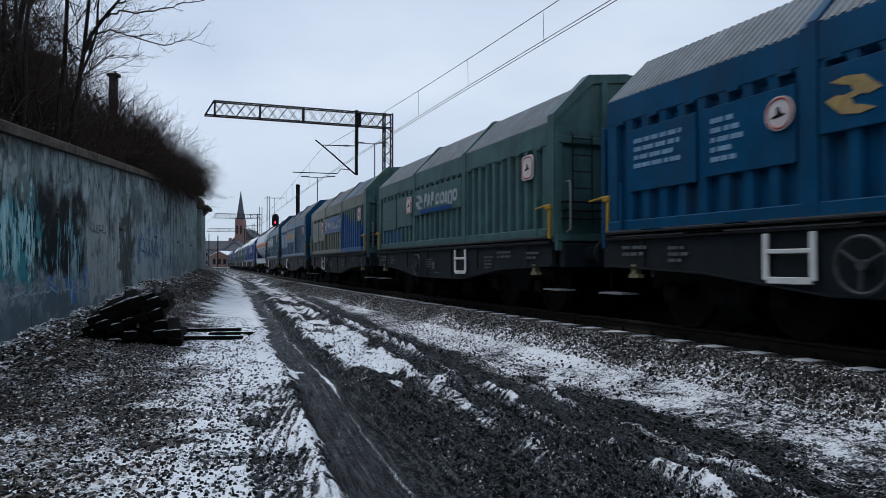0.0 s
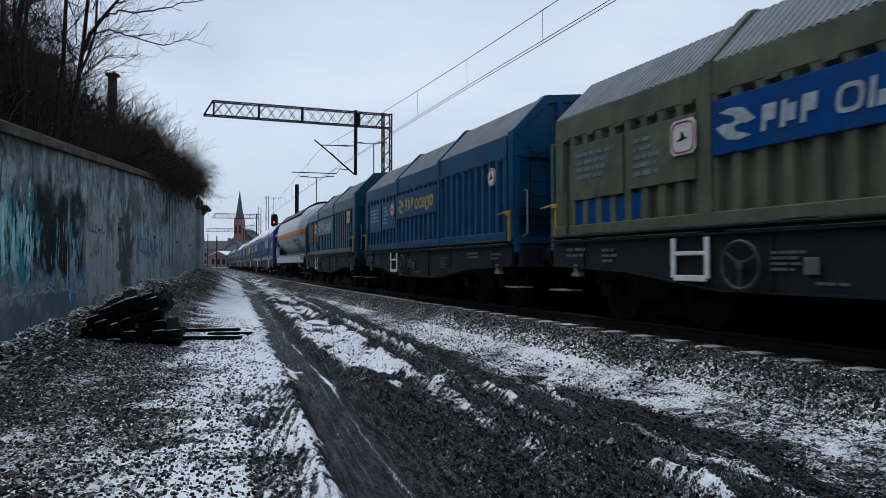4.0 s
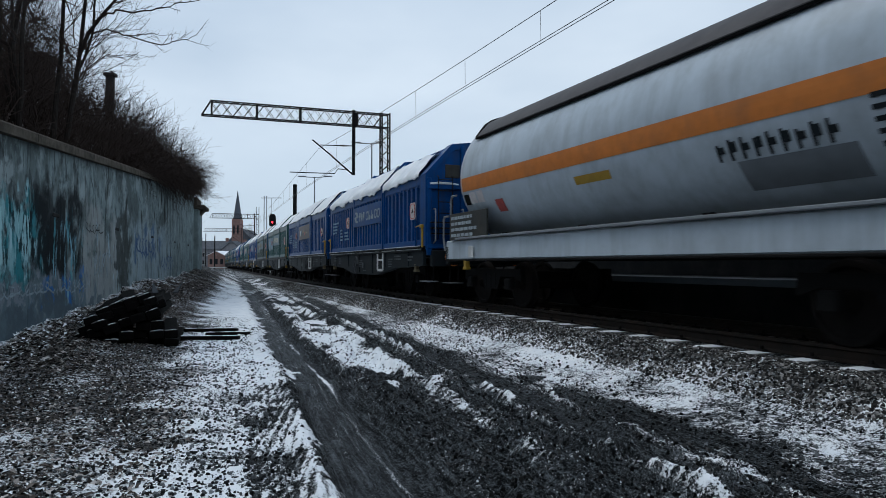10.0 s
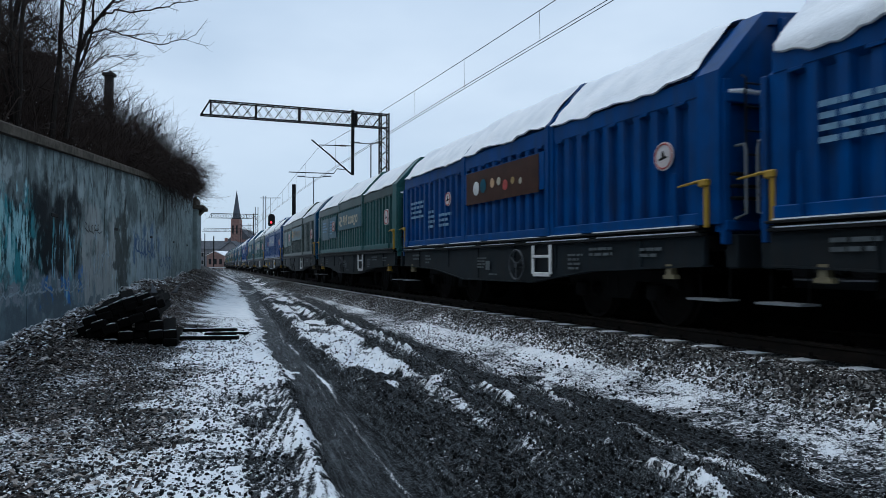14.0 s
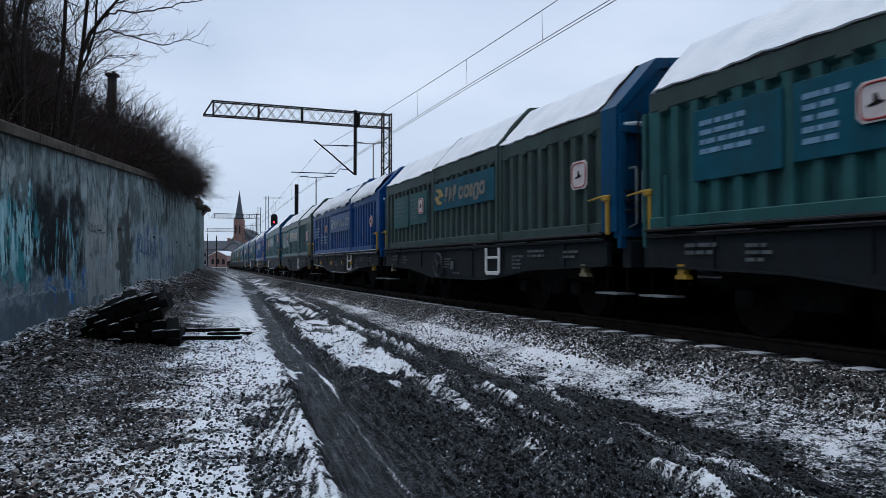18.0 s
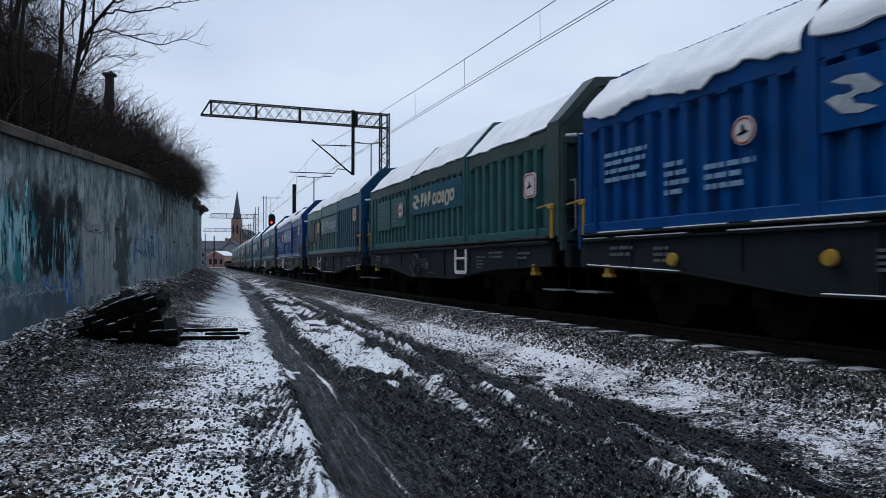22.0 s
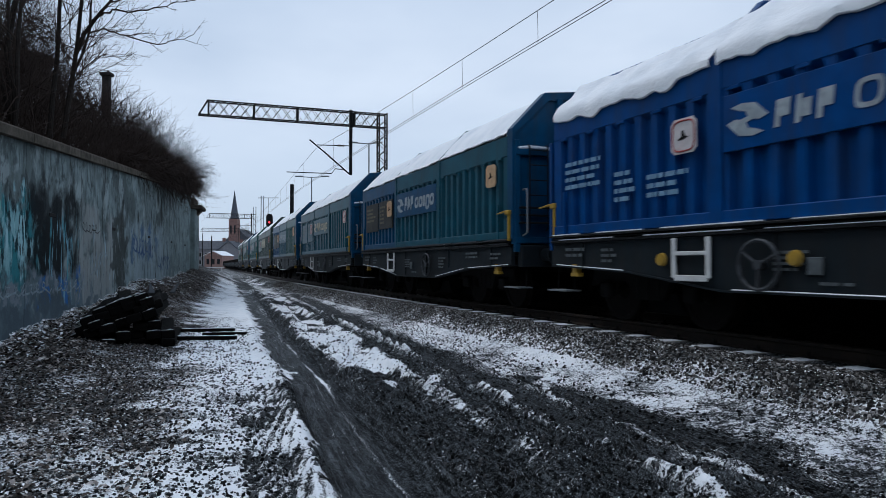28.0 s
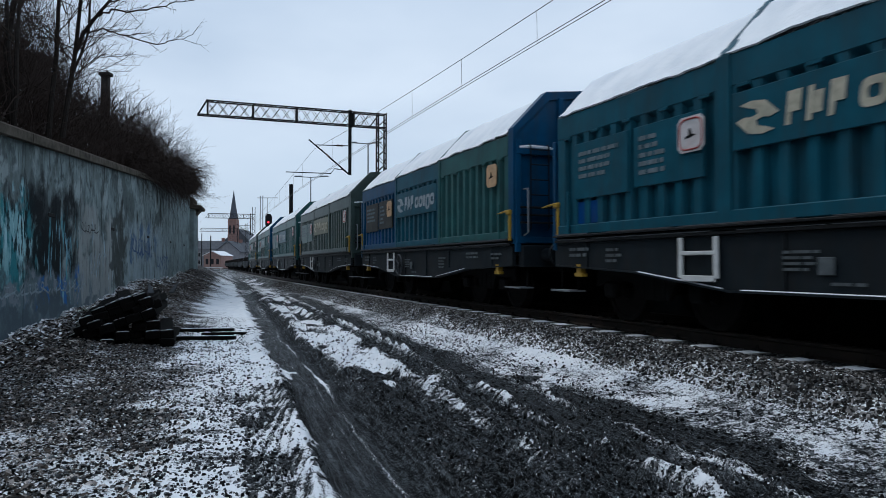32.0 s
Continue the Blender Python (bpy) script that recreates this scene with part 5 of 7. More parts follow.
def lifting_lug():
    return Mesh().prism([(-0.055, 0.0), (0.055, 0.0), (0.05, -0.13), (0.10, -0.14), (0.10, -0.19), (-0.10, -0.19), (-0.10, -0.14), (-0.05, -0.13)], "x", -0.05, 0.05)


def buffer_mesh(sgn):
    return Mesh().lathe([(0.12, 0.0), (0.12, sgn * 0.30), (0.085, sgn * 0.31), (0.085, sgn * 0.52), (0.225, sgn * 0.54), (0.215, sgn * 0.57), (0.0, sgn * 0.585)], "y", (0, 0, 0), 18)


def coupling(sgn):
    m = Mesh().tube([(0, 0, 0), (0, sgn * 0.35, -0.03)], 0.05, 6)
    m.tube([(0.07, sgn * 0.30, -0.02), (0.07, sgn * 0.62, -0.12), (-0.07, sgn * 0.62, -0.12), (-0.07, sgn * 0.30, -0.02)], 0.022, 5)
    m.tube([(0.35, 0, 0.05), (0.36, sgn * 0.2, -0.05), (0.34, sgn * 0.38, -0.32), (0.28, sgn * 0.5, -0.28)], 0.022, 5)
    return m


def foot_step():
    m = Mesh().box(-0.30, 0.0, -0.28, 0.28, 0.43, 0.455)
    return m


def step_hanger():
    return Mesh().tube([(-0.02, 0, 0.9), (-0.03, 0, 0.44)], 0.014, 4)


def bogie_frame():
    m = Mesh()
    for side in (-1, 1):
        a, b = sorted((side * 0.96, side * 1.06))
        m.prism([(-1.35, 0.52), (-1.05, 0.62), (-0.45, 0.62), (-0.3, 0.36), (0.3, 0.36), (0.45, 0.62), (1.05, 0.62), (1.35, 0.52), (1.3, 0.78), (-1.3, 0.78)], "x", a, b)
        for y in (-0.9, 0.9):
            a, b = sorted((side * 1.0, side * 1.16))
            m.box(a, b, y - 0.13, y + 0.13, 0.36, 0.60, 0.03)
        for y in (-0.22, 0.0, 0.22):
            m.lathe([(0.07, 0.0), (0.07, 0.30)], "z", (side * 1.0, y, 0.38), 8)
    m.box(-1.0, 1.0, -0.22, 0.22, 0.5, 0.72)
    return m


def wheelset():
    m = Mesh()
    for side in (-1, 1):
        m.lathe([(0.07, side * 0.66), (0.12, side * 0.67), (0.14, side * 0.70), (0.38, side * 0.705), (0.40, side * 0.682), (0.488, side * 0.682), (0.488, side * 0.705),
                 (0.462, side * 0.72), (0.458, side * 0.815), (0.40, side * 0.815), (0.38, side * 0.79), (0.13, side * 0.79), (0.10, side * 0.84), (0.06, side * 0.9)], "x", (0, 0, 0), 22)
    m.lathe([(0.08, -0.68), (0.08, 0.68)], "x", (0, 0, 0), 10)
    return m


def brake_gear():
    # the long boxes are added filler that blocks the bright view underneath
    m = Mesh().box(-0.25, 0.25, -5.1, 5.1, 0.72, 1.06).box(-0.9, 0.9, -1.4, 1.5, 0.62, 1.05)
    m.lathe([(0.2, -0.5), (0.2, 0.5)], "y", (0.6, 0.0, 0.62), 10)
    for y in (-2.0, -0.9, 0.7, 1.9):
        m.tube([(-1.1, y, 0.55), (1.1, y, 0.55)], 0.04, 5)
    return m


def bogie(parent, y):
    b = part("bogie", ("bogie", bogie_frame), NEAR_BLACK, parent, "black bogie frame, undergear shade put into its colour", pose(0, y, 0))
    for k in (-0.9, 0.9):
        part("wheelset", ("wheelset", wheelset), RUST, b, "rusty steel wheelset, undergear shade put into its colour", pose(0, k, 0.46), smooth=True)
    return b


def blocks(items, thick=0.006, slant=0.12):
    """Plain slanted blocks on a side facing -x: rows of (y, z, width, height) in the side's own metres."""
    m = Mesh()
    for y, z, w, h in items:
        s = slant * h
        v = [(x, yy, zz) for x in (0.0, -thick) for yy, zz in ((y, z), (y - w, z), (y - w - s, z + h), (y - s, z + h))]
        m.add(v, [(0, 3, 2, 1), (4, 5, 6, 7), (0, 1, 5, 4), (1, 2, 6, 5), (2, 3, 7, 6), (3, 0, 4, 7)])
    return m


def swoosh(size=0.46):
    """Two hooked arrows that chase each other, as plain shapes."""
    m = Mesh()
    for k in (1, -1):
        pts = [(0.50, 0.02), (0.20, 0.36), (-0.12, 0.42), (-0.40, 0.36), (-0.20, 0.26), (-0.02, 0.20), (0.03, 0.06), (-0.06, -0.08), (0.16, -0.02), (0.28, -0.06)]
        m.prism([(-k * a * size * 1.25, k * b * size) for a, b in pts], "x", 0.0, -0.006)
    return m


def ring_block(m, y, z, w, h, t, slant):
    """A plain rounded ring of that size on a side facing -x."""
    n = 18
    loops = []
    for k in (0.0, t):
        loop = []
        for i in range(n):
            a = 2 * math.pi * i / n
            c, s = math.cos(a), math.sin(a)
            yy = math.copysign(abs(c) ** 0.6, c) * (w / 2 - k)
            zz = math.copysign(abs(s) ** 0.6, s) * (h / 2 - k)
            loop.append((-0.006, y - w / 2 - yy - slant * (zz + h / 2), z + h / 2 + zz))
        loops.append(loop + loop[:1])
    m.grid(loops)


def wordmark(wide, tall, lower):
    """Plain shapes of the size of a wordmark, one mesh each: three pairs of bars, then five rings or bars."""
    shapes, y = [], 0.0
    for k in range(3):
        items = []
        for w, h, z, gap in ((0.045, 0.27, 0.0, 0.01), (0.075, 0.17, 0.10 if k != 1 else 0.05, 0.0)):
            items.append((y * wide, z * tall, w * wide, h * tall))
            y -= w + gap
        y -= 0.045
        shapes.append(blocks(items))
    y -= 0.05 if lower else 0.10
    for k in range(5):
        w = (0.20, 0.20, 0.12, 0.20, 0.20)[k] if lower else 0.20
        h = 0.22 if lower else 0.27
        tail = 0.07 if lower and k == 3 else 0.0
        if not lower and k in (1, 2):
            shapes.append(blocks([(y * wide, 0.0, 0.04 * wide, h * tall), ((y - 0.06) * wide, 0.0, 0.09 * wide, h * 0.5 * tall)]))
        else:
            m = Mesh()
            ring_block(m, y * wide, -tail * tall, w * wide, (h + tail) * tall, (0.062 if lower else 0.045) * tall, 0.12)
            shapes.append(m)
        y -= w + (0.015 if lower else 0.035)
    return shapes


def text_bars(rows, width, line, seed):
    """Unreadable small writing as bars: rows of broken bars."""
    r = random.Random(seed)
    items = []
    for i in range(rows):
        y, end = 0.0, -width * r.uniform(0.65, 1.0)
        while y > end:
            w = r.uniform(0.07, 0.22)
            items.append((y, -line * i, min(w, y - end + 0.03), line * 0.52))
            y -= w + r.uniform(0.02, 0.05)
    return blocks(items, 0.005, 0.0)


def sign_board(wagon, y, z, round_=False, mat=None, size=0.44):
    if round_:
        m = Mesh().lathe([(size * 0.42, 0.0), (size * 0.42, -0.012), (0.0, -0.014)], "x", (0, 0, 0), 22)
    else:
        h = size / 2
        m = Mesh().prism([(-h, -h + 0.06), (-h + 0.06, -h), (h - 0.06, -h), (h, -h + 0.06), (h, h - 0.06), (h - 0.06, h), (-h + 0.06, h), (-h, h - 0.06)], "x", 0.0, -0.012)
    at = pose(-1.505, y, z)
    s = part("warning_sign", ((("sign", round_, size)), lambda: m), mat or SIGN_WHITE, wagon, "white sign with a faded red border", at)
    k = size * (0.36 if round_ else 0.43)
    ring = Mesh()
    q = 1.0 if round_ else 0.5
    soft = lambda v: math.copysign(abs(v) ** q, v)
    ring.tube([(-0.014, k * soft(math.cos(t)), k * soft(math.sin(t))) for t in np.linspace(0, 2 * math.pi, 33)], 0.012, 4, caps=False)
    if mat is None:
        part("sign_border", (("sign_ring", round_, size), lambda: ring), SIGN_RED, s)
    sym = Mesh().prism([(0.09, -0.05), (0.02, -0.045), (-0.09, -0.02), (-0.03, 0.0), (0.0, 0.07), (0.03, 0.065), (0.03, -0.01), (0.09, -0.03)], "x", -0.013, -0.018)
    part("sign_symbol", (("sign_symbol",), lambda: sym), NEAR_BLACK, s)
    return s


def hood_wagon(centre, spec):
    """A covered coil wagon with three sliding hoods; -y is its leading end and -x its side towards the track."""
    name_label = spec["label"]
    w = thing("covered_wagon", name_label, "wagon", "covered wagons of the goods train")
    half = spec.get("half", 5.25)
    BUILD["slope"] = SHORT if half < 5.4 else LONG
    lens = spec.get("lens", (3.53, 3.30, 3.56) if half < 5.4 else (3.45, 3.62, 4.0))
    tot = sum(lens)
    lens = [l * (2 * half - 0.12) / tot for l in lens]
    cols, steps = spec["cols"], spec.get("steps", (0.0, 0.02, 0.05))
    lift = spec.get("lift", 0.11 if half < 5.4 else -0.04)
    ends = BODY[spec["end"]]
    eo = 0.24 if half >= 5.4 else 0.08
    y = -half + 0.06
    seed = spec["seed"]
    mids = []
    for i, (ln, col, sh) in enumerate(zip(lens, cols, steps)):
        body = BODY[col]
        yc = y + ln / 2
        mids.append(yc)
        L = round(ln, 3)
        roof = body if spec.get("roof", "grey") == "body" else ROOF_GREY
        hood = part("hood", (("roof", L, sh), lambda: hood_roof(L, sh)), roof, w, {"grey": "ribbed grey sheet-metal hood", "body": "ribbed painted hood"}[spec.get("roof", "grey")], pose(0, yc, 0))
        for side in (-1, 1):
            part("hood_side", (("side", L, sh, side), lambda: hood_side(L, sh, side)), body, hood, "corrugated painted side")
            part("hood_header", (("header", L, sh, side), lambda: hood_header(L, sh, side)), BODY[spec.get("header", (cols[0],) * 3)[i]] if "header" in spec else body, hood)
            part("hood_skirt", (("skirt", L, sh, side), lambda: hood_skirt(L, sh, side)), body, hood)
        for e in (-1, 1):
            if i == 1 or e == (-1 if i == 2 else 1):
                part("edge_rib", (("rib", sh, half), lambda: edge_rib(sh)), body, hood, at=pose(0, e * (ln / 2 - 0.06), 0))
        if spec.get("snow"):
            st = spec["snow"]
            part("roof_snow", (("snow", L, sh, seed % 4 + i, st), lambda: hood_snow(L, sh, seed % 4 + i, st)), SNOW, w, "snow lying on the hood", pose(0, yc, 0), smooth=True)
        y += ln
    # markings on the middle and rear hoods
    x = -1.505
    yc, ln = mids[1], lens[1]
    xm = -1.48 + 0.6 * steps[1] - 0.005
    logo = part("logo_panel", (("logo_panel", round(ln, 2)), lambda: Mesh().box(-0.02, 0.03, -ln / 2 + 0.14, ln / 2 - 0.14, 2.15, 2.80, 0.006)), BODY[spec.get("panel", cols[1])], w, at=pose(xm - 0.005, yc, 0))
    if spec.get("poster"):
        p = part("poster", Mesh().box(-0.006, 0.0, -ln / 2 + 0.3, ln / 2 - 0.25, 2.12, 2.78), BROWN_PANEL, w, "dark brown advertising poster with pale blobs", pose(xm - 0.027, yc, 0))
        r = random.Random(5)
        for k, yy in enumerate((1.05, 0.72, 0.30, 0.02, -0.25, -0.55, -0.85)):
            rr = 0.15 if k < 2 else r.uniform(0.06, 0.11)
            blob = Mesh().lathe([(0.0, 0.0), (rr * 0.6, 0.0), (rr, -0.004), (rr * 0.7, -0.006), (0.0, -0.006)], "x", (-0.008, 0, 0), 9)
            part("poster_print", blob, (WHITE_PAINT, TEAL, SIGN_ORANGE, CREAM_MARK, SIGN_RED, YELLOW_MARK, CREAM_MARK)[k], p, at=pose(0, yy, 2.42 + r.uniform(-0.06, 0.06), r.uniform(0, 90)))
    else:
        mk = spec["mark"]
        small = spec.get("lower", True)
        for k, shape in enumerate(wordmark(1.40, 1.28, True) if small else wordmark(1.42, 1.06, False)):
            part("mark_shape", (("mark", small, k), lambda: shape), mk, logo, at=pose(-0.024, ln / 2 - 0.86, 2.31))
        part("swoosh", (("swoosh",), swoosh), spec.get("mark2", mk), logo, at=pose(-0.024, ln / 2 - 0.50, 2.47))
    yr = mids[2]
    xr = -1.48 + 0.6 * steps[2] - 0.005
    pan = spec.get("boards")
    if pan is not None:
        bm_ = pan if not isinstance(pan, str) else BODY[pan]
        for k, (a, b, z0, z1) in enumerate(((3.38, 4.68, 1.88, 2.74), (1.95, 3.25, 1.92, 2.74))):
            bd = part("notice_board", (("board", k), lambda: Mesh().box(-0.02, 0.02, a, b, z0, z1, 0.006)), bm_, w, "painted board with rows of markings", pose(xr - 0.003, 0, 0))
            part("data_marking", (("bars", k, seed % 3), lambda: text_bars(4 if k == 0 else 5, 0.95 if k == 0 else 0.5, 0.115, seed % 3 + k)), spec.get("bars", FAINT_MARK), bd, at=pose(-0.022, b - 0.12, z1 - 0.2), kind="stuff")
    else:
        for k, (a, z0, wd, rows) in enumerate(((1.42, 2.42, 0.95, 4), (0.15, 2.12, 0.45, 4), (-0.55, 2.0, 0.75, 3))):
            part("data_marking", (("bars_", k, seed % 3), lambda: text_bars(rows, wd, 0.12, seed % 3 + k)), spec.get("bars", PALE_BLUE), w, at=pose(-1.503 + steps[2] * 0.6, yr + a, z0), kind="stuff")
    sgn = spec.get("sign")
    sign_board(w, 2.12 if half < 5.4 else 2.33, 2.46 if half < 5.4 else 2.36, spec.get("round", False), sgn, 0.44 if half < 5.4 else 0.39)
    sign_board(w, -4.53 if half < 5.4 else -4.95, 2.60 if half < 5.4 else 2.26, spec.get("round", False), sgn)
    if spec.get("patch"):
        for a, b, z0, z1, col in spec["patch"]:
            part("repaint_patch", Mesh().box(-0.006, 0.0, a, b, z0, z1, 0.002), BODY[col], w, "freshly repainted patch", pose(-1.517 if z0 > 2 else 0.6 * steps[2] - 1.452, 0, 0))
    if spec.get("roof_streak"):
        (x0, z0), (x1, z1) = profile(steps[0])[1:3]
        rows = []
        for i in range(7):
            t = 0.04 + 0.9 * i / 6
            px, pz = x0 + (x1 - x0) * t, z0 + (z1 - z0) * t
            rows.append([(-px - 0.022, yy, pz + 0.022) for yy in (-2.35 - 0.75 * t - 0.06 * math.sin(5 * i), -3.25 - 0.55 * t + 0.07 * math.sin(7 * i))])
        part("repaint_patch", Mesh().grid(rows), BLUE, w, "blue streak sprayed across the roof")
    # ends
    for e in (-1, 1):
        lf = lift if e < 0 else -0.12 - 1.25 * steps[2]
        ew = part("end_wall", (("end", lf, half, e), lambda: end_wall(lf, 1.25, 0.03 if e < 0 else 0.12)), ends, w, "framed steel end wall", pose(0, e * (half + eo if e < 0 else half), 0))
        part("end_frame", (("endf", lf, e, half), lambda: end_frame(lf, e)), ends, ew)
        if e < 0:
            part("end_rim", (("endr", lf, half), lambda: end_rim(lf, eo + 0.05)), ends, ew)
        for z in (1.62, 1.76, 1.90):
            part("tread", (("tread", e), lambda: Mesh().box(-1.38, -0.62, min(e * 0.11, e * 0.2), max(e * 0.11, e * 0.2), 0.0, 0.035, 0.006)), LEDGE, ew, at=pose(0, 0, z))
        for q in (-1.18, -0.80):
            part("ladder_rail", (("ladder_rail", e), lambda: Mesh().tube([(0, e * 0.11, 1.5), (0, e * 0.17, 1.55), (0, e * 0.17, 3.05), (0, e * 0.11, 3.1)], 0.014, 5)), LEDGE, ew, at=pose(q, 0, 0))
        for k in range(4):
            part("rung", (("rung", e), lambda: Mesh().tube([(-1.18, e * 0.17, 0), (-0.80, e * 0.17, 0)], 0.013, 5)), LEDGE, ew, at=pose(0, 0, 2.15 + 0.28 * k))
        if spec.get("snow"):
            part("beam_snow", (("beamsnow", lf, e), lambda: Mesh().tube([(-1.38, e * 0.10, 2.92 + lf), (-1.15, e * 0.10, 2.955 + lf), (-0.8, e * 0.10, 2.945 + lf), (-0.62, e * 0.10, 2.92 + lf)], 0.035, 7, 0.03)), SNOW, ew, "snow lying on the beam", smooth=True)
        for q in (-1.30, -0.55):
            part("handrail", (("rail", e), lambda: handrail(e)), LAMP_GREY, ew, "grey grab rail", pose(q, 0, 0))
        if spec.get("hatch"):
            part("end_hatch", (("hatch", e), lambda: Mesh().box(-0.95, -0.55, min(0, e * 0.05), max(0, e * 0.05), 3.06, 3.40, 0.01)), DARK_PANEL, ew, "dark framed opening")
        lev = spec.get("lever", YELLOW)
        part("brake_post", (("post",), brake_post), BODY[cols[0 if e < 0 else 2]], w, at=pose(-1.50, e * (half - 0.42), 0))
        part("brake_lever", (("lever",), brake_lever), lev, w, "yellow locking lever", pose(-1.50, -half - 0.5 * eo, 0) if e < 0 else pose(-1.44, half - 0.05, 0))
        part("headstock", (("headstock", e), lambda: Mesh().box(-1.36, 1.36, min(e * 0.02, e * 0.2), max(e * 0.02, e * 0.2), 0.82, 1.22, 0.015)), FRAME_BLACK, w, at=pose(0, e * (half + eo if e < 0 else half), 0))
        for sx in (-0.875, 0.875):
            part("buffer", (("buffer", e), lambda: buffer_mesh(e)), spec.get("buffer", FRAME_BLACK), w, at=pose(sx, e * (half + 0.19 - (half - 5.25)), 1.05), smooth=True)
        part("coupling", (("coup", e), lambda: coupling(e)), NEAR_BLACK, w, at=pose(0, e * (half + 0.1), 1.03))
        part("foot_step", (("fstep",), foot_step), LAMP_GREY, w, "worn grey footstep", pose(-1.12, e * (half - 0.05), 0))
        for q in (-0.24, 0.24):
            part("step_hanger", (("fhang",), step_hanger), NEAR_BLACK, w, at=pose(-1.2, e * (half - 0.05) + q, 0))
        part("lifting_lug", (("lug",), lifting_lug), spec.get("lug", YELLOW), w, at=pose(-1.40, e * (half - 0.62), 0.87))
        bogie(w, e * 3.35)
    part("side_sill", (("belly", half), lambda: fishbelly(half)), FRAME_BLACK, w, "dark fish-bellied underframe")
    for k in range(3):
        part("ledge_rail", (("ledge", half, k), lambda: ledge_rail(half, k)), LEDGE, w)
    part("rime", (("frost", half, seed % 3), lambda: frost_lines(half, seed % 3)), SNOW if spec.get("snow") in ("shaggy", "full") else RIME, w, kind="stuff")
    if spec.get("snow") and (seed > 10 or spec["snow"] == "shaggy" and seed > 8):
        part("sill_snow", (("sillsnow", half, seed % 3), lambda: sill_snow(half, seed % 3)), SNOW, w, kind="stuff")
    part("floor", (("floor", half), lambda: Mesh().box(-1.36, 1.36, -half, half, 1.05, 1.212)), NEAR_BLACK, w)
    part("brake_gear", (("gear",), brake_gear), NEAR_BLACK, w, "dark brake gear and filler box, undergear shade in its colour")
    hy = spec.get("ladder", 2.05 if half < 5.4 else -1.8)
    part("step_ladder", (("hlad",), h_ladder), WHITE_PAINT, w, "white welded step", pose(-1.47, hy, 0))
    part("hand_wheel", (("hwheel",), hand_wheel), WHEEL_GREY, w, "dull grey hand wheel", pose(-1.52, spec.get("wheel", 1.22 if half < 5.4 else 1.1), 0.86), smooth=True)
    for k, (yy, zz, wd, rows, lh) in enumerate(((4.85, 1.08, 0.5, 2, 0.09), (3.9, 1.06, 0.35, 3, 0.08), (0.85, 0.98, 0.4, 4, 0.06), (-1.6, 1.0, 0.4, 4, 0.07), (-3.2, 1.08, 0.6, 2, 0.08), (0.3, 0.66, 0.5, 1, 0.06), (-4.4, 1.05, 0.45, 2, 0.08))):
        yy = yy - 1.0 if abs(yy - 0.2 - hy) < 0.55 else yy
        part("frame_marking", (("fm", k), lambda: text_bars(rows, wd, lh, 20 + k)), DIM_MARK, w, at=pose(-1.464, yy, zz), kind="stuff")
    part("frame_tag", (("tag",), lambda: Mesh().box(-0.012, 0.0, -0.09, 0.09, 0.76, 0.94, 0.006)), DIM_MARK, w, at=pose(-1.462, 0.35, 0))
    if spec.get("knobs"):
        for yy in spec["knobs"]:
            part("yellow_knob", (("knob",), lambda: Mesh().lathe([(0.0, -0.05), (0.075, -0.045), (0.09, 0.0), (0.06, 0.02)], "x", (0, 0, 0), 12)), YELLOW, w, "yellow knob on the frame", pose(-1.49, yy, 0.93), smooth=True)
    return w


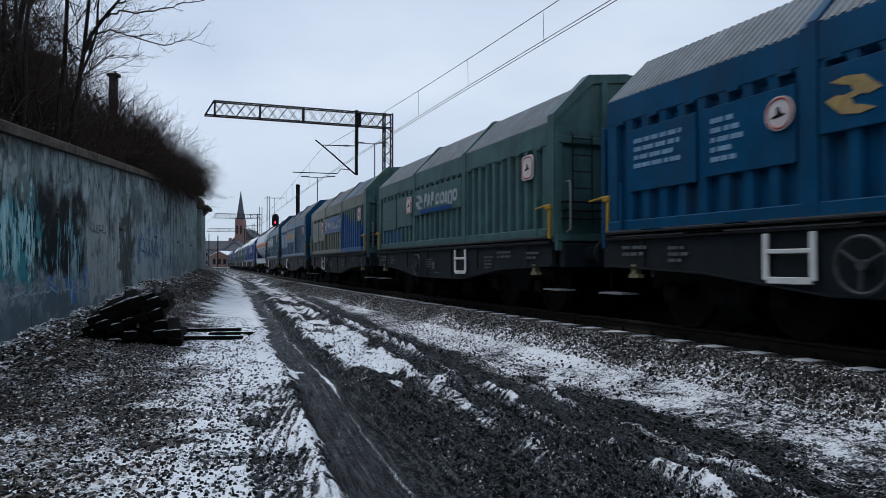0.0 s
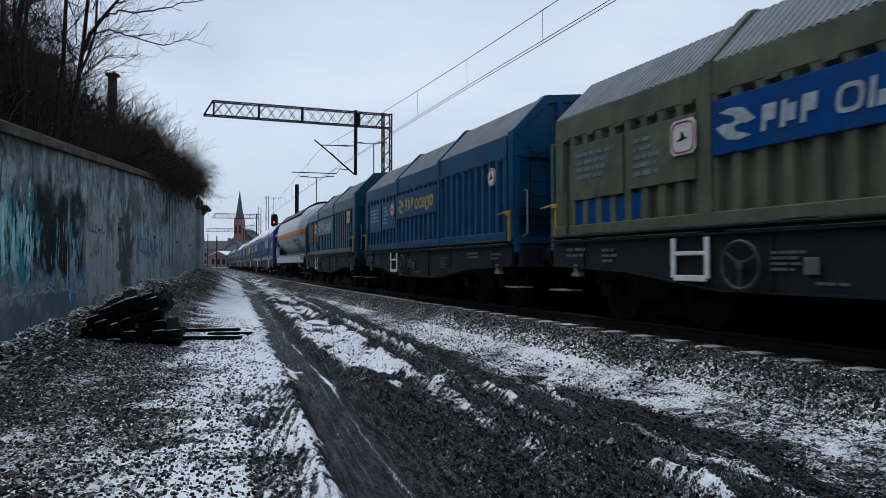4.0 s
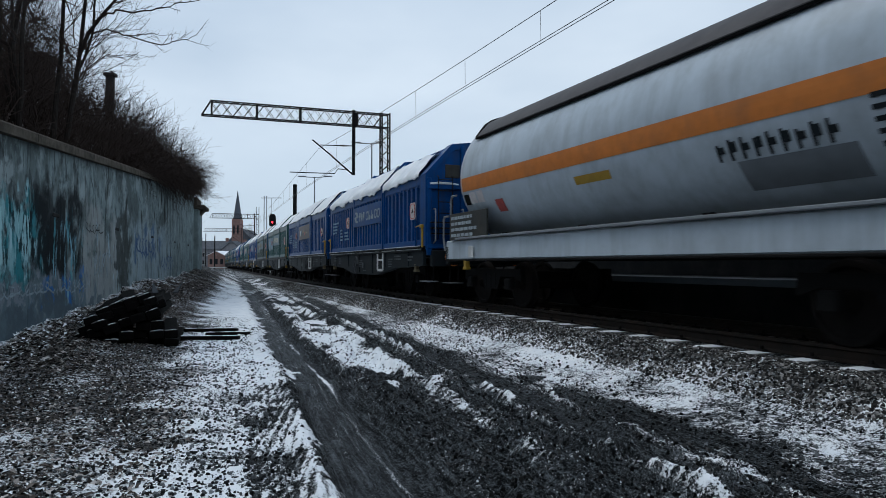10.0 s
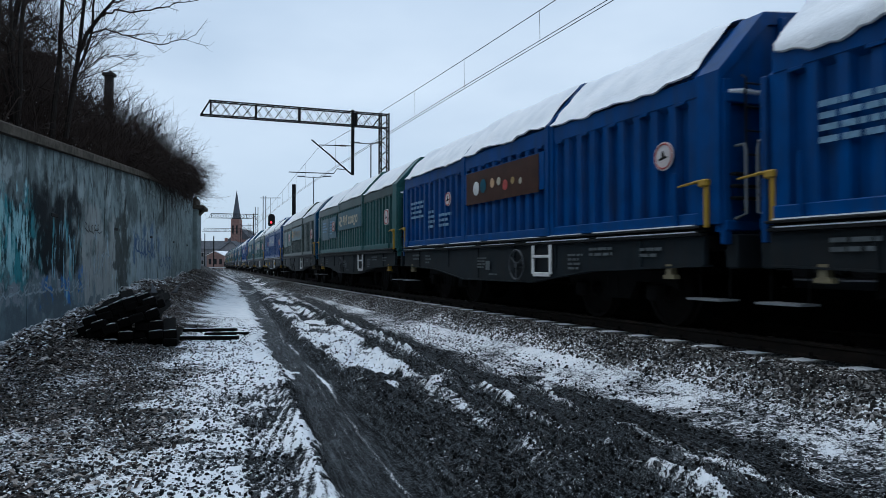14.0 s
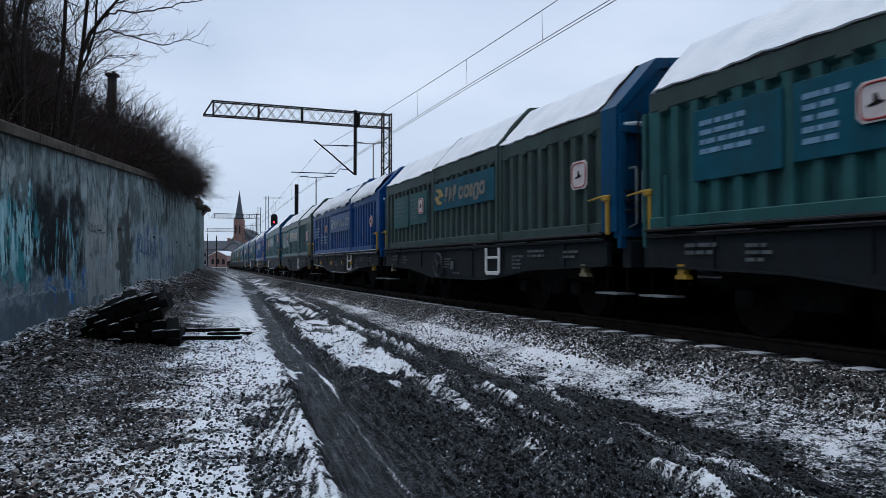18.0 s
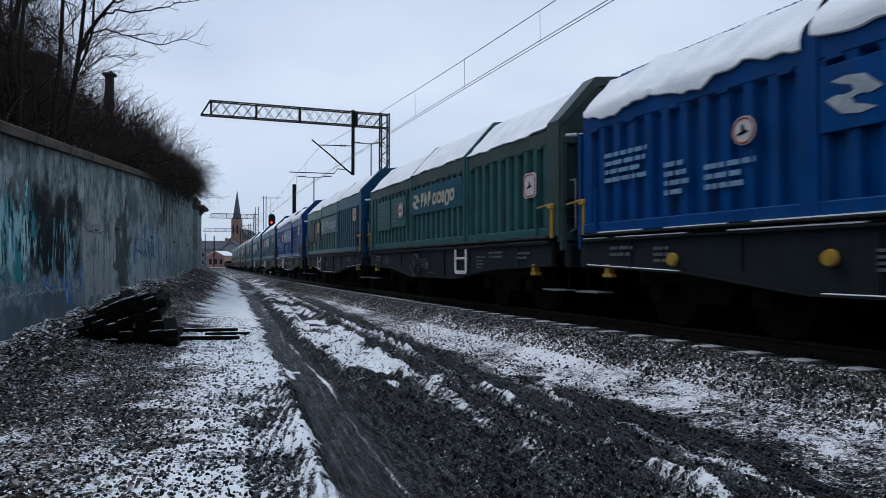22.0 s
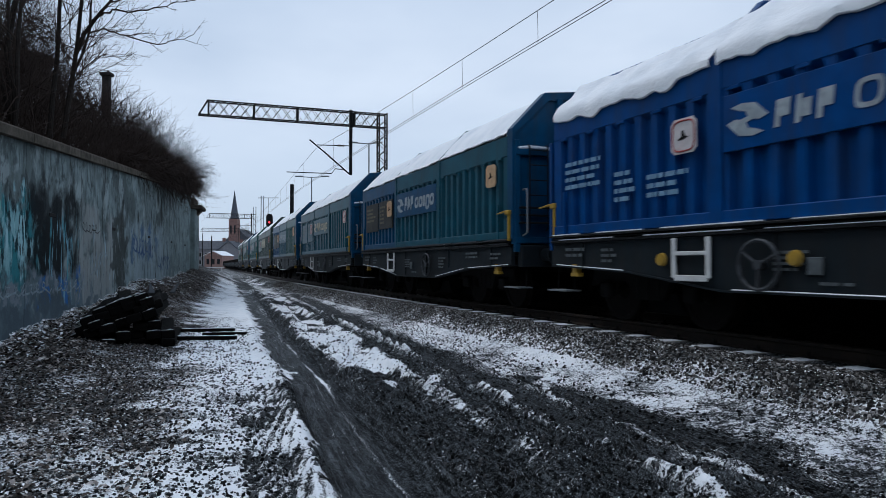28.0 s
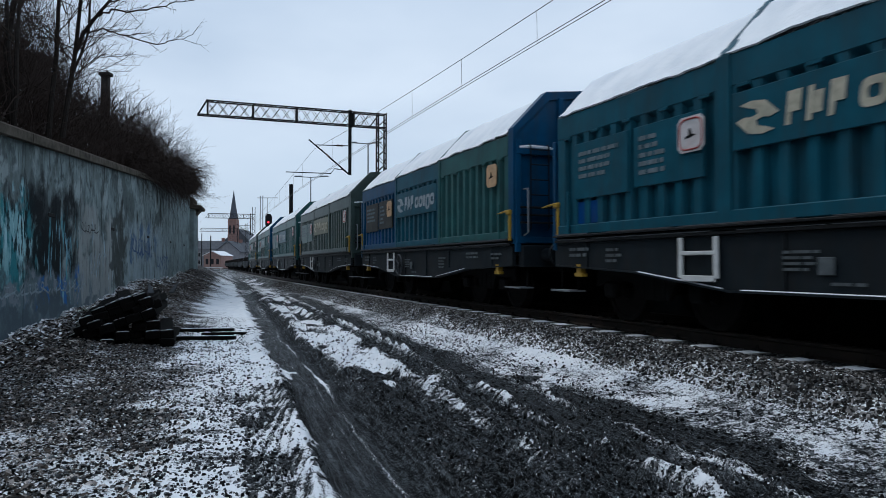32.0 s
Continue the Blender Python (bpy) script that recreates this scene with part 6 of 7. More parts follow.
def tank_wagon(centre):
    w = thing("tank_wagon", "pale grey gas tank wagon with an orange stripe", "tank wagon")
    R, zc, h0, h1 = 1.43, 2.78, -5.65, 5.9
    prof = [(0.0, h0 - 0.02)]
    for k in range(1, 9):
        a = math.pi / 2 * k / 8
        prof.append((R * math.sin(a), h0 + 0.78 * (1 - math.cos(a))))
    prof += [(R, y) for y in np.linspace(h0 + 1.2, h1 - 1.2, 9)]
    for k in range(8, 0, -1):
        a = math.pi / 2 * k / 8
        prof.append((R * math.sin(a), h1 - 0.78 * (1 - math.cos(a))))
    prof.append((0.0, h1 + 0.02))
    part("tank", Mesh().lathe(prof, "y", (0, 0, zc), 56), TANK_GREY, w, "pale grey welded tank barrel", smooth=True)
    stripe = Mesh()
    band = (-0.32, -0.25, -0.18, -0.11, -0.03)
    for side in (-1, 1):
        stripe.grid([[(side * (math.sqrt(R * R - z * z) + 0.006), y, zc + z) for z in band] for y in np.linspace(h0 + 0.75, h1 - 0.75, 16)])
    for end, sgn in ((h0, -1), (h1, 1)):
        rows = []
        for t in np.linspace(-1, 1, 33):
            row = []
            for z in band:
                xx = t * math.sqrt(R * R - z * z)
                r = min(R, math.hypot(xx, z))
                row.append((xx * 1.004, end - sgn * (0.78 * (1 - math.sqrt(1 - (r / R) ** 2)) - 0.012), zc + z))
            rows.append(row)
        stripe.grid(rows)
    part("orange_stripe", stripe, ORANGE, w, "orange warning stripe")
    sh = Mesh()
    rows = []
    for y, cut in [(h0 + 0.66, 0.42), (h0 + 0.85, 0.62), (h0 + 1.1, 0.95)] + [(y, 0.98) for y in np.linspace(h0 + 1.15, h1 - 1.1, 12)] + [(h1 - 1.05, 0.95), (h1 - 0.8, 0.62), (h1 - 0.62, 0.42)]:
        r = R + 0.05
        rows.append([(r * math.sin(a), y, zc + r * math.cos(a)) for a in np.linspace(-cut, cut, 17)])
    sh.grid(rows)
    rows2 = [[(x * 0.985, y, zc + (z - zc) * 0.985) for x, y, z in r] for r in rows]
    sh.grid(rows2)
    for j in (0, -1):
        sh.grid([[a[j], b[j]] for a, b in zip(rows, rows2)])
    for i in (0, -1):
        sh.grid([rows[i], rows2[i]])
    part("sun_shield", sh, SHIELD_GREY, w, "dark curved sun shield over the tank", smooth=True)
    rim = Mesh()
    for j in (0, -1):
        rim.tube([(p[j][0], p[j][1], p[j][2]) for p in rows], 0.03, 6)
    for i in (0, -1):
        rim.tube(rows[i], 0.028, 6)
    part("shield_rim", rim, NEAR_BLACK, w, "black rim of the sun shield")
    half = 6.25
    for side in (-1, 1):
        a, b = sorted((side * 1.22, side * 1.34))
        part("side_sill", Mesh().box(a, b, -half, half, 0.98, 1.42, 0.02), TANK_GREY, w, "grey side sill")
        a, b = sorted((side * 1.18, side * 1.42))
        part("sill_lip", Mesh().box(a, b, -half + 0.5, half - 0.7, 1.422, 1.47, 0.01), CANOPY_EDGE, w)
        a, b = sorted((side * 1.15, side * 1.37))
        part("sill_foot", Mesh().box(a, b, -half, half, 0.94, 0.98, 0.01), NEAR_BLACK, w)
    for y in (-4.4, -1.5, 1.5, 4.4):
        part("saddle", Mesh().prism([(-0.8, 1.0), (0.8, 1.0), (0.75, 1.56), (0.5, 1.44), (0.0, 1.36), (-0.5, 1.44), (-0.75, 1.56)], "y", y - 0.12, y + 0.12), NEAR_BLACK, w)
    for e in (-1, 1):
        part("headstock", Mesh().box(-1.34, 1.34, min(e * 6.1, e * 6.3), max(e * 6.1, e * 6.3), 0.86, 1.3, 0.02), FRAME_BLACK, w)
        for sx in (-0.875, 0.875):
            part("buffer", (("buffer", e), lambda: buffer_mesh(e)), ORANGE, w, "orange-painted buffer", pose(sx, e * 6.36, 1.05), smooth=True)
        part("coupling", (("coup", e), lambda: coupling(e)), NEAR_BLACK, w, at=pose(0, e * 6.25, 1.03))
        part("foot_step", (("fstep",), foot_step), WHEEL_GREY, w, at=pose(-1.1, e * 6.05, 0))
        for q in (-0.24, 0.24):
            part("step_hanger", (("fhang",), step_hanger), NEAR_BLACK, w, at=pose(-1.2, e * 6.05 + q, 0))
        bogie(w, e * 4.45)
    st = Mesh()
    for k in range(5):
        st.prism([(-6.2 + 0.22 * k, 1.12), (-6.08 + 0.22 * k, 1.12), (-6.0 + 0.22 * k, 1.38), (-6.12 + 0.22 * k, 1.38)], "x", -1.35, -1.347)
    part("hazard_marking", st, YELLOW, w, "yellow and black hazard stripes")
    part("lifting_lug", (("lug",), lifting_lug), YELLOW, w, at=pose(-1.33, -4.75, 0.95))
    part("lifting_lug", (("lug",), lifting_lug), YELLOW, w, at=pose(-1.33, 5.1, 0.95))
    # platform at the rear end with rails and ladder plates
    board = part("data_board", Mesh().box(-1.40, -1.36, 3.95, 5.9, 1.42, 2.02, 0.008), DARK_PANEL, w, "black board with rows of white markings")
    part("data_marking", text_bars(4, 1.5, 0.13, 3), PALE_MARK, board, at=pose(-1.402, 5.8, 1.88), kind="stuff")
    for k, yy in enumerate((6.0, 6.45)):
        part("grab_rail", Mesh().tube([(-1.30, yy - 0.25, 2.45 - 0.45 * k), (-1.30, yy, 2.45 - 0.45 * k), (-1.30, yy + 0.06, 2.35 - 0.45 * k), (-1.30, yy + 0.06, 1.5), (-1.30, yy - 0.04, 1.2)], 0.026, 8), LAMP_GREY, w, "grey bent grab rail")
    part("white_tag", Mesh().box(-1.41, -1.40, 4.6, 4.85, 1.02, 1.26, 0.004), WHITE_PAINT, w)
    part("company_panel", Mesh().grid([[(-math.sqrt(R * R + 0.012 - (z - zc) ** 2) - 0.004, y - 0.0, z) for z in np.linspace(1.74, 2.07, 6)] for y in (-4.0, -2.5)]), PANEL_GREY, w, "grey painted rectangle")
    for i in range(9):
        y = -2.25 - 0.185 * i
        wm = Mesh().grid([[(-math.sqrt(R * R + 0.012 - (z - zc) ** 2) - 0.006, y - yy, z) for z in (2.09, 2.20, 2.33 if i % 3 else 2.29)] for yy in (0.0, 0.045)])
        wm.grid([[(-math.sqrt(R * R + 0.012 - (z - zc) ** 2) - 0.006, y - yy, z) for z in (2.18, 2.30 if i % 2 else 2.26)] for yy in (0.045, 0.12)])
        part("mark_shape", wm, FRAME_BLACK, w, "dark block of a faded wordmark")
    for k, (y, z, wd, hh, mat) in enumerate(((0.35, 2.22, 0.95, 0.13, YELLOW), (3.6, 2.06, 0.34, 0.24, SIGN_RED), (-4.45, 2.1, 0.5, 0.7, PALE_MARK), (4.7, 2.3, 0.3, 0.24, SIGN_WHITE), (4.35, 2.3, 0.3, 0.24, SIGN_WHITE), (5.0, 2.28, 0.26, 0.22, NEAR_BLACK))):
        off = 0.008
        m = Mesh().grid([[(-math.sqrt(R * R - (zz - zc) ** 2) - off, y - yy, zz) for zz in np.linspace(z - hh / 2, z + hh / 2, 4)] for yy in (-wd / 2, wd / 2)])
        if k == 2:
            m = Mesh()
            for i in range(7):
                zz = 2.42 - 0.11 * i
                m.grid([[(-math.sqrt(R * R - (q - zc) ** 2) - off, y - yy, q) for q in (zz, zz + 0.05)] for yy in (-0.22, 0.2 - 0.06 * (i % 3))])
        part("plate", m, mat if k != 2 else FRAME_BLACK, w, "small warning plate" if k != 2 else "rows of small dark markings", kind="" if k != 2 else "stuff")
    return w


def flat_wagon(seed):
    w = thing("flat_wagon", "empty black flat wagon with low side stakes", "flat wagon", "flat wagons of the goods train")
    part("deck", (("deck",), lambda: Mesh().box(-1.4, 1.4, -5.4, 5.4, 1.12, 1.24, 0.01)), NEAR_BLACK, w)
    part("side_sill", (("belly", 5.4), lambda: fishbelly(5.4)), FRAME_BLACK, w)
    for e in (-1, 1):
        for k in range(6):
            part("stake", (("stake",), lambda: Mesh().box(-0.05, 0.05, -0.05, 0.05, 1.24, 1.66, 0.01)), RUST, w, at=pose(e * 1.32, -4.8 + 1.92 * k, 0))
        part("headstock", (("headstock", e), lambda: Mesh().box(-1.36, 1.36, min(e * 0.02, e * 0.2), max(e * 0.02, e * 0.2), 0.82, 1.22, 0.015)), FRAME_BLACK, w, at=pose(0, e * 5.4, 0))
        for sx in (-0.875, 0.875):
            part("buffer", (("buffer", e), lambda: buffer_mesh(e)), FRAME_BLACK, w, at=pose(sx, e * 5.45, 1.05), smooth=True)
        bogie(w, e * 3.35)
    part("deck_snow", (("decksnow",), lambda: Mesh().grid([[(-1.3 + 2.6 * i / 8, -5.2 + 10.4 * j / 20, 1.245 + 0.03 * (noise.noise((i * 0.9, j * 0.9, 3)) + 0.6)) for i in range(9)] for j in range(21)])), SNOW, w)
    return w


# the make-up of the train, leading wagon first: middle of each wagon along the line at the start
TRAIN = []
SPECS = [
    (6.97, dict(label="deep blue covered wagon with grey ribbed roof and yellow wordmark", lens=(3.62, 3.40, 3.42), cols=("deep", "deep", "deep"), end="deep", mark=YELLOW_MARK, bars=PALE_BLUE, boards="deep", lift=0.09, lug=LUG_DULL, steps=(-0.05, 0.0, 0.05), round=True)),
    (19.01, dict(label="sage green covered wagon with a pale wordmark and blue patches", lens=(3.62, 3.40, 3.42), cols=("sage", "sage", "sage"), end="sage", mark=PALE_MARK, boards="sage", patch=((3.0, 4.8, 1.50, 1.86, "blue"), (-0.9, 1.2, 2.16, 2.26, "blue")), lug=LUG_DULL, ladder=-1.37, wheel=1.45)),
    (31.05, dict(label="sage green covered wagon half repainted in bright blue", lens=(3.62, 3.40, 3.42), cols=("blue_over_sage", "olive", "olive"), panel="blue", end="sage", mark=PALE_MARK, lower=False, boards="olive", header=("olive", "olive", "olive"), roof_streak=True, patch=((3.0, 4.8, 1.50, 1.86, "blue"),), lug=LUG_DULL)),
    (43.09, dict(label="deep blue covered wagon with a large yellow wordmark", lens=(3.62, 3.40, 3.42), cols=("deep", "deep", "deep"), end="deep", mark=YELLOW_MARK, boards="deep", bars=PALE_BLUE, lift=0.09, round=True, lug=LUG_DULL, steps=(-0.05, 0.0, 0.05))),
    (55.13, dict(label="teal covered wagon with dark notice boards and pale wordmark", lens=(3.62, 3.40, 3.42), cols=("petrol", "petrol", "petrol"), end="petrol", mark=PALE_MARK, boards=DARK_PANEL, bars=FAINT_CREAM, sign=SIGN_ORANGE, patch=((3.0, 4.8, 1.50, 1.86, "blue"),), lug=YELLOW, steps=(0.0, 0.05, 0.19))),
    (81.07, dict(label="bright blue covered wagon with thick snow on its roof", cols=("blue", "blue", "blue"), end="blue", mark=PALE_MARK, lower=False, snow="shaggy", half=5.57, roof="body", hatch=True, wheel=1.07, lug=LUG_DULL, steps=(0.04, 0.0, 0.04))),
    (93.16, dict(label="bright blue snow-covered wagon with a brown poster", cols=("blue", "blue", "blue"), end="blue", mark=PALE_MARK, poster=True, snow="full", half=5.57, roof="body", wheel=-0.96, round=True, lug=LUG_DULL, steps=(0.04, 0.0, 0.04))),
    (105.18, dict(label="dark sea-green covered wagon with smooth snow on its roof", cols=("sea", "sea", "sea"), header=("moss", "moss", "moss"), end="sea", mark=CREAM_MARK, boards="teal", bars=PALE_BLUE, snow="smooth", half=5.57, steps=(0.04, 0.0, 0.04), panel="teal", lug=YELLOW)),
    (117.24, dict(label="dull green covered wagon with an orange-yellow wordmark under snow", cols=("moss", "moss", "moss"), header=("moss", "moss", "moss"), end="deep", mark=FADED_TAN, mark2=YELLOW_MARK, boards="sea", snow="smooth", half=5.57, steps=(0.04, 0.0, 0.04), panel="teal", lug=LUG_DULL)),
    (129.23, dict(label="bright blue covered wagon with white wordmark and ragged snow", cols=("blue", "blue", "blue"), end="blue", mark=PALE_MARK, lower=False, snow="shaggy", knobs=(3.5, 1.3, -0.75, -2.2), half=5.57, roof="body", wheel=-1.13, round=True, steps=(0.04, 0.0, 0.04))),
    (141.27, dict(label="grey-green covered wagon with cream wordmark under smooth snow", cols=("sea", "sea", "sea"), header=("moss", "moss", "moss"), panel="teal", end="moss", mark=CREAM_MARK, boards="sea", snow="smooth", half=5.57, steps=(0.04, 0.0, 0.04), lift=0.06, lug=YELLOW)),
    (153.25, dict(label="dark teal covered wagon with a blue end wall and orange sign", cols=("teal", "sea", "sea"), panel="teal", end="deep", mark=PALE_MARK, boards=DARK_PANEL, sign=SIGN_ORANGE, snow="smooth", lift=0.10, steps=(0.0, 0.02, 0.06))),
    (165.35, dict(label="bright blue covered wagon with ragged snow and white wordmark", cols=("blue", "blue", "blue"), end="blue", mark=PALE_MARK, lower=False, snow="shaggy", knobs=(2.55, 0.55, -1.2), half=5.25, roof="body", wheel=1.0, lift=0.10, steps=(0.04, 0.0, 0.05))),
    (177.32, dict(label="teal covered wagon with black notice boards and a tall blue end", cols=("teal", "teal", "deep"), panel="deep", end="deep", mark=PALE_MARK, boards=DARK_PANEL, bars=FAINT_CREAM, sign=SIGN_ORANGE, snow="smooth", wheel=-0.9, lift=0.10)),
    (189.43, dict(label="teal covered wagon with cream wordmark and smooth snow", cols=("teal", "teal", "teal"), panel="teal", end="deep", mark=CREAM_MARK, boards="teal", snow="smooth", wheel=-0.9, lift=0.10, patch=((4.1, 4.75, 1.5, 1.84, "blue"),))),
    (201.47, dict(label="teal covered wagon with orange sign and blue repaint patch", cols=("sea", "teal", "deep"), panel="teal", end="deep", mark=PALE_MARK, boards=DARK_PANEL, sign=SIGN_ORANGE, snow="smooth", lift=0.10, patch=((3.0, 4.8, 1.50, 1.86, "blue"),))),
    (213.51, dict(label="khaki green covered wagon with faded ochre panel under snow", cols=("moss", "moss", "moss"), panel="ochre", end="moss", mark=CREAM_MARK, boards="sage", snow="smooth", lift=0.1)),
    (225.55, dict(label="dark sea-green covered wagon with snow on its hoods", cols=("sea", "sea", "sea"), panel="teal", end="sea", mark=PALE_MARK, boards="sea", snow="smooth", lift=0.1)),
    (237.59, dict(label="dark green covered wagon with a snowy roof", cols=("sea", "moss", "sea"), panel="sea", end="deep", mark=PALE_MARK, boards="sea", snow="smooth", lift=0.1)),
    (249.63, dict(label="dark moss-green covered wagon at the end of the rake", cols=("moss", "moss", "sea"), panel="moss", end="moss", mark=PALE_MARK, boards="moss", snow="smooth", lift=0.1)),
]
for i, (c, spec) in enumerate(SPECS):
    spec["seed"] = i
    TRAIN.append((hood_wagon(c, spec), c))
TRAIN.append((tank_wagon(67.95), 67.95))
for i in range(7):
    TRAIN.append((flat_wagon(i), 261.67 + 12.04 * i))

def gone(t):
    """How far the train has come by t: it slows a little, then picks up speed."""
    return ((-1.1946e-05 * t + 1.3422e-03) * t + -3.4333e-02) * t * t + 5.7806 * t + 0.702


def motions():
    """The train comes on along the bend, every wagon on its own place of the line."""
    for ob, c in TRAIN:
        rows = []
        for k in range(33):
            t = k * 1.0
            s = c - gone(t)
            x0, y0, _ = line_at(s - 3.4)
            x1, y1, _ = line_at(s + 3.4)
            rows.append((t, pose((x0 + x1) / 2, (y0 + y1) / 2, RAIL_Z, 0, 0, -math.degrees(math.atan2(x1 - x0, y1 - y0)))))
        walk(ob, rows)


# ---- far side of the line: platform and its canopy ----
def along_line(name, prof, s0, s1, stepm, mat, parent=None, label="", kind=""):
    """A profile of (distance, height) swept along the line."""
    n = max(1, int((s1 - s0) / stepm))
    rows = []
    for i in range(n + 1):
        x, y, th = line_at(s0 + (s1 - s0) * i / n)
        rows.append([(x + d * math.cos(th), y - d * math.sin(th), RAIL_Z + h) for d, h in prof + prof[:1]])
    m = Mesh().grid(rows)
    k = len(prof)
    m.f.append(tuple(range(k)))
    m.f.append(tuple(range(n * (k + 1) + k - 1, n * (k + 1) - 1, -1)))
    m.mi += [0, 0]
    return part(name, m, mat, parent, label, kind=kind)


plat = thing("platform", "concrete station platform behind the train, painted dark for shade", "platform", kind="structure")
# dark body paints in the shade that lies under the wagons
along_line("platform_body", [(1.78, -0.6), (1.78, 0.50), (9.0, 0.52), (9.0, -0.6)], -45, 75, 3.0, STATION_SHADE, plat)
along_line("platform_edge", [(1.68, 0.50), (1.68, 0.62), (2.3, 0.63), (2.3, 0.50)], -45, 75, 3.0, CANOPY_EDGE, plat, "grey platform edge stones")
shed = thing("platform_canopy", "long dark platform canopy with a grey fascia", "canopy", kind="structure")
along_line("canopy_roof", [(2.6, 4.72), (2.6, 4.98), (9.0, 5.15), (9.0, 4.95)], -45, 30, 3.0, STATION_SHADE, shed)
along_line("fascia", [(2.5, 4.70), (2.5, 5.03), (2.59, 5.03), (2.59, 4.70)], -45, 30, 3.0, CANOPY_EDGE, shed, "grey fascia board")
along_line("back_wall", [(8.3, 0.52), (8.3, 4.94), (8.5, 4.94), (8.5, 0.52)], -45, 30, 3.0, STATION_SHADE, shed)
along_line("bench_rail", [(4.0, 2.28), (4.0, 2.5), (4.1, 2.5), (4.1, 2.28)], -45, 28, 3.0, CANOPY_PALE, shed, "pale sign band under the canopy")
for i in range(8):
    x, y, th = line_at(-35 + 6.2 * i, 5.6)
    part("canopy_post", Mesh().box(-0.12, 0.12, -0.12, 0.12, 1.1, 5.4, 0.02), STATION_SHADE, shed, at=pose(x, y, 0, 0, 0, -math.degrees(th)))
along_line("trackside_bank", [(9.0, -0.9), (9.0, 1.7), (12.0, 2.1), (40.0, 2.4), (40.0, -0.9)], 8, 60, 4.0, OLD_WALL, plat, "dark bank behind the platform")

# ---- stack of old sleepers by the wall ----
PILE = (-5.72, 12.35)
r = random.Random(11)


def timber(length, w=0.25, h=0.155):
    return Mesh().box(-w / 2, w / 2, 0, length, 0, h, 0.018)


def timber_snow(length, w=0.25, h=0.155):
    """A thin ragged strip of snow on the upper edge of the sawn end."""
    m = Mesh()
    rows = []
    for i in range(4):
        rows.append([(-w / 2 + 0.015 + (w - 0.03) * j / 7, 0.012 + length * i / 3 * (0.7 + 0.5 * noise.noise((j * 0.9, 2.0, w * 30))), h + (0.012 + 0.012 * noise.noise((i * 0.8, j, 1)) if i < 3 and 0 < j < 7 else -0.002)) for j in range(8)])
    return m.grid(rows)


base_z = float(ground_fields(np.array([PILE[0]]), np.array([PILE[1]]))[0][0]) - 0.06
STACK = [(0, k, -0.80 + 0.262 * k, 0.0, 0.0) for k in range(7)] + [(1, k, -0.02 + 0.262 * k, 0.155, 0.0) for k in range(4)] + [(2, k, 0.28 + 0.262 * k, 0.31, 0.0) for k in range(2)]
for row, count in ((3, 6), (4, 6), (5, 5), (6, 4), (7, 2)):
    STACK += [(row, k, -0.78 + 0.085 * (row - 3) + 0.25 * k + (0.12 if row == 6 else 0.42 if row == 7 else 0.0), 0.12 + 0.15 * (row - 3) + 0.085 * k, -19.0) for k in range(count)]
for row, k, off, up, lean in STACK:
    off += r.uniform(-0.03, 0.03)
    ahead = r.uniform(-0.14, 0.16) + 0.04 * row + (0.1 if row < 3 else 0.0)
    x, y = PILE[0] + off * 0.95 - ahead * 0.38, PILE[1] + off * 0.25 + ahead * 0.92
    z = base_z + up + r.uniform(-0.012, 0.012)
    t = thing("railway_sleeper", "black tarred timber sleeper stacked by the wall", "sleeper", "stack of old sleepers", pose(x, y, z, r.uniform(-1, 2), lean + r.uniform(-5, 5), 20 + r.uniform(-6, 6)))
    part("timber", ("timber", lambda: timber(2.5)), TARRED, t)
    if r.random() < (0.6 if row < 6 else 0.9):
        part("snow_cap", (("timber_snow", k % 3), lambda: timber_snow((0.05, 0.08, 0.14)[k % 3])), SNOW, t, "thin snow on the sawn edge")
for x, y, yaw, ln in ((-5.75, 15.2, -84, 1.15), (-5.3, 13.5, -86, 1.25), (-5.0, 14.4, -80, 0.9)):
    z = float(ground_fields(np.array([x]), np.array([y]))[0][0])
    t = thing("plank", "dark wet plank lying on the snow", "plank", "planks by the sleepers", pose(x, y, z - 0.01, 0, 0, yaw))
    part("board", Mesh().box(-0.1, 0.1, 0, ln, 0, 0.085, 0.01), TARRED, t)
    part("snow_cap", Mesh().grid([[(-0.085 + 0.09 * j / 3, ln * i / 10, 0.088 + 0.012 * math.sin(i * 1.7) * (0 < j < 3)) for j in range(4)] for i in range(11)]), SNOW, t)
for x, y, yaw, tilt in ((-5.45, 12.9, 40, 50), (-5.1, 13.0, -20, 48)):
    t = thing("broken_board", "pale broken board sticking up from the stack", "board", at=pose(x, y, base_z + 0.98, tilt, 0, yaw))
    part("board", Mesh().prism([(-0.06, 0.0), (0.06, 0.0), (0.01, 0.27)], "z", 0, 0.022), WHEEL_GREY, t)

# two pale pipes by the road
for k, (x, y, ln) in enumerate(((-13.9, 42.0, 5.0), (-13.2, 40.5, 4.0))):
    t = thing("pipe", "pale snow-dusted pipe lying beside the road", "pipe", "pipes by the road")
    part("tube", Mesh().tube([(x, y, 0.62), (x + 0.30 * ln * 0.6, y - ln * 0.75, 0.50)], 0.12, 8), CANOPY_PALE, t)

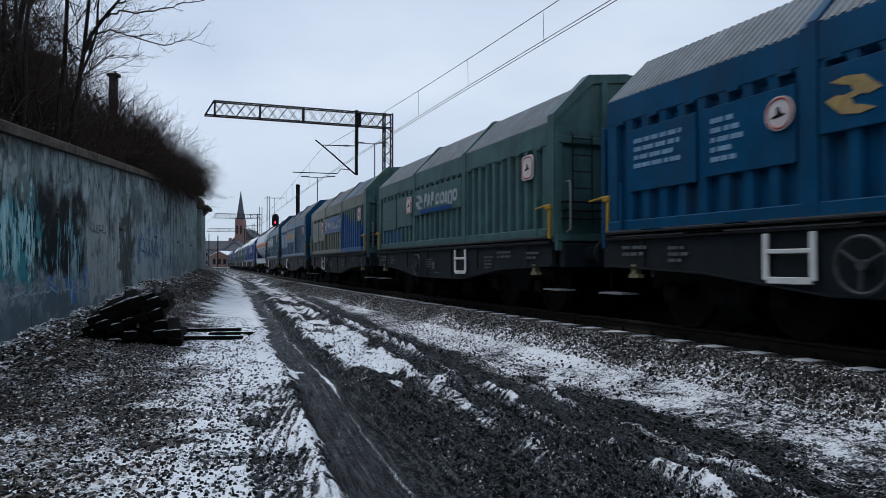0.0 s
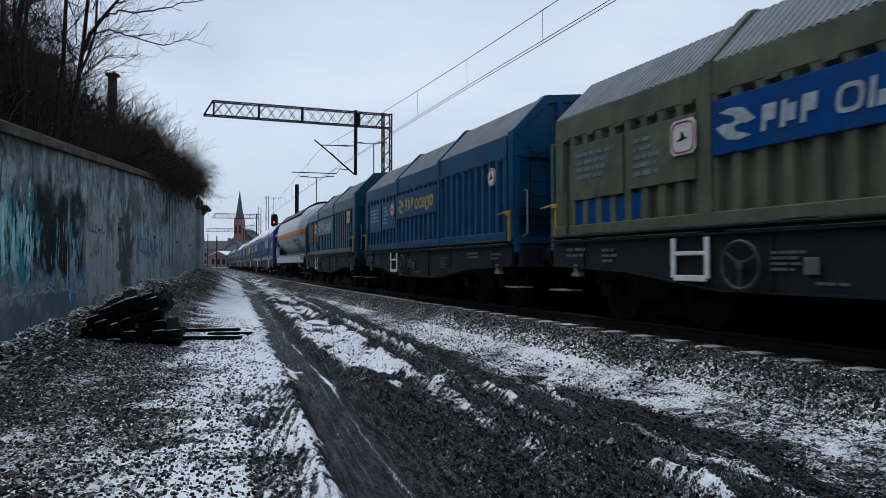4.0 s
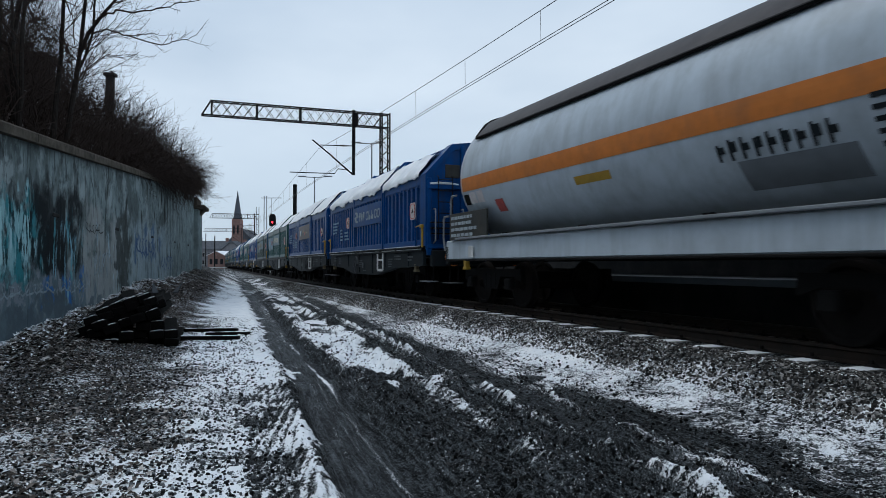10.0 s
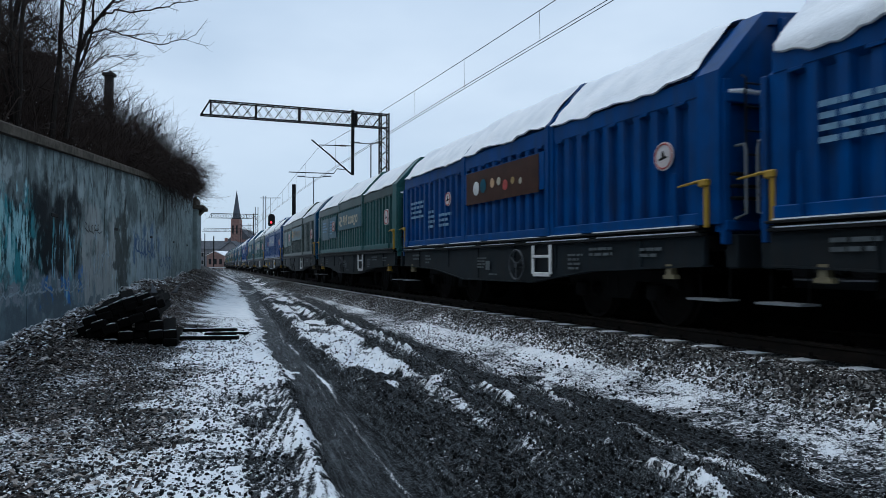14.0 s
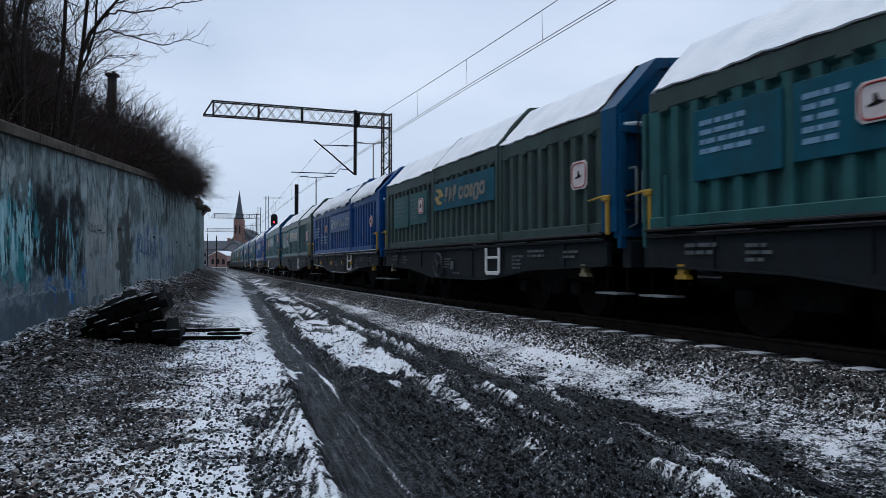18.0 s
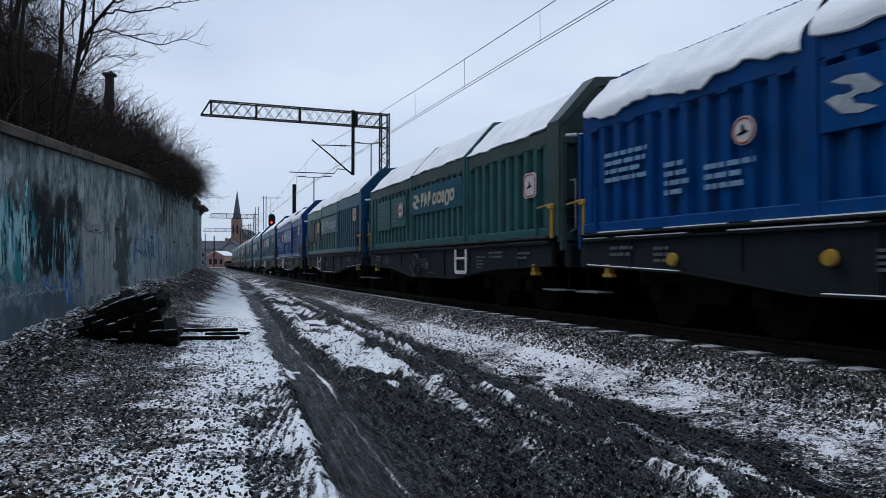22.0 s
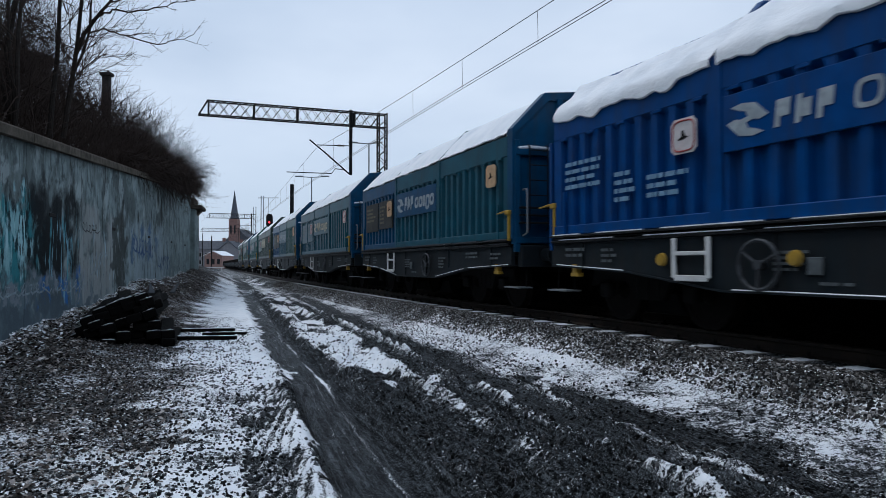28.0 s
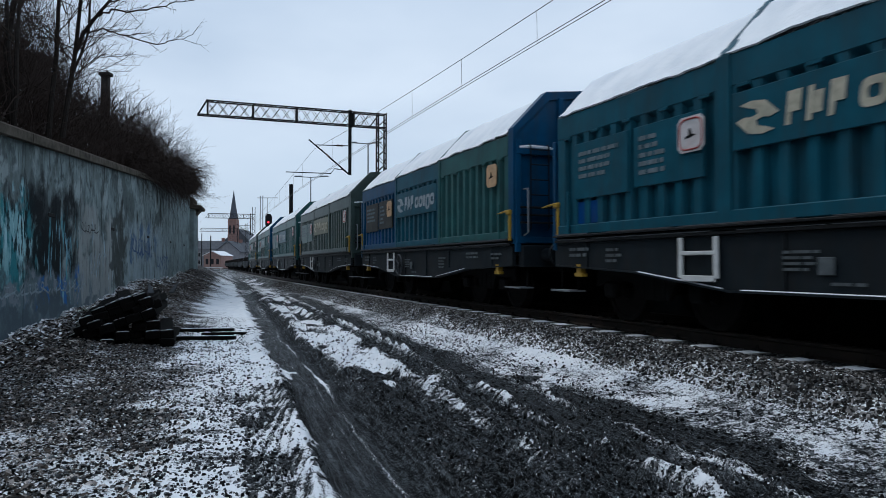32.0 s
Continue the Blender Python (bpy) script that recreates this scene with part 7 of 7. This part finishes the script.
# ---- bare trees and brush on the bank ----
def twig_tree(m, p, d, ln, r0, depth, rnd, droop=0.0, n=5):
    """A limb with its side shoots, tapering, each level thinner."""
    pts, q, v = [Vector(p)], Vector(p), Vector(d).normalized()
    seg = 7 if depth > 2 else 4 if depth else 3
    for i in range(seg):
        v = (v + Vector((rnd.uniform(-0.2, 0.2), rnd.uniform(-0.2, 0.2), rnd.uniform(-0.1, 0.17) - droop))).normalized()
        q = q + v * (ln / seg)
        pts.append(q.copy())
    m.tube(pts, r0, n if depth > 1 else 3, r0 * 0.45 if depth > 0 else r0 * 0.3, caps=False)
    if depth <= 0:
        return
    kids = {3: 8, 2: 5, 1: 4}.get(depth, 5)
    for k in range(kids):
        f = 0.25 + 0.75 * (k + rnd.uniform(0, 0.9)) / kids
        i = min(len(pts) - 2, int(f * (len(pts) - 1)))
        w = pts[i].lerp(pts[i + 1], f * (len(pts) - 1) - i) if i < len(pts) - 1 else pts[-1]
        out = (pts[i + 1] - pts[i]).normalized()
        sidev = out.cross(Vector((rnd.uniform(-1, 1), rnd.uniform(-1, 1), rnd.uniform(-1, 1)))).normalized()
        nd = (out * rnd.uniform(0.55, 1.0) + sidev * rnd.uniform(0.5, 0.95) + Vector((0, 0, 0.12 - droop))).normalized()
        twig_tree(m, w, nd, ln * rnd.uniform(0.38, 0.62), r0 * rnd.uniform(0.42, 0.57), depth - 1, rnd, droop * 1.2, n)


def bare_tree(base, stems, seed, label):
    rnd = random.Random(seed)
    t = thing("bare_tree", label, "tree", "bare trees on the bank")
    for top, r0, limbs in stems:
        b, e = Vector(base), Vector(top)
        pts = [b.lerp(e, i / 7.0) + Vector((0.06 * math.sin(i * 1.3 + seed), 0.06 * math.cos(i * 1.7), 0)) for i in range(8)]
        part("trunk", Mesh().tube(pts, r0, 8, r0 * 0.45), BARK, t, "dark upright trunk", smooth=True)
        crown = Mesh()
        for frac, d, ln, rr in limbs:
            i = min(6, int(frac * 7))
            p = pts[i].lerp(pts[i + 1], frac * 7 - i)
            twig_tree(crown, p, d, ln, rr, 3, rnd, 0.015)
        for k in range(9):
            f = 0.15 + 0.85 * k / 9
            i = min(6, int(f * 7))
            p = pts[i].lerp(pts[i + 1], f * 7 - i)
            a = rnd.uniform(0, 6.28)
            twig_tree(crown, p, (math.cos(a), math.sin(a), 0.5), rnd.uniform(0.9, 1.8), r0 * 0.28, 2, rnd)
        part("crown", crown, TWIG, t, "leafless crown of thin twigs")
    return t


def long_limb(m, pts, r0, rnd, count, size):
    """A long thin limb through a few bends, with small upturned twigs along it."""
    fine = []
    for i in range(len(pts) - 1):
        a, b = Vector(pts[i]), Vector(pts[i + 1])
        for k in range(4):
            fine.append(a.lerp(b, k / 4.0) + Vector((rnd.uniform(-0.02, 0.02), rnd.uniform(-0.06, 0.06), rnd.uniform(-0.02, 0.02))))
    fine.append(Vector(pts[-1]))
    m.tube(fine, r0, 6, r0 * 0.25, caps=False)
    for k in range(count):
        f = (0.18 + 0.82 * (k + rnd.random()) / count) * (len(fine) - 1)
        i = min(len(fine) - 2, int(f))
        p, along = fine[i].lerp(fine[i + 1], f - i), (fine[i + 1] - fine[i]).normalized()
        d = along * rnd.uniform(0.7, 1.1) + Vector((0, rnd.uniform(-0.5, 0.5), rnd.choice((0.6, 0.4, -0.5)) * rnd.uniform(0.6, 1.2)))
        twig_tree(m, p, d, size * rnd.uniform(0.5, 1.2), r0 * 0.32, 1, rnd, 0.0, 4)


rnd = random.Random(5)
t = thing("bare_tree", "tall bare tree with long drooping branches", "tree", "bare trees on the bank")
part("trunk", Mesh().tube([(-8.86, 15.4, 4.3), (-8.80, 15.4, 5.2), (-8.70, 15.4, 6.2), (-8.66, 15.4, 7.4), (-8.55, 15.4, 9.6)], 0.06, 8, 0.035), BARK, t, "dark upright trunk", smooth=True)
part("trunk", Mesh().tube([(-8.60, 15.5, 4.4), (-8.40, 15.45, 5.6), (-8.26, 15.4, 6.4), (-8.16, 15.4, 7.5), (-8.05, 15.4, 9.6)], 0.06, 8, 0.03), BARK, t, "dark upright trunk", smooth=True)
part("trunk", Mesh().tube([(-8.28, 15.4, 6.3), (-8.08, 15.38, 6.75), (-7.72, 15.35, 7.2), (-7.37, 15.3, 7.56), (-6.9, 15.3, 8.4)], 0.05, 8, 0.02), BARK, t, "forked limb", smooth=True)
crown = Mesh()
long_limb(crown, [(-7.80, 15.36, 7.12), (-7.4, 15.3, 7.26), (-6.95, 15.3, 7.22), (-6.3, 15.2, 7.30), (-5.75, 15.1, 7.38), (-4.72, 15.0, 7.50)], 0.024, rnd, 12, 0.55)
long_limb(crown, [(-8.1, 15.38, 6.75), (-7.6, 15.3, 6.82), (-7.08, 15.2, 6.64), (-6.31, 15.1, 6.42), (-5.9, 15.0, 6.45), (-5.45, 15.0, 6.60)], 0.022, rnd, 12, 0.5)
long_limb(crown, [(-7.05, 15.2, 6.64), (-6.7, 15.2, 6.70), (-6.2, 15.1, 6.62)], 0.012, rnd, 6, 0.4)
long_limb(crown, [(-7.6, 15.3, 7.3), (-7.0, 15.2, 7.65), (-6.3, 15.1, 7.7), (-5.6, 15.0, 7.9)], 0.02, rnd, 9, 0.6)
for k in range(34):
    x = rnd.uniform(-9.9, -8.0)
    twig_tree(crown, (x, 15.4 + rnd.uniform(-0.2, 0.2), rnd.uniform(5.4, 7.4)), (rnd.uniform(-1, 0.8), rnd.uniform(-0.3, 0.3), rnd.uniform(0.1, 0.9)), rnd.uniform(0.7, 1.5), 0.014, 2, rnd, 0.0, 4)
part("crown", crown, TWIG, t, "leafless crown of thin twigs")
bare_tree((-9.3, 14.6, 4.6), [((-9.05, 14.6, 9.9), 0.075, [(0.3, (-0.8, 0.1, 0.6), 2.4, 0.04), (0.5, (0.2, -0.3, 0.9), 1.8, 0.024), (0.7, (-0.7, -0.2, 0.7), 2.2, 0.035)]),
                             ((-10.1, 14.9, 9.4), 0.055, [(0.4, (-0.9, 0.1, 0.4), 2.2, 0.035), (0.6, (0.3, -0.4, 0.8), 2.2, 0.03)])], 8, "bare many-stemmed tree on the bank")
bare_tree((-10.9, 15.6, 5.2), [((-11.5, 15.4, 9.6), 0.09, [(0.3, (0.5, 0.1, 0.8), 2.4, 0.04), (0.5, (-0.6, -0.3, 0.7), 2.4, 0.04)])], 21, "slim bare tree on the bank")
bare_tree((-13.6, 24.5, 7.0), [((-13.0, 24.5, 9.6), 0.06, [(0.4, (0.7, 0.1, 0.6), 1.8, 0.03), (0.7, (-0.5, -0.3, 0.7), 1.6, 0.03)])], 31, "small bare tree on the bank")

bare_tree((-8.75, 13.9, 4.3), [((-8.5, 14.0, 9.3), 0.05, [(0.35, (-0.6, 0.1, 0.7), 2.2, 0.026), (0.5, (0.6, -0.2, 0.7), 2.2, 0.026), (0.75, (0.5, 0.2, 0.8), 1.8, 0.022)]),
                              ((-9.2, 14.3, 9.2), 0.042, [(0.4, (-0.7, 0.1, 0.6), 2.0, 0.024), (0.6, (0.5, -0.3, 0.8), 2.0, 0.024)])], 44, "slender bare tree with twin stems")
bare_tree((-8.95, 16.2, 4.9), [((-8.1, 16.2, 8.8), 0.04, [(0.4, (0.3, 0.1, 0.8), 0.8, 0.012)])], 47, "thin leaning bare sapling")


def to_world(u, v, z):
    return (WALL_A[0] + WALL_DIR[0] * u - WALL_DIR[1] * v, WALL_A[1] + WALL_DIR[1] * u + WALL_DIR[0] * v, z)


def hill_z(u, v):
    rise = 3.5 * float(step(0.3, 5.2, np.array(v))) * float(step(30.5, 17.0, np.array(u)))
    return top_at(min(u, 27.6)) - 0.08 + rise


def thicket(name, label, spots, seed, tall, out):
    """A dense bush of leafless shoots."""
    rnd = random.Random(seed)
    m = Mesh()
    for u, v in spots:
        p = to_world(u, v, hill_z(u, v) - 0.1)
        h = tall * rnd.uniform(0.45, 1.1)
        d = Vector((WALL_DIR[1] * out * rnd.uniform(-0.2, 1.0) + rnd.uniform(-0.35, 0.35), -WALL_DIR[0] * out * rnd.uniform(-0.2, 1.0) + rnd.uniform(-0.35, 0.35), rnd.uniform(0.6, 1.1)))
        twig_tree(m, p, d, h, 0.019, 2, rnd, 0.02, 3)
    t = thing("bush", label, "bush", "bushes on the bank")
    part("shoot_mass", m, TWIG, t, kind="stuff")
    return t


r = random.Random(77)
for k in range(11):
    u0 = 5.5 + 2.1 * k
    spots = [(u0 + r.uniform(-1.4, 1.4), 0.45 + 3.2 * r.random() ** 1.5) for _ in range(110 if k > 3 else 46)]
    thicket("bush", "dense leafless brown bush hanging over the wall", spots, 100 + k, (0.8, 1.0, 1.3, 1.7, 2.0, 2.2, 2.3, 2.2, 2.1, 1.9, 1.6)[k], 0.3 if k < 8 else 0.2)
for k in range(6):
    u0 = -3.0 + 1.9 * k
    spots = [(u0 + r.uniform(-1.2, 1.2), 0.5 + 4.5 * r.random()) for _ in range(70)]
    thicket("bush", "tangle of dry brown shoots on the bank", spots, 140 + k, 1.7, 0.1)
for k in range(8):
    u0 = 1.0 + 3.4 * k
    spots = [(u0 + r.uniform(-2, 2), 4.0 + 7 * r.random()) for _ in range(58)]
    thicket("bush", "bare brown scrub further up the bank", spots, 170 + k, 2.3, 0.0)
for k, (u0, v0, tall) in enumerate(((6.0, 2.2, 2.6), (8.5, 3.0, 2.8), (11.0, 3.6, 2.8), (13.5, 4.2, 2.6), (16.0, 4.6, 2.4), (18.5, 4.6, 2.0))):
    spots = [(u0 + r.uniform(-1.8, 1.8), v0 + r.uniform(-1.2, 1.4)) for _ in range(20 if k < 3 else 40)]
    thicket("bush", "tall bare scrub in front of the old house", spots, 300 + k, tall, 0.0)
for k in range(5):
    u0 = 0.0 + 1.7 * k
    spots = [(u0 + r.uniform(-1.4, 1.4), 1.6 + 5.0 * r.random()) for _ in range(20)]
    thicket("bush", "thin upright bare saplings on the bank", spots, 240 + k, 4.2, 0.0)
for k in range(7):
    u0 = 12.5 + 2.2 * k
    spots = [(u0 + r.uniform(-1.4, 1.4), -0.15 + 0.6 * r.random()) for _ in range(80)]
    rnd = random.Random(210 + k)
    m = Mesh()
    for u, v in spots:
        p = to_world(u, v, hill_z(u, v) + rnd.uniform(0.2, 0.9))
        d = Vector((WALL_DIR[1] + rnd.uniform(-0.6, 0.6), -WALL_DIR[0] + rnd.uniform(-0.9, 0.9), rnd.uniform(-0.7, 0.6)))
        twig_tree(m, p, d, rnd.uniform(0.6, 1.4) * (0.5, 0.9, 1.2, 1.3, 1.15, 0.8, 0.4)[k], 0.013, 2, rnd, 0.07, 3)
    t = thing("hanging_bush", "brown twigs hanging down over the wall", "bush", "bushes on the bank")
    part("shoot_mass", m, TWIG, t, kind="stuff")
for u, v, ln in ((9.0, 1.6, 2.2), (11.0, 2.2, 2.6), (13.2, 2.0, 2.0), (10.0, 3.0, 2.4), (12.0, 3.5, 3.0), (7.6, 1.0, 1.4)):
    t = thing("fallen_branch", "snow-dusted fallen branch on the bank", "branch", "fallen branches")
    a, b = to_world(u, v, hill_z(u, v) + 0.18), to_world(u + ln, v + 0.2, hill_z(u + ln, v + 0.2) + 0.15)
    part("limb", Mesh().tube([a, ((a[0] + b[0]) / 2, (a[1] + b[1]) / 2, (a[2] + b[2]) / 2 + 0.05), b], 0.05, 6, 0.03), BARK, t)
    part("snow_cap", Mesh().tube([(p[0], p[1], p[2] + 0.045) for p in (a, ((a[0] + b[0]) / 2, (a[1] + b[1]) / 2, (a[2] + b[2]) / 2 + 0.05), b)], 0.028, 5), SNOW, t)

def bank_pieces(name, label, category, mat, count, sizes, seed, u0, u1):
    """Leaves or scraps of snow lying on the bank, as one sheet of stuff."""
    rnd = random.Random(seed)
    m = Mesh()
    for _ in range(count):
        u, v = rnd.uniform(u0, u1), 0.55 + 5.5 * rnd.random() ** 1.5
        h = hill_z(u, v) + 0.45 * noise.noise((u * 0.35, v * 0.35, 2.0)) * min(1.0, v / 2.0) + 0.18 * noise.noise((u * 1.3, v * 1.3, 5.0)) * min(1.0, v)
        k, a, t = rnd.uniform(*sizes), rnd.uniform(0, 6.28), rnd.uniform(-0.6, 0.9)
        c, q = math.cos(a), math.sin(a)
        pts = [(-k, 0, 0.0), (-0.2 * k, -0.6 * k, 0.3 * k), (k, 0, 0.1 * k), (0.1 * k, 0.6 * k, 0.4 * k)]
        m.add([to_world(u + x * c - y * q, v + x * q + y * c, h + 0.05 + z + t * x) for x, y, z in pts], [(0, 1, 2), (0, 2, 3)])
    me = bpy.data.meshes.new(name)
    me.from_pydata(m.v, [], m.f)
    me.materials.append(mat)
    tagged(new(name, me), label, category, kind="stuff")


bank_pieces("bank_leaves", "dead brown leaves lying thick on the bank", "leaves", BANK_LITTER, 9000, (0.04, 0.11), 61, -4.0, 20.0)
bank_pieces("bank_snow", "scraps of snow caught between the shoots on the bank", "snow", SNOW, 420, (0.04, 0.12), 62, 1.0, 14.0)

# ---- houses behind the trees ----
h = thing("house", "dark old house with a flat roof behind the trees", "house")
part("wall", Mesh().box(-42.0, -18.2, 31.0, 31.8, 4.0, 10.9, 0.02), OLD_WALL, h)
part("roof", Mesh().box(-42.1, -18.1, 30.9, 31.9, 10.904, 11.2, 0.04), OLD_WALL, h)
for x in (-26.5, -23.0, -20.4):
    win = part("window", Mesh().box(x - 0.5, x + 0.5, 30.94, 31.02, 7.8, 9.2, 0.01), OLD_WALL, h)
    part("pane", Mesh().box(x - 0.42, x + 0.42, 30.92, 30.94, 7.88, 9.12), WINDOW_DARK, win)
c = thing("chimney_house", "low house with a tall dark brick chimney", "house")
part("wall", Mesh().box(-20.0, -15.0, 30.2, 35.0, 4.5, 6.6), OLD_WALL, c)
part("roof", Mesh().prism([(30.0, 6.604), (35.2, 6.604), (32.6, 7.7)], "x", -20.2, -14.8), SLATE, c)
ch = part("chimney", Mesh().box(-15.12, -14.80, 30.3, 30.55, 6.0, 9.95, 0.02), OLD_WALL, c, "dark brick chimney stack")
part("chimney_cap", Mesh().box(-15.22, -14.70, 30.25, 30.6, 9.954, 10.1, 0.02), OLD_WALL, ch)
part("chimney_pot", Mesh().lathe([(0.06, 0), (0.06, 0.12)], "z", (-14.9, 30.42, 10.09), 8), NEAR_BLACK, ch)

# ---- along the line in the distance ----
def pole(name, label, x, y, z0, z1, r0, mat, category="pole", group=""):
    t = thing(name, label, category, group)
    part("shaft", Mesh().tube([(x, y, z0), (x, y, z1)], r0, 8, r0 * 0.8), mat, t)
    return t


t = thing("signal", "black railway signal head showing red", "signal")
part("post", Mesh().tube([(-17.55, 70.2, 0.3), (-17.55, 70.2, 5.6)], 0.08, 8), LATTICE, t)
hd = part("signal_head", Mesh().prism([(-0.27, 5.45), (0.27, 5.45), (0.33, 5.65), (0.33, 6.45), (0.18, 6.7), (-0.18, 6.7), (-0.33, 6.45), (-0.33, 5.65)], "y", 69.9, 70.1), LATTICE, t, "rounded black backplate")
for v in hd.data.vertices:
    v.co.x += -17.55
part("red_light", Mesh().lathe([(0.10, 0.0), (0.085, -0.04), (0.0, -0.05)], "y", (-17.55, 69.9, 5.85), 14), RED_LAMP, t, "glowing red light")
part("lamp_hood", Mesh().tube([(-17.72, 69.8, 5.95), (-17.55, 69.72, 6.05), (-17.38, 69.8, 5.95)], 0.03, 5), LATTICE, t)
t = thing("concrete_mast", "thick black mast beside the track", "mast")
part("shaft", Mesh().box(-14.55, -14.22, 65.85, 66.15, 0.2, 9.3, 0.03), LATTICE, t)
for x, y, z, arms in ((-11.35, 60.0, 9.25, (-1.1, 1.2)), (-5.25, 50.0, 10.45, (-1.15, 0.65))):
    t = thing("street_lamp", "slim grey lamp post with a flat cross arm", "street lamp", "lamp posts on the platform")
    part("post", Mesh().tube([(x, y, 0.5), (x, y, z)], 0.07, 8, 0.05), LAMP_GREY, t)
    part("arm", Mesh().tube([(x + arms[0], y, z + 0.02), (x, y, z - 0.05), (x + arms[1], y, z + 0.02)], 0.035, 6), LAMP_GREY, t)
    for a in arms:
        part("lamp_head", Mesh().box(x + a - 0.35, x + a + 0.35, y - 0.12, y + 0.12, z, z + 0.1, 0.03), LAMP_GREY, t, "flat grey lamp head")
t = thing("pole_portal", "thin pale portal of two poles with a cross arm", "pole")
for x in (-21.05, -20.75):
    part("shaft", Mesh().tube([(x, 80, 0.3), (x, 80, 9.6)], 0.05, 6), LAMP_GREY, t)
part("arm", Mesh().tube([(-21.4, 80, 9.35), (-19.0, 80, 9.35)], 0.04, 6), LAMP_GREY, t)
part("drop_bar", Mesh().tube([(-20.2, 80, 9.35), (-20.2, 80, 4.0)], 0.025, 5), LAMP_GREY, t)
for x, y, z in ((-61.0, 175, 9.5), (-66.5, 178, 10.0), (-69.5, 176, 9.2), (-57.0, 170, 8.2), (-43.6, 130, 7.0)):
    pole("telegraph_pole", "thin dark pole by the line", x, y, 0.3, z, 0.13, LATTICE, group="poles by the line")

ch = thing("church", "red brick church with a tall slate spire", "church")
cx, cy = -126.9, 420.0
tower = part("tower", Mesh().box(cx - 2.5, cx + 2.5, cy - 3.2, cy + 3.2, 0, 29.5), BRICK, ch, "red brick tower")
part("spire", Mesh().lathe([(3.0, 29.5), (2.5, 31.0), (0.08, 47.2)], "z", (cx, cy, 0), 8), SPIRE_SLATE, ch, "steep grey-blue slate spire")
part("nave", Mesh().box(cx - 8, cx + 10, cy + 3.3, cy + 30, 0, 15), BRICK, ch)
part("nave_roof", Mesh().prism([(cx - 8.4, 15.0), (cx + 10.4, 15.0), (cx + 1, 24)], "y", cy + 3.3, cy + 30.3), SLATE, ch)
for sx in (-1.2, 1.2):
    part("belfry_opening", Mesh().box(cx + sx - 0.5, cx + sx + 0.5, cy - 3.26, cy - 3.2, 20.5, 25.5), WINDOW_DARK, tower)
for k, (x0, x1, z1, ridge) in enumerate(((-112, -93, 8.2, 12.2), (-93, -78.5, 8.2, 11.6), (-78.5, -62, 7.6, 10.8))):
    b = thing("terrace_house", "grey terraced building with a slate roof", "house", "buildings beyond the line")
    y = 300 + 3 * k
    part("wall", Mesh().box(x0, x1, y, y + 12, 0, z1), (GREY_WALL, PALE_WALL, GREY_WALL)[k], b)
    part("roof", Mesh().prism([(y - 0.5, z1 + 0.004), (y + 12.5, z1 + 0.004), (y + 6, ridge)], "x", x0 - 0.3, x1 + 0.3), SLATE, b, "dark slate roof")
    n = int((x1 - x0) / 2.6)
    for i in range(n):
        for z in (1.6, 4.9):
            x = x0 + 1.3 + 2.6 * i
            w = part("window", (("farwin",), lambda: Mesh().box(-0.6, 0.6, -0.08, 0.0, 0, 1.9)), PALE_WALL, b, at=pose(x, y, z))
            part("pane", (("farpane",), lambda: Mesh().box(-0.48, 0.48, -0.10, -0.082, 0.1, 1.8)), WINDOW_DARK, w)
    for x in (x0 + 3, x1 - 4):
        part("chimney", Mesh().box(x - 0.6, x + 0.6, y + 5.4, y + 6.6, ridge - 1.2, ridge + 1.3), BRICK, b)
g = thing("gabled_house", "pale house with a steep pointed gable", "house")
part("wall", Mesh().prism([(-93.5, 0), (-83.5, 0), (-83.5, 7.0), (-88.5, 11.0), (-93.5, 7.0)], "y", 285, 299), GREY_WALL, g)
for sx in (-1, 1):
    part("roof", Mesh().prism([(-88.5, 11.05), (-88.5 + sx * 5.6, 6.5), (-88.5 + sx * 5.6, 6.9), (-88.5, 11.5)], "y", 284.6, 299.4), SLATE, g)
b = thing("brick_house", "low red brick house with a snowy roof", "house")
part("wall", Mesh().box(-62.2, -57.6, 180, 190, 0, 3.9), PINK_WALL, b)
part("roof", Mesh().prism([(-62.5, 3.9), (-57.3, 3.9), (-59.9, 5.2)], "y", 179.6, 190.4), SNOW, b, "snow-covered roof")
part("gable", Mesh().prism([(-62.2, 3.9), (-57.6, 3.9), (-59.9, 5.0)], "y", 179.5, 179.55), PINK_WALL, b)
for x in (-61.3, -59.9, -58.5):
    part("window", Mesh().box(x - 0.35, x + 0.35, 179.9, 179.98, 1.6, 3.0), WINDOW_DARK, b)
t = thing("barrier", "white barrier across the far road", "barrier")
part("beam", Mesh().box(-42.6, -37.5, 118, 118.1, 0.95, 1.1), WHITE_PAINT, t)
for x in (-42.3, -40.0, -37.8):
    part("leg", Mesh().box(x - 0.06, x + 0.06, 118, 118.1, 0.3, 0.95), WHITE_PAINT, t)
# dim tree line that closes the horizon
far = Mesh()
rr = random.Random(9)
for i in range(420):
    a = -1.2 + 2.6 * i / 420
    d = rr.uniform(700, 900)
    x, y, hgt = d * math.sin(a), d * math.cos(a), rr.uniform(7, 13)
    far.add([(x - 6, y, 0), (x + 6, y, 0), (x + rr.uniform(2, 5), y, hgt * 0.7), (x + rr.uniform(-2, 2), y + 3, hgt), (x - rr.uniform(2, 5), y, hgt * 0.75)], [(0, 1, 2, 3, 4)])
me = bpy.data.meshes.new("far_wood")
me.from_pydata(far.v, [], far.f)
me.materials.append(material("far_wood", (0.06, 0.062, 0.068), 0.9))
tagged(new("far_wood", me), "far dull belt of bare woods", "wood", kind="stuff")

motions()
